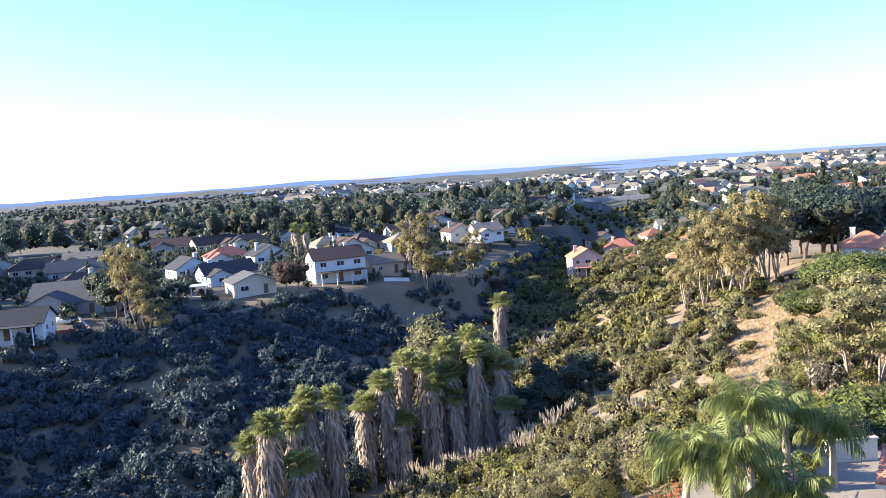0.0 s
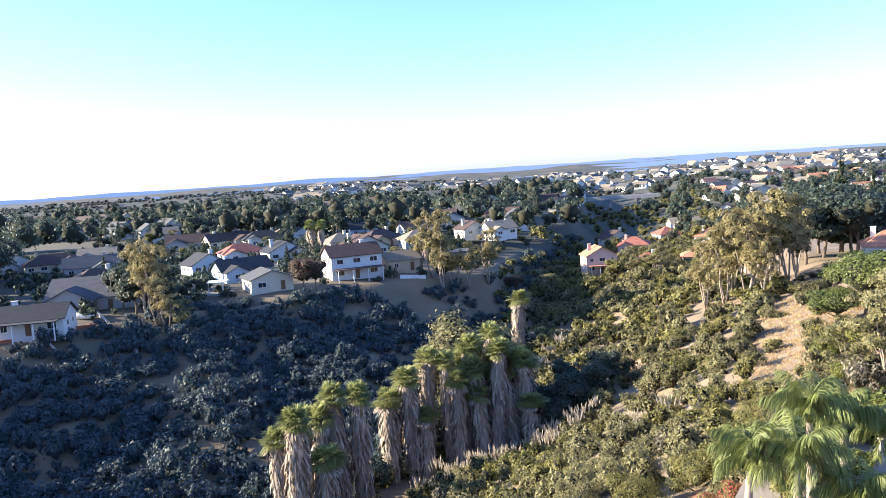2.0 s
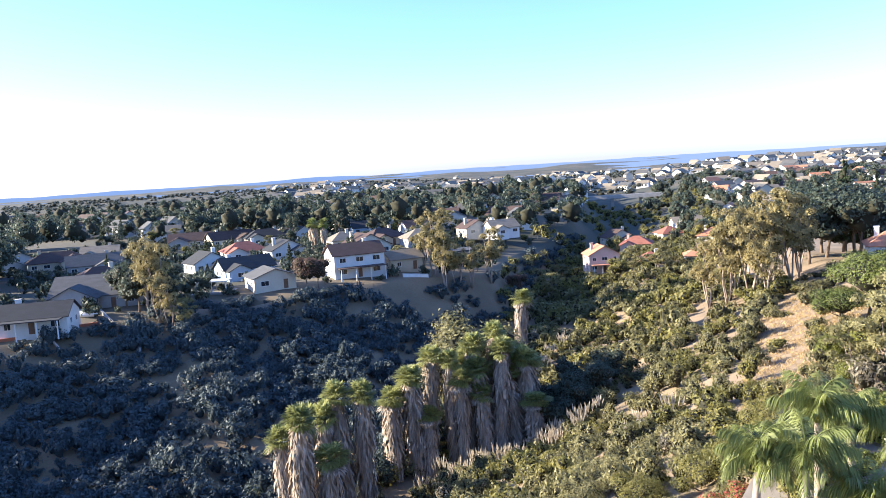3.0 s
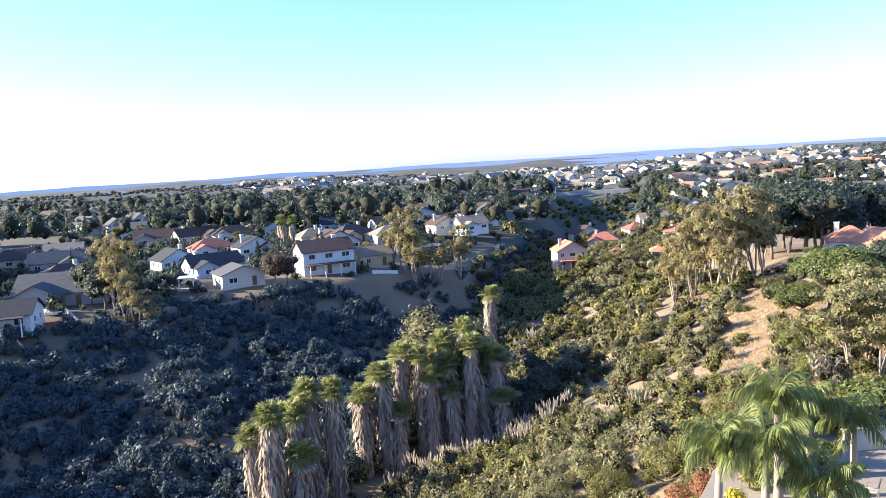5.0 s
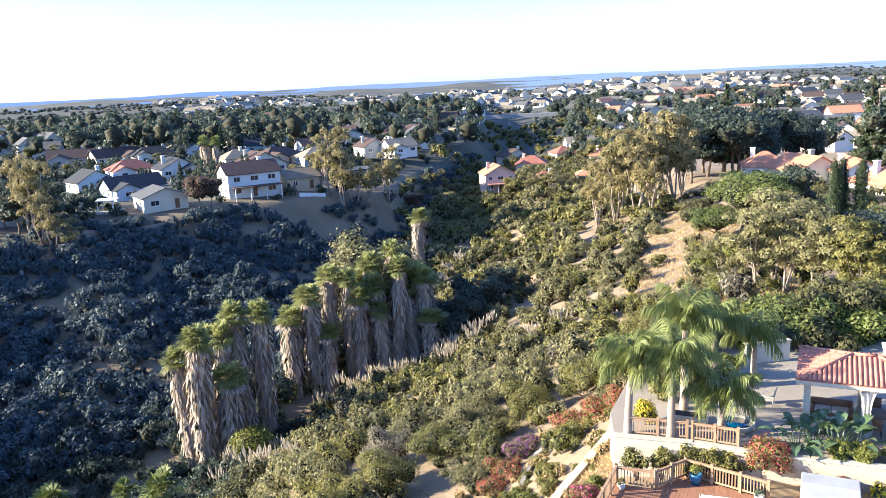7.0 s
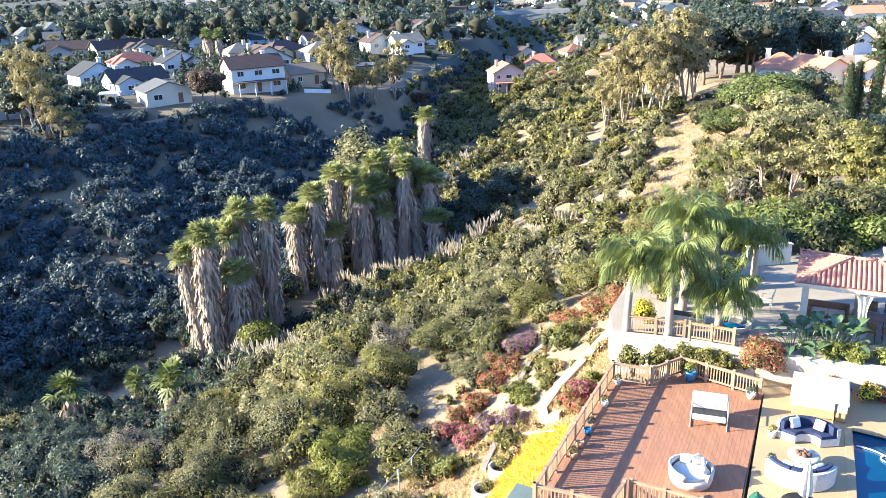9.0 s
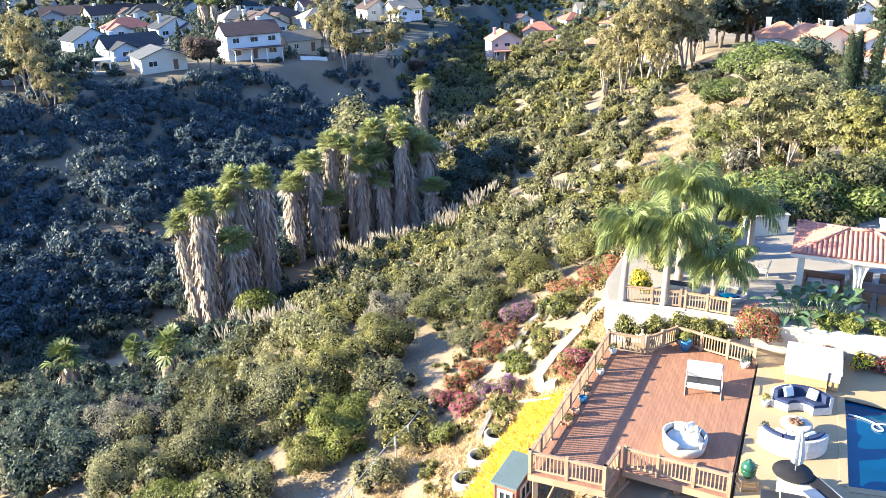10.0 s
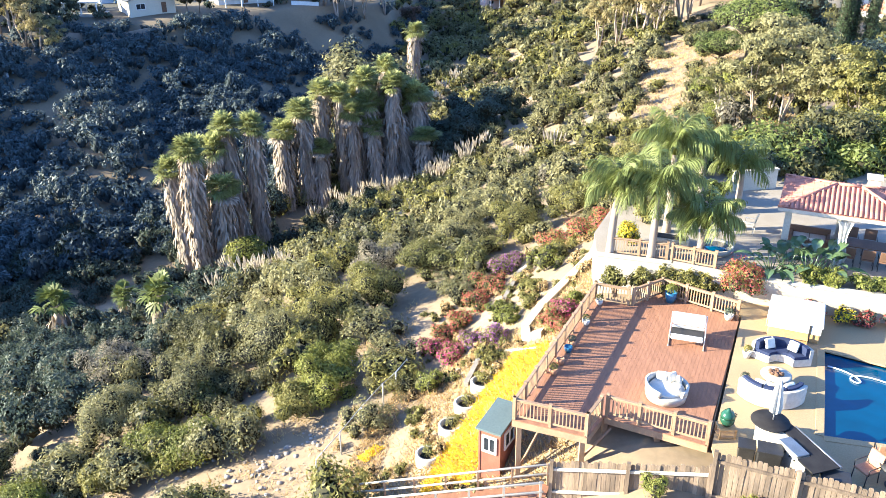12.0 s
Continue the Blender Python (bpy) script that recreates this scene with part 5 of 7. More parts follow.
rail_run((7.9, 33.75), (10.4, 32.9), 1.12, label="low wooden railing along the terrace edge")
rail_run((10.5, 32.85), (12.3, 31.9), 1.12, label="low wooden railing along the terrace edge")


def shrub(name, x, y, r, h, foliage, label, n=900, size=0.12, petals=None, share=0.4, z=None, category="shrub", seed=0):
    """A single bush: stems, leaves and, where it blooms, petals."""
    rg = np.random.RandomState(int(abs(x) * 31 + abs(y) * 17) + seed)
    z = land_at(x, y) if z is None else z
    ob = thing(name, x, y, z, 0, label, category)
    lobes = [(a * 1.0, b, c, d, e) for a, b, c, d, e in shrub_lobes(rg, r, h)]
    bm = bmesh.new()
    for i in range(5):
        L = lobes[rg.randint(len(lobes))]
        tube([(0.08 * math.cos(i * 1.3), 0.08 * math.sin(i * 1.3), -0.25), (L[0] * 0.5, L[1] * 0.5, L[2] * 0.6), (L[0], L[1], L[2])], [0.05, 0.035, 0.015], 5, bm)
    part("stem", bm, BARK, ob)
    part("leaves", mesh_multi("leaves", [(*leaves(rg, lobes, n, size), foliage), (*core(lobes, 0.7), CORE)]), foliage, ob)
    if petals:
        big = [(a, b, c, d * 1.06, e * 1.08) for a, b, c, d, e in lobes]
        part("blossom", mesh_np("blossom", *leaves(rg, big, int(n * share), size * 1.1), petals), petals, ob)
    return ob


# queen palms on the terrace
for i, (x, y, h, sp) in enumerate(((7.9, 33.8, 2.9, 2.0), (9.7, 33.2, 3.3, 2.1), (11.8, 32.9, 1.8, 1.8), (11.2, 36.2, 4.2, 2.2), (13.4, 38.4, 3.3, 1.9))):
    queen_palm(70 + i, h, "queen palm with arching feathery fronds on the terrace", sp).matrix_basis = pose(x, y, 1.1, 0, 0, i * 77)

# pavilion with a clay tile roof
PV = Vector((15.05, 32.75, 0))
pav = thing("pavilion", PV.x, PV.y, 1.12, TURN, "open garden pavilion with white posts and clay tile roof", "pavilion")
L, D, EZ, AP = 5.5, 4.5, 2.55, 0.66
for x in (0.45, 2.75, 5.05):
    for y in (0.45, D - 0.45):
        part("post", boxes((x - 0.14, x + 0.14, y - 0.14, y + 0.14, 0, EZ - 0.2), (x - 0.19, x + 0.19, y - 0.19, y + 0.19, 0.0, 0.2)), PALE_WALL, pav)
part("beam", boxes((0.2, L - 0.2, 0.3, 0.55, EZ - 0.2, EZ + 0.05), (0.2, L - 0.2, D - 0.55, D - 0.3, EZ - 0.2, EZ + 0.05), (0.2, 0.45, 0.55, D - 0.55, EZ - 0.2, EZ + 0.05), (L - 0.45, L - 0.2, 0.55, D - 0.55, EZ - 0.2, EZ + 0.05)), PALE_WALL, pav)
part("fascia", boxes((-0.02, L, -0.02, 0.06, EZ - 0.06, EZ + 0.1), (-0.02, 0.06, 0.062, D + 0.02, EZ - 0.06, EZ + 0.1), (L - 0.06, L + 0.02, 0.062, D + 0.02, EZ - 0.06, EZ + 0.1), (0.062, L - 0.062, D - 0.06, D + 0.02, EZ - 0.06, EZ + 0.1)), PALE_WALL, pav)
bm = bmesh.new()
h0, h1 = EZ + 0.06, EZ + AP
half, far_end = D / 2, L - D / 2
slab(bm, [(0, 0, h0), (L, 0, h0), (far_end, half, h1), (half, half, h1)], 0.06)
slab(bm, [(L, D, h0), (0, D, h0), (half, half, h1), (far_end, half, h1)], 0.06)
slab(bm, [(0, D, h0), (0, 0, h0), (half, half, h1)], 0.06)
slab(bm, [(L, 0, h0), (L, D, h0), (far_end, half, h1)], 0.06)
roof = part("roof", bm, CLAY, pav)


def barrel(length):
    bm = bmesh.new()
    rows = []
    for k in range(5):
        a = math.pi * k / 4
        rows.append([bm.verts.new((0.078 * math.cos(a), y, 0.06 * math.sin(a) + zz)) for y, zz in ((0, 0.0), (length, 0.012))])
    for p, q in zip(rows, rows[1:]):
        f = bm.faces.new((p[0], p[1], q[1], q[0]))
        f.smooth = True
    me = bpy.data.meshes.new("tile")
    bm.to_mesh(me), bm.free()
    me.materials.append(CLAY)
    return me


tile_me = barrel(0.46)
pitch = math.atan2(h1 - h0, D / 2)
for length, face in ((L, Matrix.Identity(4)), (L, pose(L, D, 0, 0, 0, 180)), (D, pose(0, D, 0, 0, 0, -90)), (D, pose(L, 0, 0, 0, 0, 90))):
    for i in range(int(length / 0.2)):
        x = 0.12 + 0.2 * i
        run = min(x, length - x, half) / math.cos(pitch)
        for j in range(int(run / 0.44) + 1):
            s = 0.44 * j
            if s + 0.2 > run and j:
                break
            t = new("tile", tile_me)
            t.parent = roof
            t.matrix_basis = face @ Matrix.Translation((x, s * math.cos(pitch), h0 + s * math.sin(pitch) + 0.065)) @ Matrix.Rotation(pitch, 4, "X")
for a, b in (((0, 0), (half, half)), ((0, D), (half, half)), ((L, 0), (far_end, half)), ((L, D), (far_end, half))):
    part("hip_ridge", tube([(*a, h0 + 0.1), (*b, h1 + 0.12)], 0.08, 6), CLAY, pav)
part("hip_ridge", tube([(half, half, h1 + 0.12), (far_end, half, h1 + 0.12)], 0.08, 6), CLAY, pav)
part("vent_stack", boxes((3.5, 4.0, 2.9, 3.4, h1 - 0.5, h1 + 0.3), (3.42, 4.08, 2.82, 3.48, h1 + 0.302, h1 + 0.4)), PALE_WALL, pav)
bm = bmesh.new()
for cx in (2.8,):
    prev = None
    for k in range(9):
        zz = EZ - 0.25 - 0.27 * k
        wd = 0.32 - 0.2 * math.sin(math.pi * min(k, 6) / 6) * 0.8 if k < 7 else 0.24
        row = [bm.verts.new((cx + wd * (q / 5 - 0.5) * 2, 0.26 + 0.05 * (-1) ** q, zz)) for q in range(6)]
        if prev:
            for q in range(5):
                bm.faces.new((prev[q], prev[q + 1], row[q + 1], row[q]))
        prev = row
part("curtain", bm, CREAM_CLOTH, pav, "white gathered curtain tied to a post")


def local(ob_pose, x, y, z=0.0, turn=0.0):
    return ob_pose @ pose(x, y, z, 0, 0, turn)


PAV_M = pose(PV.x, PV.y, 1.12, 0, 0, TURN)
bench_table = thing("dining_table", 0, 0, 0, 0, "long dark outdoor dining table under the pavilion", "table")
bench_table.matrix_basis = local(PAV_M, 3.9, 1.9)
part("tabletop", boxes((-1.1, 1.1, -0.5, 0.5, 0.7, 0.75), bevel=0.01), DOOR_WOOD, bench_table)
for x in (-0.95, 0.95):
    for y in (-0.4, 0.4):
        part("leg", boxes((x - 0.04, x + 0.04, y - 0.04, y + 0.04, 0, 0.7)), DOOR_WOOD, bench_table)


def patio_chair(name, label, seat_mat, frame_mat, group):
    ob = thing(name, 0, 0, 0, 0, label, "chair", group)
    part("seat", boxes((-0.26, 0.26, -0.26, 0.26, 0.40, 0.47), bevel=0.02), seat_mat, ob)
    bm = boxes((-0.26, 0.26, 0.22, 0.29, 0.5, 0.98), bevel=0.02)
    for v in bm.verts:
        v.co.y += 0.22 * (v.co.z - 0.5)
    part("backrest", bm, seat_mat, ob)
    for x in (-0.25, 0.25):
        for y in (-0.24, 0.24):
            part("leg", tube([(x, y * 1.15, 0), (x, y, 0.4)], 0.018, 6), frame_mat, ob)
        part("armrest", tube([(x * 1.12, -0.22, 0.42), (x * 1.12, -0.24, 0.64), (x * 1.12, 0.26, 0.66)], 0.018, 6), frame_mat, ob)
    return ob


model = patio_chair("dining_chair", "dark outdoor dining chair at the pavilion table", DOOR_WOOD, METAL_DARK, "pavilion dining chairs")
for x, y, a in ((3.2, 1.0, 180), (4.0, 1.0, 180), (4.7, 1.0, 180), (3.3, 2.9, 0), (4.1, 2.9, 0)):
    copy_thing(model, local(PAV_M, x, y, 0, a))
retire(model)
couch = thing("outdoor_sofa", 0, 0, 0, 0, "brown wicker outdoor sofa with pale cushions under pavilion", "sofa")
couch.matrix_basis = local(PAV_M, 1.5, 2.6)
part("base", boxes((-0.9, 0.9, -0.4, 0.4, 0.05, 0.36), (-0.9, 0.9, 0.28, 0.42, 0.362, 0.8), (-0.9, -0.74, -0.4, 0.278, 0.362, 0.6), (0.74, 0.9, -0.4, 0.278, 0.362, 0.6), bevel=0.03), DOOR_WOOD, couch)
part("cushion", boxes((-0.72, -0.01, -0.38, 0.26, 0.365, 0.5), (0.01, 0.72, -0.38, 0.26, 0.365, 0.5), bevel=0.04), CREAM_CLOTH, couch)

# hot tub
tub = thing("hot_tub", 14.62, 28.45, 0.06, TURN, "square hot tub with tan cladding and folded grey-white cover", "hot tub")
part("cabinet", boxes((-0.98, 0.98, -0.98, 0.98, 0, 0.74), bevel=0.05), TUB_WOOD, tub)
bm = boxes((-1.06, 1.06, -1.06, -0.01, 0.742, 0.90), (-1.06, 1.06, 0.01, 1.06, 0.742, 0.90), bevel=0.03)
for v in bm.verts:
    if v.co.z > 0.85 and abs(v.co.y) < 0.2:
        v.co.z += 0.05
part("cover", bm, TUB_COVER, tub, "grey-white padded cover")
part("skirt", boxes((-1.07, -1.055, -1.0, 1.0, 0.4, 0.76), (-1.0, 1.0, -1.072, -1.06, 0.45, 0.76)), TUB_COVER, tub)
part("cover_strap", boxes((0.55, 0.62, -1.09, -1.075, 0.1, 0.84)), METAL_DARK, tub)
step = thing("tub_step", 14.05, 27.0, 0.06, TURN, "small tan wooden step in front of the hot tub", "step")
part("tread", boxes((-0.45, 0.45, -0.28, 0.28, 0.16, 0.2), (-0.45, 0.45, 0.02, 0.28, 0.36, 0.4), bevel=0.01), TUB_WOOD, step)
for s in (-0.43, 0.4):
    part("side", boxes((s, s + 0.03, -0.26, 0.26, 0, 0.158)), TUB_WOOD, step)
    part("riser", boxes((s, s + 0.03, 0.03, 0.26, 0.202, 0.358)), TUB_WOOD, step)


def curved_sofa(x, y, turn, label, radius=1.15, arc=150, name="curved_sofa"):
    """A crescent sofa of pale wicker with navy cushions, open towards its own -y."""
    ob = thing(name, x, y, 0.06, turn, label, "sofa", "curved patio sofas")
    def arcs(r0, r1, z0, z1, a0, a1, n=14):
        bm = bmesh.new()
        prev = None
        for k in range(n + 1):
            a = radians(90 + a0 + (a1 - a0) * k / n)
            ring = [bm.verts.new((r * math.cos(a), r * math.sin(a), z)) for r, z in ((r0, z0), (r1, z0), (r1, z1), (r0, z1))]
            if prev:
                for q in range(4):
                    bm.faces.new((prev[q], ring[q], ring[(q + 1) % 4], prev[(q + 1) % 4]))
            else:
                bm.faces.new(ring)
            prev = ring
        bm.faces.new(prev[::-1])
        bmesh.ops.recalc_face_normals(bm, faces=bm.faces)
        return bm
    h = arc / 2
    part("base", arcs(radius - 0.62, radius + 0.12, 0.03, 0.34, -h, h), WICKER, ob)
    part("backrest", arcs(radius, radius + 0.13, 0.342, 0.72, -h, h), WICKER, ob)
    for k in range(3):
        part("cushion", arcs(radius - 0.6, radius - 0.02, 0.345, 0.47, -h + arc * k / 3 + 0.6, -h + arc * (k + 1) / 3 - 0.6, 6), NAVY, ob, "navy blue seat cushion")
        part("back_cushion", arcs(radius - 0.16, radius - 0.01, 0.474, 0.80, -h + arc * k / 3 + 1.5, -h + arc * (k + 1) / 3 - 1.5, 6), NAVY, ob, "navy blue back cushion")
    for a in (-30, 35):
        c = part("pillow", boxes((-0.2, 0.2, -0.07, 0.07, -0.2, 0.2), bevel=0.06), CREAM_CLOTH, ob, "white throw pillow")
        rr = radius - 0.3
        c.matrix_basis = pose(rr * math.cos(radians(90 + a)), rr * math.sin(radians(90 + a)), 0.68, -25, 0, a)
    return ob


curved_sofa(12.9, 25.45, -20, "curved pale wicker sofa with navy cushions beside the pool", 1.1, 130)
curved_sofa(11.95, 24.1, 165, "curved pale sofa with navy cushions facing the fire table", 1.15, 130)
fire = thing("fire_table", 12.25, 24.35, 0.06, 0, "round white fire table with dark stones on top", "table")
part("base", lathe([(0.30, 0), (0.32, 0.35), (0.26, 0.42)], 20), PALE_WALL, fire)
part("top", lathe([(0.5, 0.422), (0.55, 0.45), (0.55, 0.5), (0.5, 0.52), (0.3, 0.521)], 24), PALE_WALL, fire)
rg = np.random.RandomState(3)
bm = bmesh.new()
for i in range(26):
    a, q = rg.uniform(0, 6.28), rg.uniform(0, 0.24)
    bmesh.ops.create_icosphere(bm, subdivisions=1, radius=rg.uniform(0.05, 0.09), matrix=Matrix.Translation((q * math.cos(a), q * math.sin(a), 0.55 + rg.uniform(0, 0.05))))
part("stones", bm, DOOR_WOOD, fire, "dark reddish lava stones")

# round daybed on the deck, open towards the patio side
daybed = thing("round_daybed", 8.1, 23.85, 0.0, 0, "round white wicker daybed with cream cushions on the deck", "daybed")
part("base", lathe([(0.86, 0.02), (0.92, 0.3), (0.9, 0.38), (0.0, 0.381)], 32), WICKER, daybed)
bm = bmesh.new()
prev = None
for k in range(29):
    a = radians(-60 + 300 * k / 28)
    zt = 0.72 - 0.12 * abs(math.cos(a * 0.5))
    ring = [bm.verts.new((r * math.cos(a), r * math.sin(a), z)) for r, z in ((0.8, 0.383), (0.92, 0.383), (0.95, zt), (0.84, zt + 0.02))]
    if prev:
        for q in range(4):
            f = bm.faces.new((prev[q], ring[q], ring[(q + 1) % 4], prev[(q + 1) % 4]))
            f.smooth = True
    else:
        bm.faces.new(ring)
    prev = ring
bm.faces.new(prev[::-1])
bmesh.ops.recalc_face_normals(bm, faces=bm.faces)
part("backrest", bm, WICKER, daybed)
part("cushion", lathe([(0.0, 0.384), (0.74, 0.386), (0.77, 0.44), (0.72, 0.5), (0.0, 0.51)], 28), CREAM_CLOTH, daybed)
for x, y, a in ((0.35, 0.45, 30), (0.55, 0.1, 75), (-0.1, 0.55, -10), (0.3, -0.45, 120)):
    part("pillow", boxes((-0.22, 0.22, -0.08, 0.08, -0.2, 0.2), bevel=0.07), CREAM_CLOTH, daybed).matrix_basis = pose(x, y, 0.66, -20, 0, a)

# glider bench
glider = thing("glider_bench", 9.95, 27.7, 0.0, TURN + 6, "pale metal glider bench with cream cushions on the deck", "bench")
part("seat", boxes((-0.72, 0.72, -0.35, 0.25, 0.40, 0.47), bevel=0.02), METAL_DARK, glider)
part("seat_cushion", boxes((-0.7, 0.7, -0.72, -0.36, 0.38, 0.50), bevel=0.05), CREAM_CLOTH, glider, "cream padded front cushion")
bm = boxes((-0.72, 0.72, 0.24, 0.36, 0.62, 1.12), bevel=0.05)
for v in bm.verts:
    v.co.y += 0.45 * (v.co.z - 0.62)
part("back_cushion", bm, CREAM_CLOTH, glider, "cream padded back cushion")
bm = boxes((-0.72, 0.72, 0.20, 0.27, 0.48, 0.61), bevel=0.02)
part("lumbar_rail", bm, METAL_PALE, glider)
for s in (-0.76, 0.76):
    part("side_frame", tube([(s, -0.7, 0), (s, -0.6, 0.42), (s, -0.55, 0.66), (s, 0.3, 0.68), (s, 0.55, 1.1)], 0.022, 7), METAL_PALE, glider)
    part("runner", tube([(s, -0.75, 0.03), (s, 0.0, 0.02), (s, 0.55, 0.03), (s, 0.3, 0.5)], 0.022, 7), METAL_PALE, glider)

glider.scale = (0.9, 0.9, 0.9)
daybed.scale = (0.83, 0.83, 0.9)
# barbecue island
bar = thing("barbecue_island", 10.95, 20.5, 0.06, 16, "white outdoor kitchen island with black granite worktop", "outdoor kitchen")
part("base", boxes((-0.45, 0.30, -1.6, 0.2, 0, 0.88), bevel=0.01), PALE_WALL, bar)
part("round_base", lathe([(0.42, 0), (0.42, 0.88)], 20, at=(-0.1, 0.55, 0)), PALE_WALL, bar)
part("worktop", boxes((0.0, 0.46, -2.0, 0.3, 0.882, 0.93), (-0.5, -0.002, -2.0, -1.3, 0.882, 0.93)), GRANITE, bar, "black granite worktop")
part("round_top", lathe([(0.0, 0.932), (0.60, 0.932), (0.62, 0.955), (0.60, 0.978), (0.0, 0.98)], 28, at=(-0.1, 0.55, 0)), GRANITE, bar, "round black granite table end")
part("grill", boxes((-0.48, -0.02, -1.25, -0.35, 0.882, 0.98), bevel=0.03), STEEL, bar, "stainless steel grill")
for i in range(4):
    part("knob", lathe([(0.03, 0), (0.03, 0.04), (0.0, 0.041)], 10), METAL_DARK, bar).matrix_basis = pose(-0.452, -1.15 + 0.22 * i, 0.75, 0, -90, 0)
part("shelf_rail", tube([(0.52, -2.0, 0.9), (0.52, 0.1, 0.9)], 0.035, 7), STEEL, bar)
umb = thing("closed_umbrella", 10.8, 21.04, 1.04, 0, "closed white patio umbrella standing through the bar top", "umbrella")
part("pole", tube([(0, 0, -0.06), (0.0, 0.02, 1.9)], 0.025, 8), METAL_PALE, umb)
bm = bmesh.new()
rings = []
for r, z in ((0.07, 0.28), (0.17, 0.4), (0.2, 0.7), (0.15, 1.2), (0.09, 1.65), (0.02, 1.86)):
    rings.append([bm.verts.new((r * (1 + 0.35 * (-1) ** k) * math.cos(k * math.pi / 8), r * (1 + 0.35 * (-1) ** k) * math.sin(k * math.pi / 8), z)) for k in range(16)])
for a, b in zip(rings, rings[1:]):
    for k in range(16):
        bm.faces.new((a[k], a[(k + 1) % 16], b[(k + 1) % 16], b[k]))
part("canopy", bm, CREAM_CLOTH, umb, "furled white cloth canopy")
umb.scale = (0.85, 0.85, 0.85)
egg = thing("ceramic_grill", 9.5, 21.5, 0.06, 0, "dark green egg-shaped ceramic grill on a wooden stand", "grill")
part("body", lathe([(0.0, 0.48), (0.16, 0.5), (0.27, 0.68), (0.29, 0.86), (0.28, 0.88)], 20), GREEN_GLAZE, egg)
part("lid", lathe([(0.29, 0.885), (0.28, 1.0), (0.18, 1.16), (0.07, 1.2), (0.07, 1.27), (0.0, 1.28)], 20), GREEN_GLAZE, egg)
part("stand", boxes((-0.34, 0.34, -0.3, 0.3, 0.40, 0.46), (-0.34, 0.34, -0.3, 0.3, 0.06, 0.10)), TUB_WOOD, egg)
for x in (-0.3, 0.3):
    for y in (-0.26, 0.26):
        part("leg", boxes((x - 0.03, x + 0.03, y - 0.03, y + 0.03, 0, 0.06), (x - 0.03, x + 0.03, y - 0.03, y + 0.03, 0.10, 0.40)), TUB_WOOD, egg)
part("handle", tube([(0.26, -0.14, 0.98), (0.34, 0, 1.0), (0.26, 0.14, 0.98)], 0.02, 6), METAL_DARK, egg)
egg.scale = (0.85, 0.85, 0.85)
for x, y, w, d, h in ((10.25, 19.75, 0.7, 0.55, 0.8), (9.75, 20.3, 0.5, 0.5, 0.55), (11.75, 18.5, 0.8, 0.5, 0.75)):
    ob = thing("storage_box", x, y, 0.06, -20, "dark covered storage box beside the fence", "box")
    part("body", boxes((-w / 2, w / 2, -d / 2, d / 2, 0, h), bevel=0.03), METAL_DARK, ob)
    part("lid", boxes((-w / 2 - 0.03, w / 2 + 0.03, -d / 2 - 0.03, d / 2 + 0.03, h + 0.002, h + 0.06), bevel=0.02), METAL_DARK, ob)
model = patio_chair("sling_chair", "tan mesh patio chair with dark frame near the pool", TERRACOTTA, METAL_DARK, "poolside chairs")
for x, y, a in ((13.1, 19.2, -70), (14.0, 19.9, 160), (14.4, 18.9, 60)):
    copy_thing(model, pose(x, y, 0.06, 0, 0, a))
retire(model)
side_table = thing("patio_table", 13.9, 18.9, 0.06, 10, "small dark metal table by the poolside chairs", "table")
part("tabletop", lathe([(0.0, 0.7), (0.55, 0.7), (0.56, 0.73), (0.0, 0.735)], 24), METAL_DARK, side_table)
part("pedestal", lathe([(0.3, 0), (0.28, 0.03), (0.05, 0.06), (0.05, 0.698)], 14), METAL_DARK, side_table)


# pots along the railing
def pot(x, y, z, r, h, m, plant, label):
    ob = thing("plant_pot", x, y, z, 0, label, "plant pot")
    part("pot", lathe([(r * 0.65, 0), (r * 0.95, h * 0.6), (r, h), (r * 0.85, h), (r * 0.8, h * 0.85), (0, h * 0.84)], 16), m, ob)
    if plant:
        rg = np.random.RandomState(int(x * 100))
        part("plant", mesh_np("plant", *leaves(rg, [(0, 0, h + r * 0.5, r * 0.9, r * 0.8)], 120, r * 0.35), plant), plant, ob)


for t, m, p in ((0.34, TERRACOTTA, LEAF_OLIVE), (0.42, TERRACOTTA, None), (0.52, BLUE_GLAZE, None), (0.57, TERRACOTTA, LEAF_DARK), (0.76, CREAM_CLOTH, LEAF_OLIVE), (0.96, CREAM_CLOTH, LEAF_OLIVE)):
    x, y = 2.35 + 4.43 * t + 0.34, 22.6 + 8.8 * t - 0.2
    pot(x, y, 0.0, 0.17, 0.26, m, p, "round garden pot by the deck railing")
pot(10.15, 31.0, 0, 0.27, 0.5, BLUE_GLAZE, LEAF_BRIGHT, "large blue glazed pot with a leafy plant")
pot(12.2, 29.35, 0, 0.2, 0.28, CREAM_CLOTH, LEAF_DARK, "pale pot with a dark plant at the deck corner")
pot(11.9, 26.3, 0.06, 0.17, 0.3, CREAM_CLOTH, LEAF_OLIVE, "pale pot with a small plant beside the sofa")
pot(11.2, 24.5, 0.06, 0.15, 0.28, CREAM_CLOTH, LEAF_DARK, "pale pot with a spiky plant beside the sofa")

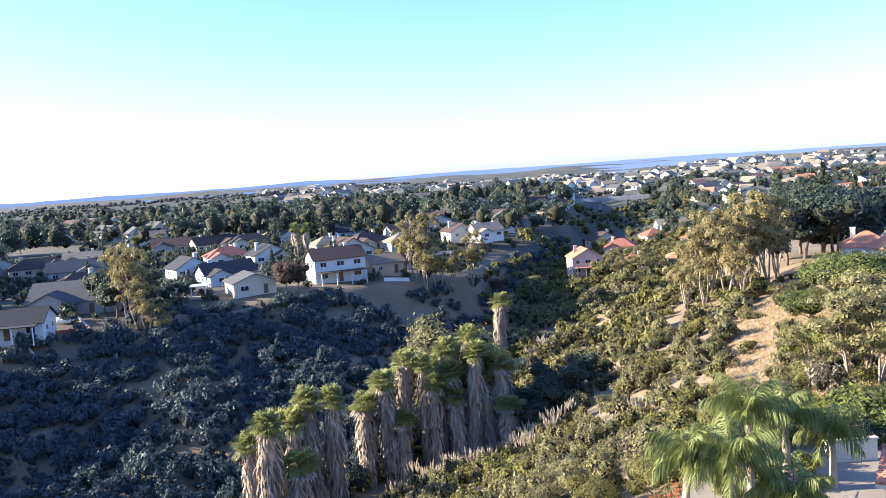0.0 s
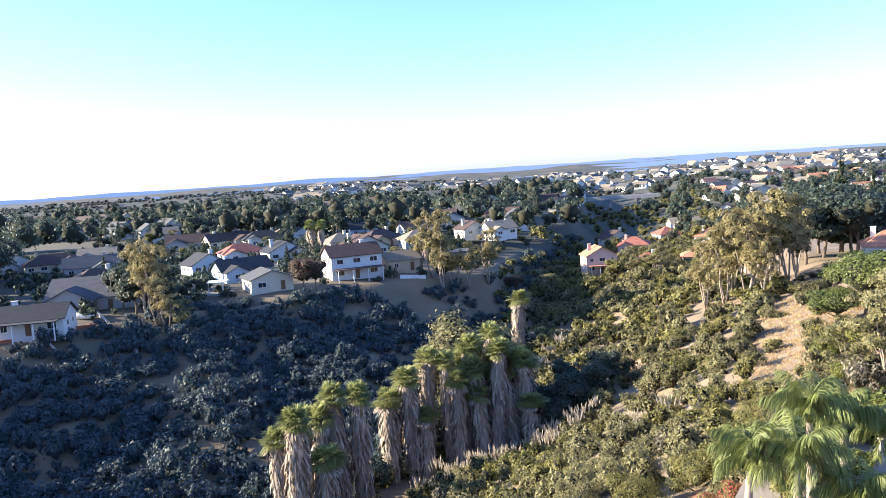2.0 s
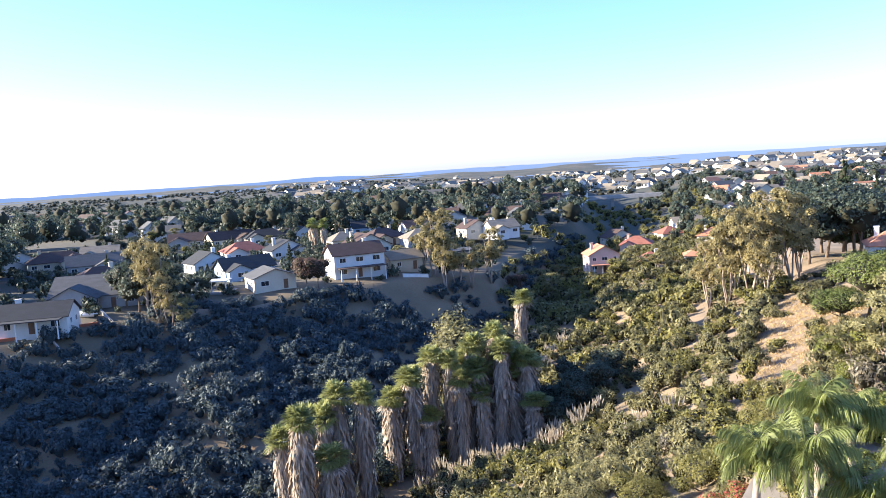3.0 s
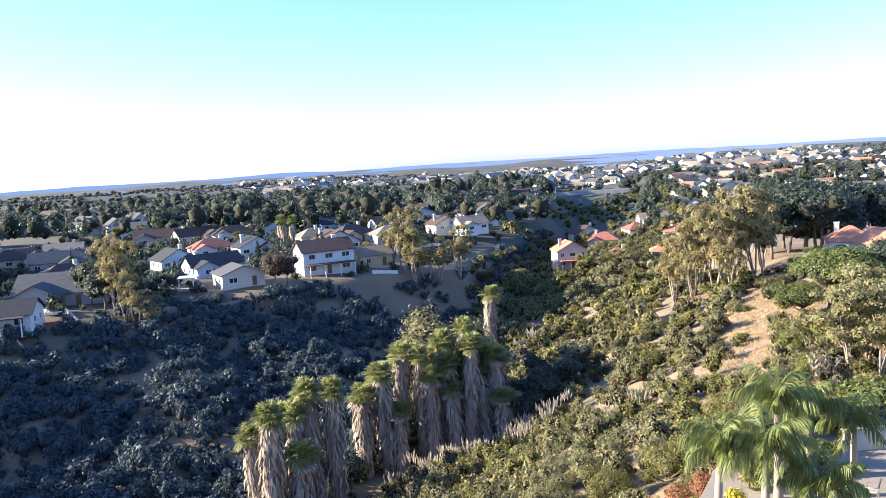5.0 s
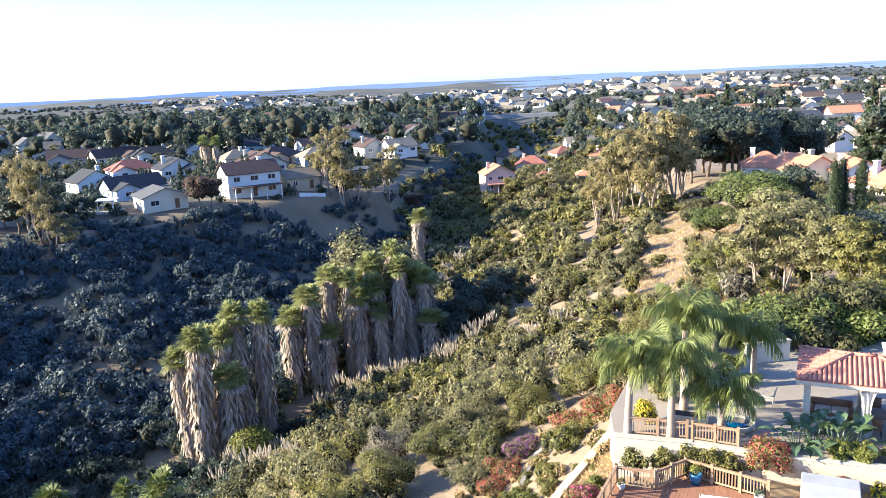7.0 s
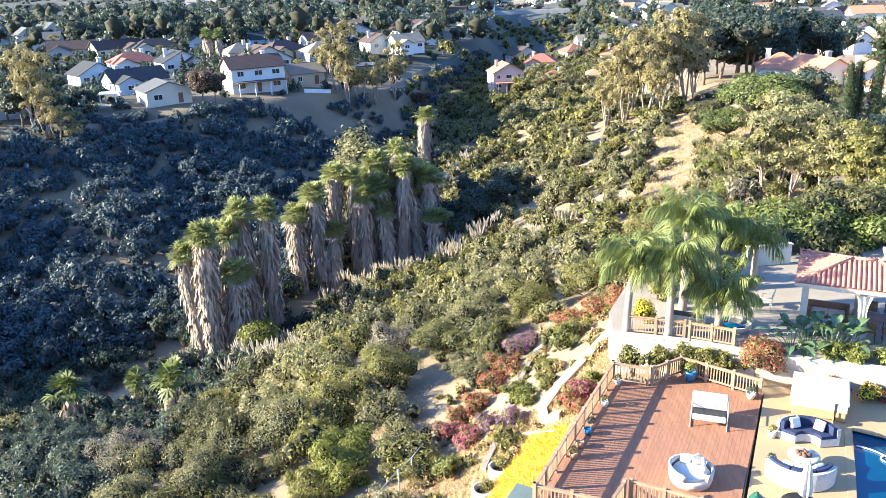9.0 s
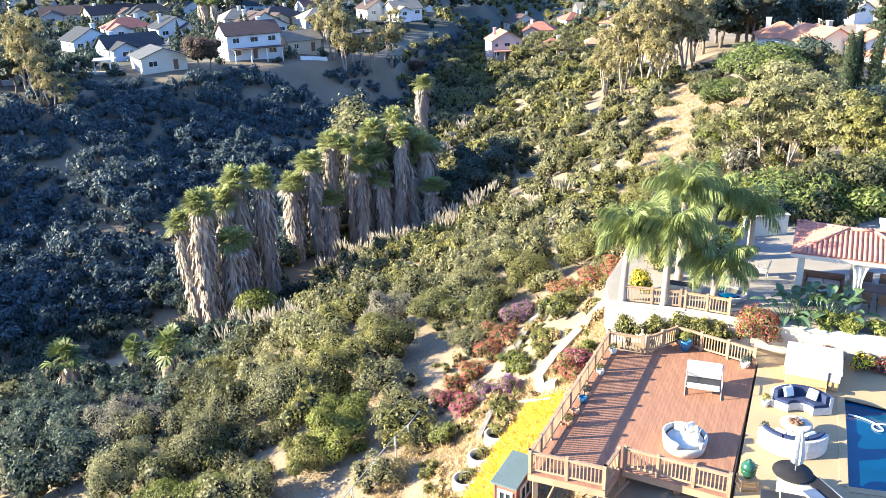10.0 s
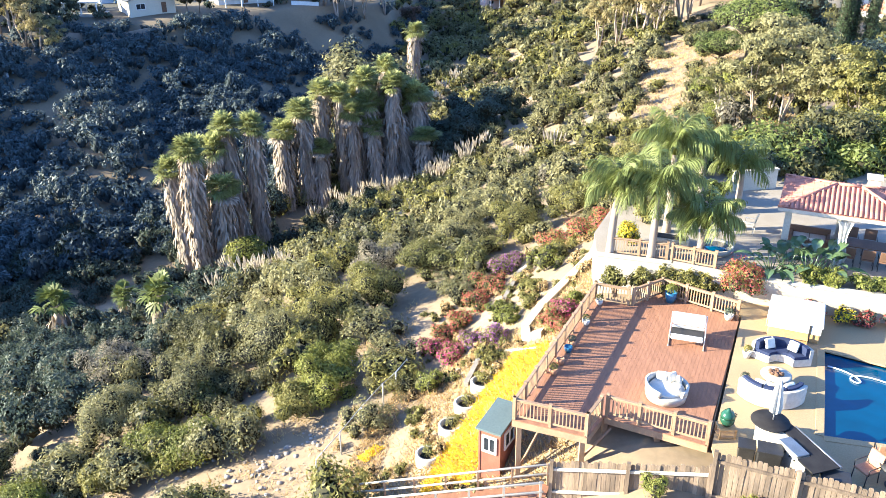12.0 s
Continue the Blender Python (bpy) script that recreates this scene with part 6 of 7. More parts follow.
# planting round the terrace
shrub("bougainvillea", 13.25, 31.35, 1.15, 1.7, LEAF_OLIVE, "rounded bougainvillea bush with rose-red flowers by the deck", 1400, 0.10, PETAL_RED, 0.5, z=0.35)
for x, y in ((7.9, 32.2), (9.0, 32.2), (10.0, 31.95), (10.9, 32.0), (11.8, 31.4), (11.2, 31.6)):
    shrub("bamboo_shrub", x, y, 0.6, 1.3, LEAF_OLIVE, "feathery green shrub between the deck and wall", 420, 0.13, z=-0.1)
for x, y in ((16.9, 30.2), (17.9, 29.8), (18.9, 29.5), (16.0, 30.6), (20, 29.1)):
    shrub("hedge_shrub", x, y, 0.62, 0.75, LEAF_BRIGHT, "clipped yellow-green shrub on top of the retaining wall", 500, 0.12, z=1.1)
for x, y, m in ((15.9, 29.5, PETAL_RED), (16.9, 28.9, PETAL_YELLOW), (17.7, 28.6, PETAL_RED), (18.7, 28.35, PETAL_RED)):
    shrub("flower_bush", x, y, 0.5, 0.7, LEAF_DARK, "small flowering bush at the foot of the patio wall", 350, 0.11, m, 0.5, z=0.05)
shrub("yellow_shrub", 9.0, 34.7, 0.6, 1.3, LEAF_BRIGHT, "bright yellow-leaved shrub among terrace palms", 600, 0.12, PETAL_YELLOW, 0.6, z=1.1)


def paddle_plant(x, y, h, label):
    """Large paddle leaves on stalks."""
    rg = np.random.RandomState(int(x * 50 + y))
    ob = thing("bird_of_paradise", x, y, 1.12, 0, label, "plant")
    for i in range(13):
        a, up, ln = i * 2.4, rg.uniform(0.45, 1.3), h * rg.uniform(0.6, 1.0)
        o, side = Vector((math.cos(a), math.sin(a), 0)), Vector((-math.sin(a), math.cos(a), 0))
        d = o * math.cos(up) + Vector((0, 0, math.sin(up)))
        foot, hub = o * 0.08, o * 0.08 + d * ln * 0.55
        bm = tube([foot + Vector((0, 0, -0.1)), hub], [0.03, 0.015], 5)
        prev = None
        for k in range(7):
            t = k / 6
            c = hub + d * ln * 0.6 * t + Vector((0, 0, -0.35 * ln * t * t)) + o * 0.12 * t * t
            wd = 0.24 * math.sin(math.pi * (0.08 + 0.9 * t)) * h * 0.45
            row = [bm.verts.new(c - side * wd + Vector((0, 0, 0.05))), bm.verts.new(c), bm.verts.new(c + side * wd + Vector((0, 0, 0.05)))]
            if prev:
                bm.faces.new((prev[0], prev[1], row[1], row[0])), bm.faces.new((prev[1], prev[2], row[2], row[1]))
            prev = row
        part("leaf", bm, PADDLE, ob)


PADDLE = mat("paddle_leaf", (0.12, 0.175, 0.075), 0.25, (0.07, 0.11, 0.045), 1.5, 12, 0.1, objrand=0.3, spec=0.7, trans=0.15)
for x, y, h in ((15.4, 31.7, 2.1), (16.2, 31.2, 2.3), (14.7, 31.6, 1.8), (16.9, 31.3, 1.9)):
    paddle_plant(x, y, h, "bird-of-paradise plant with large paddle leaves by the terrace wall")
for i, (x, y, s) in enumerate(((25.4, 48.3, 0.42), (27.6, 47, 0.42), (20.0, 46.5, 0.42), (22.4, 47.5, 0.36), (17.6, 46.0, 0.35), (30, 46, 0.45), (21.0, 44.2, 0.3), (28.5, 44.5, 0.4), (24, 45.2, 0.3))):
    shrub("fruit_tree", x, y, 7 * s, 9 * s, (LEAF_DEEP, LEAF_BRIGHT, LEAF_PINE)[i % 3], "broad-leaved green garden tree behind the pavilion", 1300, 0.28, z=0.4, category="tree")
blue = thing("paddling_pool", 12.9, 33.9, 1.12, 0, "round blue and white paddling pool on the terrace", "pool")
part("wall", lathe([(0.72, 0), (0.82, 0.12), (0.84, 0.3), (0.76, 0.31), (0.72, 0.1), (0.7, 0.05)], 24), PALE_WALL, blue)
part("lining", lathe([(0.0, 0.05), (0.7, 0.052), (0.72, 0.2), (0.0, 0.21)], 24), WATER, blue)
bench = thing("white_planter", 10.9, 34.6, 1.12, TURN, "low white planter box on the terrace", "planter")
part("box", boxes((-0.9, 0.9, -0.35, 0.35, 0, 0.45), bevel=0.02), PALE_WALL, bench)
part("soil", boxes((-0.8, 0.8, -0.26, 0.26, 0.452, 0.47)), SOIL_DARK, bench)
for x, y, a, w in ((17.6, 42.0, 8, 2.6),):
    ob = thing("garden_wall", x, y, 1.12, a, "cream stucco garden wall at the back of the terrace", "wall", "terrace walls")
    part("face", boxes((-w / 2, w / 2, -0.1, 0.1, 0, 1.1)), STUCCO["cream"], ob)
    part("cap", boxes((-w / 2 - 0.05, w / 2 + 0.05, -0.16, 0.16, 1.102, 1.18), bevel=0.01), PALE_WALL, ob)

for i, (x, y, r, h) in enumerate(((9.9, 40.0, 1.1, 2.0), (10.8, 42.2, 1.3, 2.3), (12.2, 43.6, 1.4, 2.5), (13.8, 44.8, 1.5, 2.6), (15.6, 44.6, 1.4, 2.6), (13.4, 41.4, 0.9, 1.6), (12.2, 38.6, 0.9, 1.6), (14.6, 40.0, 0.9, 1.5), (18.4, 43.6, 1.3, 2.2), (10.4, 37.4, 0.8, 1.4))):
    shrub("terrace_shrub", x, y, r, h, (LEAF_OLIVE, LEAF_PINE, LEAF_DARK)[i % 3], "leafy green shrub along the edge of the terrace", 900, 0.14, z=1.05)
for i, (x, y, h) in enumerate(((15.6, 38.8, 2.2),)):
    queen_palm(80 + i, h, "young queen palm with arching fronds beside the pavilion", 1.9, 13).matrix_basis = pose(x, y, 1.1, 0, 0, i * 97)
for x, y, a in ((11.3, 37.8, 20), (12.6, 39.6, 130), (15.2, 36.0, 240)):
    ob = patio_chair("terrace_chair", "white slatted garden chair standing on the terrace", PALE_WALL, METAL_PALE, "terrace chairs")
    ob.matrix_basis = pose(x, y, 1.12, 0, 0, a)


# a car parked behind the garden trees
CAR_PAINT = mat("white_car_paint", (0.72, 0.72, 0.70), 0.3, (0.66, 0.66, 0.64), 1, 20, 0.02, spec=0.6)
RUBBER = mat("tyre_rubber", (0.03, 0.03, 0.03), 0.85, (0.02, 0.02, 0.02), 4, 30, 0.2)


def parked_car(x, y, turn):
    ob = thing("parked_car", x, y, land_at(x, y), turn, "white hatchback car parked on the bare drive behind trees", "car")

    def shell(sections):
        """A body lofted along x from (x, half width, bottom, top) rows."""
        bm, prev = bmesh.new(), None
        for cx, hw, z0, z1 in sections:
            ring = [bm.verts.new((cx, yy, zz)) for yy, zz in ((-hw, z0), (hw, z0), (hw, (z0 + 2 * z1) / 3), (hw * 0.9, z1), (-hw * 0.9, z1), (-hw, (z0 + 2 * z1) / 3))]
            if prev:
                for k in range(6):
                    bm.faces.new((prev[k], prev[(k + 1) % 6], ring[(k + 1) % 6], ring[k]))
            else:
                bm.faces.new(ring[::-1])
            prev = ring
        bm.faces.new(prev)
        bmesh.ops.recalc_face_normals(bm, faces=bm.faces)
        return bm
    part("body", shell([(-2.1, 0.78, 0.35, 0.75), (-1.9, 0.86, 0.25, 0.92), (-0.9, 0.88, 0.22, 0.96), (1.2, 0.88, 0.22, 0.95), (1.95, 0.84, 0.26, 0.86), (2.1, 0.76, 0.36, 0.7)]), CAR_PAINT, ob)
    part("window_band", shell([(-1.85, 0.72, 0.9, 0.97), (-1.2, 0.72, 0.93, 1.40), (0.3, 0.72, 0.93, 1.42), (1.05, 0.74, 0.9, 0.98)]), GLASS_DARK, ob, "dark tinted windows")
    part("roof", boxes((-1.3, 0.35, -0.62, 0.62, 1.415, 1.47), bevel=0.02), CAR_PAINT, ob)
    for wx in (-1.3, 1.3):
        for wy in (-0.82, 0.82):
            wheel = part("wheel", lathe([(0.2, -0.1), (0.31, -0.09), (0.32, 0.0), (0.31, 0.09), (0.2, 0.1)], 18), RUBBER, ob)
            wheel.matrix_basis = pose(wx, wy, 0.32, 90, 0, 0)
            part("rim", lathe([(0.0, -0.085), (0.2, -0.08), (0.2, 0.08), (0.0, 0.085)], 14), METAL_PALE, wheel)
    return ob


parked_car(27.6, 57.6, 65)

# ---- slope below the deck ----
shed_z = -2.55
shed = thing("garden_shed", 2.05, 24.1, shed_z, TURN - 4, "small red-brown garden shed with a grey-green flat roof", "shed")
part("wall", boxes((-0.42, 0.42, -0.8, 0.8, -1.3, 1.45)), SHED_RED, shed)
bm = boxes((-0.52, 0.52, -0.95, 0.95, 1.52, 1.60), bevel=0.01)
for v in bm.verts:
    v.co.z += 0.08 * v.co.y
part("roof", bm, SHED_ROOF, shed, "grey-green sheet roof")
opening("window", shed, 0.0, -0.8, 0.45, 0.6, 0.75, "s")
opening("window", shed, 0.42, 0.0, 0.45, 0.9, 0.75, "e")
part("corner_trim", boxes((-0.45, -0.39, -0.83, -0.77, -1.3, 1.45), (0.39, 0.45, -0.83, -0.77, -1.3, 1.45)), SHED_RED, shed)

for x, y in ((1.72, 29.9), (0.95, 28.75), (0.25, 27.5), (-0.7, 26.1)):
    z = land_at(x, y)
    ob = thing("planter_ring", x, y, z, 0, "half-buried white concrete planter ring with dark soil", "planter", "planter rings on the slope")
    part("ring", lathe([(0.52, -0.5), (0.55, 0.22), (0.50, 0.28), (0.40, 0.27), (0.37, 0.0), (0.36, -0.3)], 24), PALE_WALL, ob)
    part("soil", lathe([(0.0, 0.04), (0.375, 0.04), (0.375, -0.25), (0.0, -0.251)][::-1], 20), SOIL_DARK, ob)
    part("plant", mesh_multi("plant", [(*leaves(np.random.RandomState(int(x * 30) + 90), [(0.1, 0.1, 0.3, 0.28, 0.3)], 110, 0.09), LEAF_OLIVE), (*core([(0.1, 0.1, 0.26, 0.28, 0.3)]), CORE)]), LEAF_OLIVE, ob)

# chain-link fence down the slope
CL = ((-5.6, 27.2), (-4.75, 28.9), (-3.9, 30.5), (-3.0, 32.1), (-2.4, 33.0), (-1.9, 34.2))
cl = thing("chain_link_fence", 0, 0, 0, 0, "galvanised chain-link fence with steel posts down the slope", "fence")
tops = []
for x, y in CL:
    z = land_at(x, y)
    tops.append((x, y, z + 1.25))
    part("post", tube([(x, y, z - 0.3), (x, y, z + 1.27)], 0.035, 8), GALV, cl)
part("top_rail", tube(tops, 0.025, 6), GALV, cl)
wires = []
for (x0, y0, z0), (x1, y1, z1) in zip(tops, tops[1:]):
    a, b = np.array([x0, y0, z0]), np.array([x1, y1, z1])
    ln = np.linalg.norm(b - a)
    d = (b - a) / ln
    n = int(ln / 0.11)
    for i in range(-11, n):
        for sg in (1, -1):
            s0, s1 = i * 0.11, i * 0.11 + 1.2
            lo_t, hi_t = max(0, -s0 / 1.2), min(1, (ln - s0) / 1.2)
            if hi_t <= lo_t:
                continue
            p = a + d * (s0 + 1.2 * lo_t) + np.array([0, 0, -1.22 * (lo_t if sg > 0 else 1 - lo_t)])
            q = a + d * (s0 + 1.2 * hi_t) + np.array([0, 0, -1.22 * (hi_t if sg > 0 else 1 - hi_t)])
            wires.append((p, q, q + np.array([0, 0, 0.007]), p + np.array([0, 0, 0.007])))
part("wire_mesh", mesh_np("wire_mesh", *strips(wires), GALV), GALV, cl, "diamond wire mesh")

# board walk with handrails below the deck
A, B = Vector((-5.0, 24.6, 0)), Vector((3.5, 21.2, 0))
za, zb = land_at(A.x, A.y) + 0.35, land_at(B.x, B.y) + 0.25
walkway = thing("boardwalk", 0, 0, 0, 0, "dark brown plank walkway with pale handrails on the slope", "walkway")
run = B - A
d = run.normalized()
side = Vector((-d.y, d.x, 0))
n = int(run.length / 0.3)
ang = math.atan2(d.y, d.x)
plank_me = None
for i in range(n):
    t = (i + 0.5) / n
    c = A + run * t
    z = za + (zb - za) * t
    if plank_me is None:
        ob = part("plank", boxes((-0.14, 0.14, -0.55, 0.55, -0.05, 0.0)), DECK_WOOD, walkway)
        plank_me = ob.data
    else:
        ob = part("plank", plank_me, DECK_WOOD, walkway)
    ob.matrix_basis = Matrix.Translation((c.x, c.y, z)) @ Matrix.Rotation(ang, 4, "Z")
for s in (-0.5, 0.5):
    e0, e1 = A + side * s, B + side * s
    for hh in (0.9, 0.5):
        part("handrail", tube([(e0.x, e0.y, za + hh), (e1.x, e1.y, zb + hh)], 0.045, 6), PALE_WALL, walkway, "pale painted handrail")
    for i in range(8):
        c = e0 + (e1 - e0) * (i + 0.03) / 7.1
        z = za + (zb - za) * i / 7
        part("post", boxes((c.x - 0.04, c.x + 0.04, c.y - 0.04, c.y + 0.04, land_at(c.x, c.y) - 0.3, z + 0.9)), GALV if s < 0 else RAIL_WOOD, walkway)
    part("stringer", tube([(e0.x, e0.y, za - 0.12), (e1.x, e1.y, zb - 0.12)], 0.06, 4), RAIL_WOOD, walkway)


def board_fence(a, b, za, zb, h, label, rail_mat=PALE_WALL):
    """Upright boards with uneven tops, rails and posts."""
    a, b = Vector((*a, 0)), Vector((*b, 0))
    d = b - a
    ob = thing("board_fence", a.x, a.y, za, math.degrees(math.atan2(d.y, d.x)), label, "fence", "weathered board fences")
    r = random.Random(int(a.x * 9))
    n = int(d.length / 0.15)
    k = (zb - za) / d.length
    for i in range(n):
        x = 0.15 * i + 0.075
        hh = h + r.uniform(-0.05, 0.05)
        z0 = k * x
        bm = bmesh.new()
        lo = [bm.verts.new(v) for v in ((x - 0.069, -0.01, z0 - 0.5), (x + 0.069, -0.01, z0 - 0.5), (x + 0.069, 0.01, z0 - 0.5), (x - 0.069, 0.01, z0 - 0.5))]
        mid = [bm.verts.new((v.co.x, v.co.y, z0 + hh - 0.05)) for v in lo]
        top = [bm.verts.new((x + (v.co.x - x) * 0.6, v.co.y, z0 + hh)) for v in lo]
        for p, q in ((lo, mid), (mid, top)):
            for j in range(4):
                bm.faces.new((p[j], p[(j + 1) % 4], q[(j + 1) % 4], q[j]))
        bm.faces.new(top)
        part("board", bm, GREY_FENCE, ob).rotation_euler = (r.uniform(-0.012, 0.012), 0, 0)
    m = max(1, round(d.length / 2.3))
    for i in range(m + 1):
        x = d.length * i / m
        part("post", boxes((x - 0.06, x + 0.06, -0.14, -0.022, k * x - 0.6, k * x + h + 0.1)), GREY_FENCE, ob)
    for hh in (0.25, h - 0.35):
        bm = boxes((0, d.length, -0.085, -0.024, hh, hh + 0.1))
        for v in bm.verts:
            v.co.z += k * v.co.x
        part("rail", bm, rail_mat, ob)


board_fence((3.6, 20.9), (8.3, 19.3), -2.0, -0.95, 1.55, "weathered grey-brown board fence with pale rails below the deck")
board_fence((8.36, 19.25), (17.0, 15.4), -0.75, -0.75, 1.95, "weathered grey-brown board fence beside the patio", GREY_FENCE)
for x, y in ((9.3, 18.2), (10.4, 17.6), (11.6, 17.1), (6.6, 19.2)):
    shrub("fence_shrub", x, y, 0.5, 0.8, LEAF_BRIGHT, "yellow-green shrub at the foot of the board fence", 400, 0.09)

# curved garden walls on the slope
def garden_kerb(points, h, th, m, label):
    ob = thing("garden_kerb", 0, 0, 0, 0, label, "garden wall", "garden kerbs")
    bm = bmesh.new()
    P = []
    for i in range(len(points) - 1):
        for t in (0, 0.25, 0.5, 0.75):
            P.append(Vector(points[i]).lerp(Vector(points[i + 1]), t))
    P.append(Vector(points[-1]))
    prev = None
    for i, p in enumerate(P):
        d = (P[min(i + 1, len(P) - 1)] - P[max(i - 1, 0)]).normalized()
        s = Vector((-d.y, d.x)) * th / 2
        z = land_at(p.x, p.y)
        ring = [bm.verts.new((p.x + q * s.x, p.y + q * s.y, z + zz)) for q, zz in ((-1, -0.5), (1, -0.5), (1, h), (-1, h))]
        if prev:
            for k in range(4):
                bm.faces.new((prev[k], ring[k], ring[(k + 1) % 4], prev[(k + 1) % 4]))
        else:
            bm.faces.new(ring)
        prev = ring
    bm.faces.new(prev[::-1])
    bmesh.ops.recalc_face_normals(bm, faces=bm.faces)
    part("body", bm, m, ob)


garden_kerb([(4.6, 31.6), (3.9, 32.0), (3.95, 33.2), (4.9, 34.8), (6.2, 36.2), (8.0, 38.2), (8.8, 40.2)], 0.35, 0.4, STUCCO["tan"], "curved low tan garden wall on the slope")
garden_kerb([(1.0, 30.6), (1.5, 32.0), (2.4, 35.0), (3.4, 39.0), (4.6, 42.5), (6.3, 43.2)], 0.28, 0.22, STONE_MAT, "thin pale stone kerb along the flower bank")
garden_kerb([(-1.6, 33.8), (0.5, 32.9), (2.6, 32.4), (4.2, 30.6)], 0.12, 0.12, PALE_WALL, "thin pale edging across the slope")

# flowers and dry grass
for x, y, r, h, m in ((-0.6, 36.2, 0.9, 1.2, PETAL_PINK), (0.2, 37.4, 0.9, 1.2, PETAL_RED), (0.9, 38.8, 1.0, 1.1, PETAL_RED), (1.9, 40.6, 1.1, 1.2, PETAL_RED), (2.8, 42.2, 1.1, 1.2, PETAL_RED), (3.8, 44.0, 1.0, 1.2, PETAL_PURPLE), (4.4, 45.2, 0.8, 1.0, PETAL_PURPLE),
                      (6.9, 44.0, 1.2, 1.2, PETAL_RED), (8.2, 43.2, 1.2, 1.2, PETAL_RED), (9.3, 42.6, 1.1, 1.2, PETAL_RED), (5.2, 31.2, 0.9, 0.9, PETAL_RED), (5.7, 32.3, 0.9, 0.9, PETAL_PINK), (1.6, 34.4, 0.9, 1.0, PETAL_PURPLE), (2.5, 33.6, 0.9, 1.1, PETAL_PURPLE), (0.4, 34.6, 0.8, 0.9, PETAL_PINK)):
    shrub("bougainvillea", x, y, r, h, LEAF_OLIVE, {PETAL_PINK: "magenta bougainvillea bush sprawling on the garden slope", PETAL_RED: "dull red bougainvillea bush sprawling on the garden slope", PETAL_PURPLE: "lilac flowering bush on the garden slope"}[m], 750, 0.10, m, 0.55)
for x, y, r, h, m in ((2.9, 37.0, 0.8, 1.0, LEAF_BRIGHT), (3.3, 35.4, 0.9, 0.9, LEAF_BRIGHT), (4.9, 37.8, 0.7, 0.8, LEAF_OLIVE), (5.9, 40.6, 1.2, 1.5, LEAF_BRIGHT), (6.8, 41.6, 1.0, 1.3, LEAF_OLIVE), (-0.6, 32.2, 0.8, 1.3, LEAF_BRIGHT), (2.2, 31.9, 0.7, 0.8, LEAF_OLIVE), (4.4, 36.3, 0.6, 0.7, LEAF_OLIVE), (6.3, 33.4, 0.5, 0.7, LEAF_BRIGHT), (-1.4, 29.8, 0.45, 0.5, LEAF_OLIVE), (-3.4, 26.3, 0.5, 0.5, LEAF_OLIVE)):
    shrub("garden_shrub", x, y, r, h, m, "yellow-green garden shrub on the slope" if m is LEAF_BRIGHT else "olive-green garden shrub on the slope", 500, 0.11)


def inside(poly, X, Y):
    hit = np.zeros(X.shape, bool)
    for (x0, y0), (x1, y1) in zip(poly, poly[1:] + poly[:1]):
        cut = (y0 > Y) != (y1 > Y)
        hit ^= cut & (X < (x1 - x0) * (Y - y0) / (y1 - y0 + 1e-12) + x0)
    return hit


def tufts(name, poly, n, h, w, material, label, category, lean=0.5, thin=None):
    """Blades or petals rising from the ground inside an outline."""
    P = np.array(poly)
    X, Y = rng.uniform(P[:, 0].min(), P[:, 0].max(), n * 3), rng.uniform(P[:, 1].min(), P[:, 1].max(), n * 3)
    ok = inside(list(poly), X, Y)
    if thin:
        ok &= waves(X, Y, 3.5, 55) + waves(X, Y, 1.3, 56) * 0.6 < thin
    X, Y = X[ok][:n], Y[ok][:n]
    Z = land(X, Y)
    k = len(X)
    a = rng.uniform(0, 6.28, k)
    s = np.stack([np.cos(a), np.sin(a), np.zeros(k)], 1) * (w * rng.uniform(0.5, 1.4, k))[:, None]
    up = np.stack([rng.normal(0, lean, k), rng.normal(0, lean, k), np.ones(k)], 1) * (h * rng.uniform(0.5, 1.4, k))[:, None]
    c = np.stack([X, Y, Z - 0.02], 1)
    quad = np.stack([c - s, c + s, c + s * 0.4 + up, c - s * 0.4 + up], 1).reshape(-1, 3)
    tagged(new(name, mesh_np(name, quad, np.arange(4 * k).reshape(-1, 4), material)), label, category, kind="stuff")


YELLOW = ((3.4, 31.6), (4.8, 30.6), (4.2, 28.4), (3.0, 26.4), (1.8, 24.8), (0.9, 23.6), (-1.0, 24.4), (-0.2, 25.8), (0.9, 27.4), (1.7, 29.2))
tufts("yellow_flowers", YELLOW, 22000, 0.07, 0.075, PETAL_YELLOW, "dense carpet of bright yellow flowers on the slope", "flowers", 1.1)
tufts("yellow_flowers", ((-3.9, 28.2), (-3.2, 28.9), (-2.8, 28.6), (-3.5, 27.8)), 500, 0.10, 0.05, PETAL_YELLOW, "small patch of bright yellow flowers", "flowers", 0.6)
tufts("dry_grass", ((-5.4, 25), (4.5, 21.5), (5.0, 24), (5.2, 29), (6.6, 31.6), (7.2, 34.0), (8.5, 38.5), (4, 34), (-1.8, 34.5), (-3.5, 31)), 22000, 0.14, 0.025, GRASS_DRY, "straw-coloured dry grass on the garden slope", "grass", 0.7)
tufts("dry_grass", ((-14, 27), (-6, 25), (-5, 30), (-3, 37), (0, 44), (-2, 44), (-7, 36), (-9, 31)), 3500, 0.18, 0.02, GRASS_DRY, "sparse dry grass beside the dirt trail", "grass", 0.7, thin=0.1)
tufts("dry_grass", ((14, 62), (30, 62), (45, 120), (40, 150), (30, 130), (22, 95)), 14000, 0.3, 0.05, GRASS_DRY, "dry tan grass on the far shoulder", "grass", 0.8, thin=0.3)

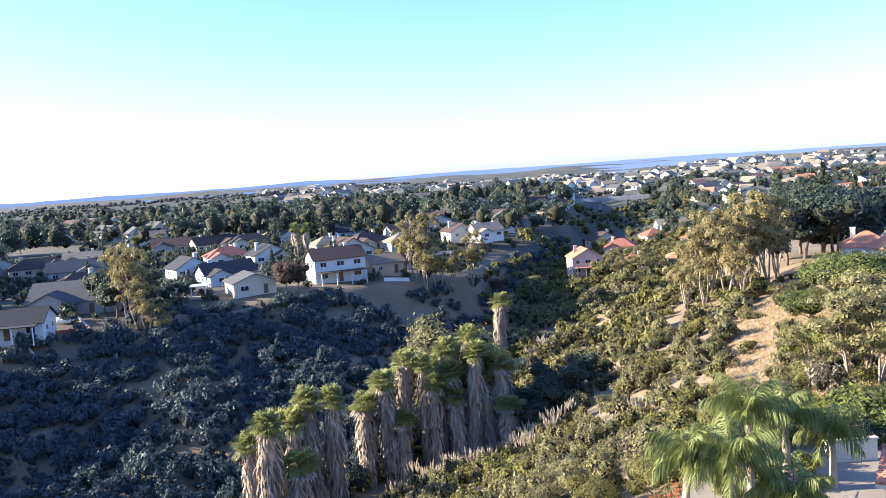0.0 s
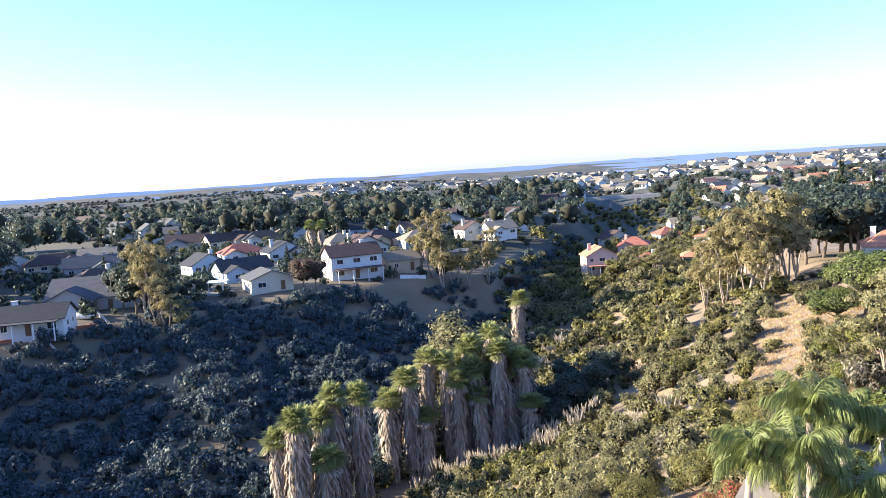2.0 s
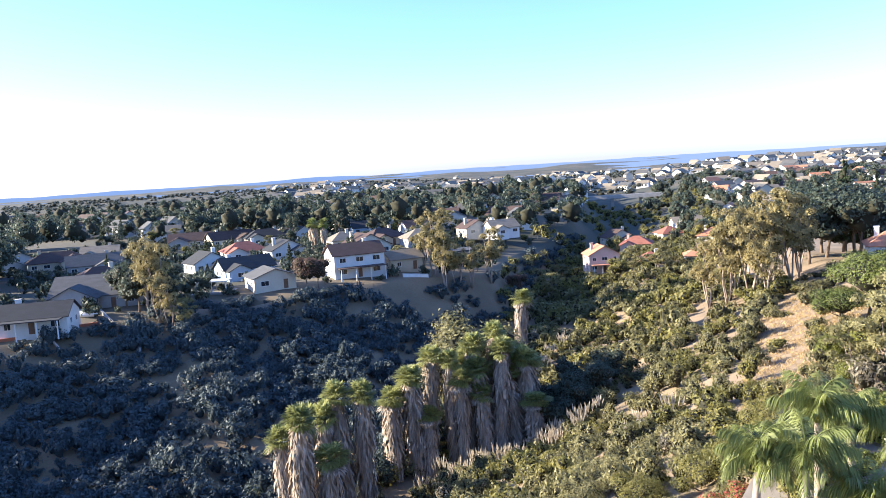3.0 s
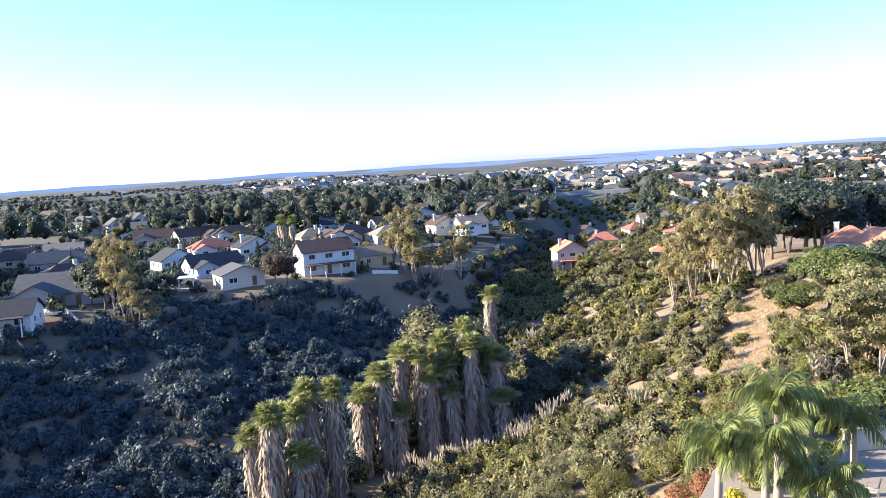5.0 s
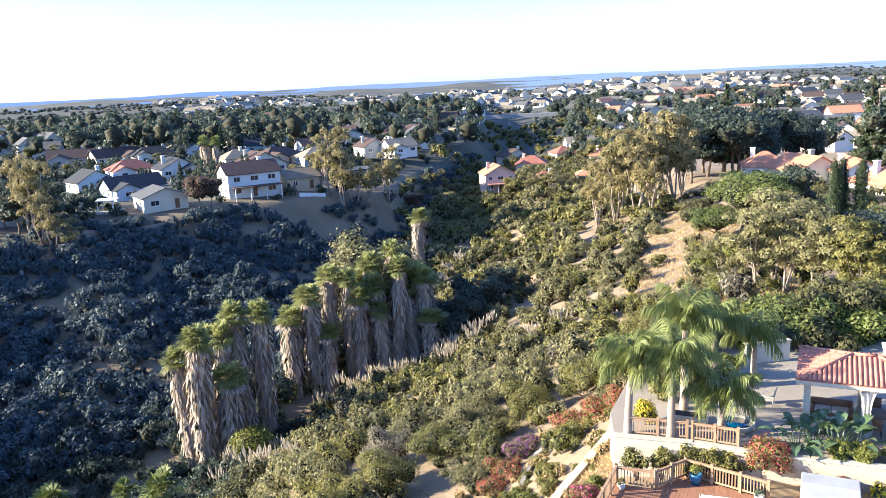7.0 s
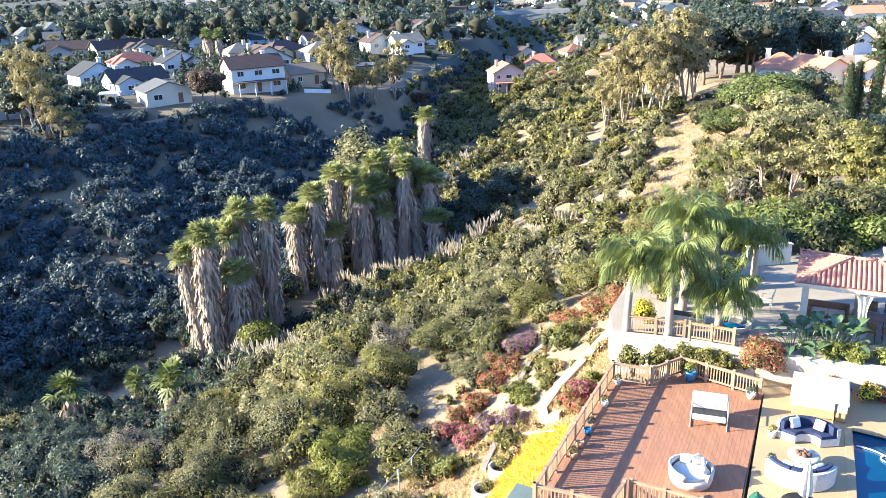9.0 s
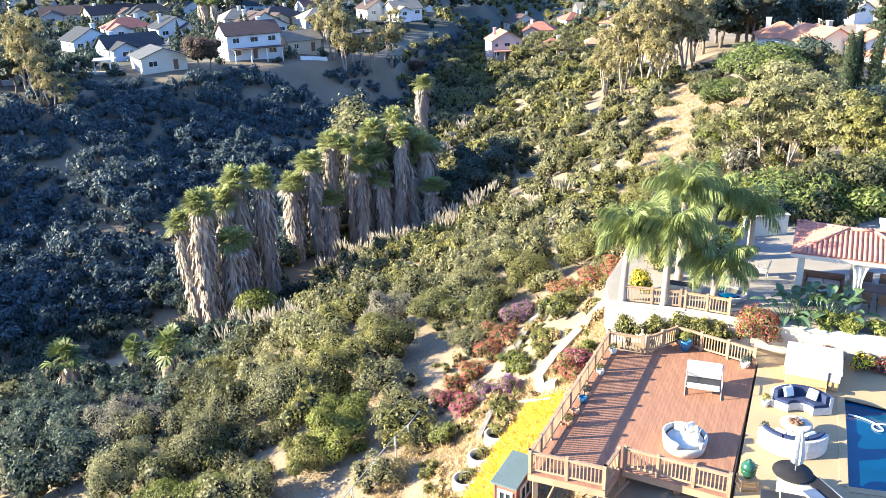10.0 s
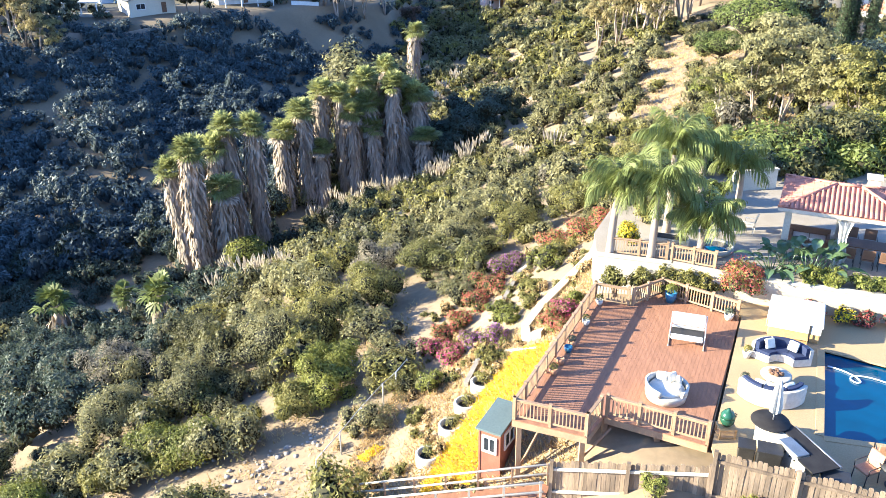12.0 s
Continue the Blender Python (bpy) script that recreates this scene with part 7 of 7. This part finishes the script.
# stones by the trail
V, F, base = [], [], 0
ico = bmesh.new()
bmesh.ops.create_icosphere(ico, subdivisions=1, radius=1)
iv, itri = np.array([v.co[:] for v in ico.verts]), np.array([[v.index for v in f.verts] for f in ico.faces])
ico.free()
for i in range(240):
    x, y = rng.uniform(-14, -4.5), rng.uniform(25.5, 31.5)
    if waves(np.array([x]), np.array([y]), 4, 61)[0] < -0.1:
        continue
    s = rng.uniform(0.04, 0.16)
    V.append(iv * (1 + 0.3 * rng.normal(size=iv.shape) * 0.5) * s * np.array([1.2, 1, 0.7]) + np.array([x, y, land_at(x, y) + 0.2 * s]))
    F.append(itri + base)
    base += len(iv)
tagged(new("trail_stones", mesh_np("trail_stones", np.concatenate(V), np.concatenate(F), STONE_MAT)), "pale loose stones beside the dirt trail", "stones", kind="stuff")

# larger bushes of the near slope
for x, y, r, h, m in ((-6.4, 34.2, 1.7, 2.4, LEAF_BRIGHT), (-7.4, 33.0, 1.5, 1.9, LEAF_OLIVE), (-5.6, 36.0, 1.5, 2.2, LEAF_BRIGHT), (-12.5, 31.0, 1.8, 2.0, LEAF_BRIGHT), (-14.6, 32.0, 1.7, 2.2, LEAF_BRIGHT), (-16.5, 30.6, 1.6, 2.2, LEAF_OLIVE), (-18.5, 35.5, 2.0, 3.4, LEAF_SAGE), (-14.0, 37.5, 2.4, 3.4, LEAF_SAGE), (-10.0, 39.5, 2.6, 3.8, LEAF_SAGE),
                      (-7.2, 41.5, 2.4, 3.4, LEAF_OLIVE), (-4.4, 44.5, 2.2, 3.0, LEAF_OLIVE), (-21.5, 43.0, 2.4, 3.2, LEAF_DRY), (-16.5, 46.0, 2.4, 3.4, LEAF_DEEP), (-4.6, 50.5, 2.2, 2.8, LEAF_DRY), (-1.4, 49.0, 2.2, 2.8, LEAF_OLIVE), (1.6, 53.5, 2.2, 2.8, LEAF_SAGE), (5.5, 52.5, 2.2, 2.6, LEAF_OLIVE), (3.0, 60.0, 2.2, 2.8, LEAF_SAGE), (9.5, 54.0, 2.3, 2.8, LEAF_OLIVE),
                      (-24.5, 33.0, 2.2, 2.8, LEAF_DEEP), (-21.0, 30.0, 1.8, 2.4, LEAF_BRIGHT), (12.0, 50.0, 2.2, 2.8, LEAF_OLIVE), (14.0, 56.0, 2.2, 2.8, LEAF_OLIVE), (18.5, 56.0, 2.0, 2.6, LEAF_SAGE), (16.5, 64.0, 2.2, 2.6, LEAF_OLIVE)):
    shrub("large_shrub", x, y, r, h, m, {LEAF_BRIGHT: "large bright yellow-green shrub beside the dirt trail", LEAF_OLIVE: "large olive-green shrub on the canyon slope", LEAF_SAGE: "large grey-green shrub on the canyon slope", LEAF_DRY: "large pale leafless-looking shrub on canyon slope", LEAF_DEEP: "large dark green shrub on the canyon slope"}[m], 3600, 0.12)

# pampas grass along the canyon floor
def pampas(x, y, s):
    r = np.random.RandomState(int(abs(x * 13 + y * 7)))
    z = land_at(x, y)
    blades, plumes = [], []
    for i in range(90):
        a, q = r.uniform(0, 6.28), r.uniform(0.3, 1.0)
        o, sd = np.array([math.cos(a), math.sin(a), 0]), np.array([-math.sin(a), math.cos(a), 0])
        m = o * 0.5 * q * s + np.array([0, 0, 1.1 * s])
        tip = o * 1.1 * q * s + np.array([0, 0, (1.3 - 0.7 * q) * s])
        blades.append((o * 0.1, m - sd * 0.035, tip, m + sd * 0.035))
    for i in range(15):
        a, q = r.uniform(0, 6.28), r.uniform(0.0, 0.8)
        o, sd = np.array([math.cos(a), math.sin(a), 0]), np.array([-math.sin(a), math.cos(a), 0])
        b = o * q * s + np.array([0, 0, r.uniform(1.3, 1.8) * s])
        for sd2 in (sd, o):
            t = b + o * 0.2 * s + np.array([0, 0, r.uniform(0.6, 0.9) * s])
            m = (b + t) / 2
            plumes.append((b, m - sd2 * 0.075 * s, t, m + sd2 * 0.075 * s))
    ob = thing("pampas_grass", x, y, z, 0, "clump of pampas grass with pale feathery plumes", "grass", "pampas grass clumps")
    part("blades", mesh_np("blades", *strips(blades), LEAF_SAGE), LEAF_SAGE, ob)
    part("plumes", mesh_np("plumes", *strips(plumes), PLUME), PLUME, ob, "cream feathery plumes")


r8 = np.random.RandomState(8)
for (x0, y0), (x1, y1), n in (((-15, 98), (-2, 103), 40), ((-2, 103), (4.5, 103), 18), ((-21, 74), (-14, 66), 12), ((-26, 84), (-19, 80), 12), ((-4, 150), (6, 172), 10), ((8, 78), (12, 84), 4)):
    for i in range(n):
        t = r8.uniform(0, 1)
        pampas(x0 + (x1 - x0) * t + r8.normal(0, 1.7), y0 + (y1 - y0) * t + r8.normal(0, 1.9), r8.uniform(0.7, 1.6))

# weeds on the garden bank
WX, WY = rng.uniform(-6, 9, 900), rng.uniform(23, 47, 900)
wd, _ = beside(RIM_R, WX, WY)
ok = (wd > -3) & (wd < 7) & ~inside(list(YELLOW), WX, WY) & ~inside(list(DECK), WX, WY) & ~inside(list(TERR), WX, WY) & (waves(WX, WY, 5, 77) > -0.2)
WX, WY = WX[ok], WY[ok]
half = len(WX) // 2
scatter("bank_weeds", np.stack([WX[:half], WY[:half], rng.uniform(0.12, 0.4, half)], 1), shrub_templates(LEAF_OLIVE, 3, 90, 0.3), rng, "low olive weeds on the garden bank", "weeds")
scatter("dry_bank_weeds", np.stack([WX[half:], WY[half:], rng.uniform(0.12, 0.4, len(WX) - half)], 1), shrub_templates(GRASS_DRY, 3, 90, 0.3), rng, "straw-coloured weeds on the garden bank", "weeds")
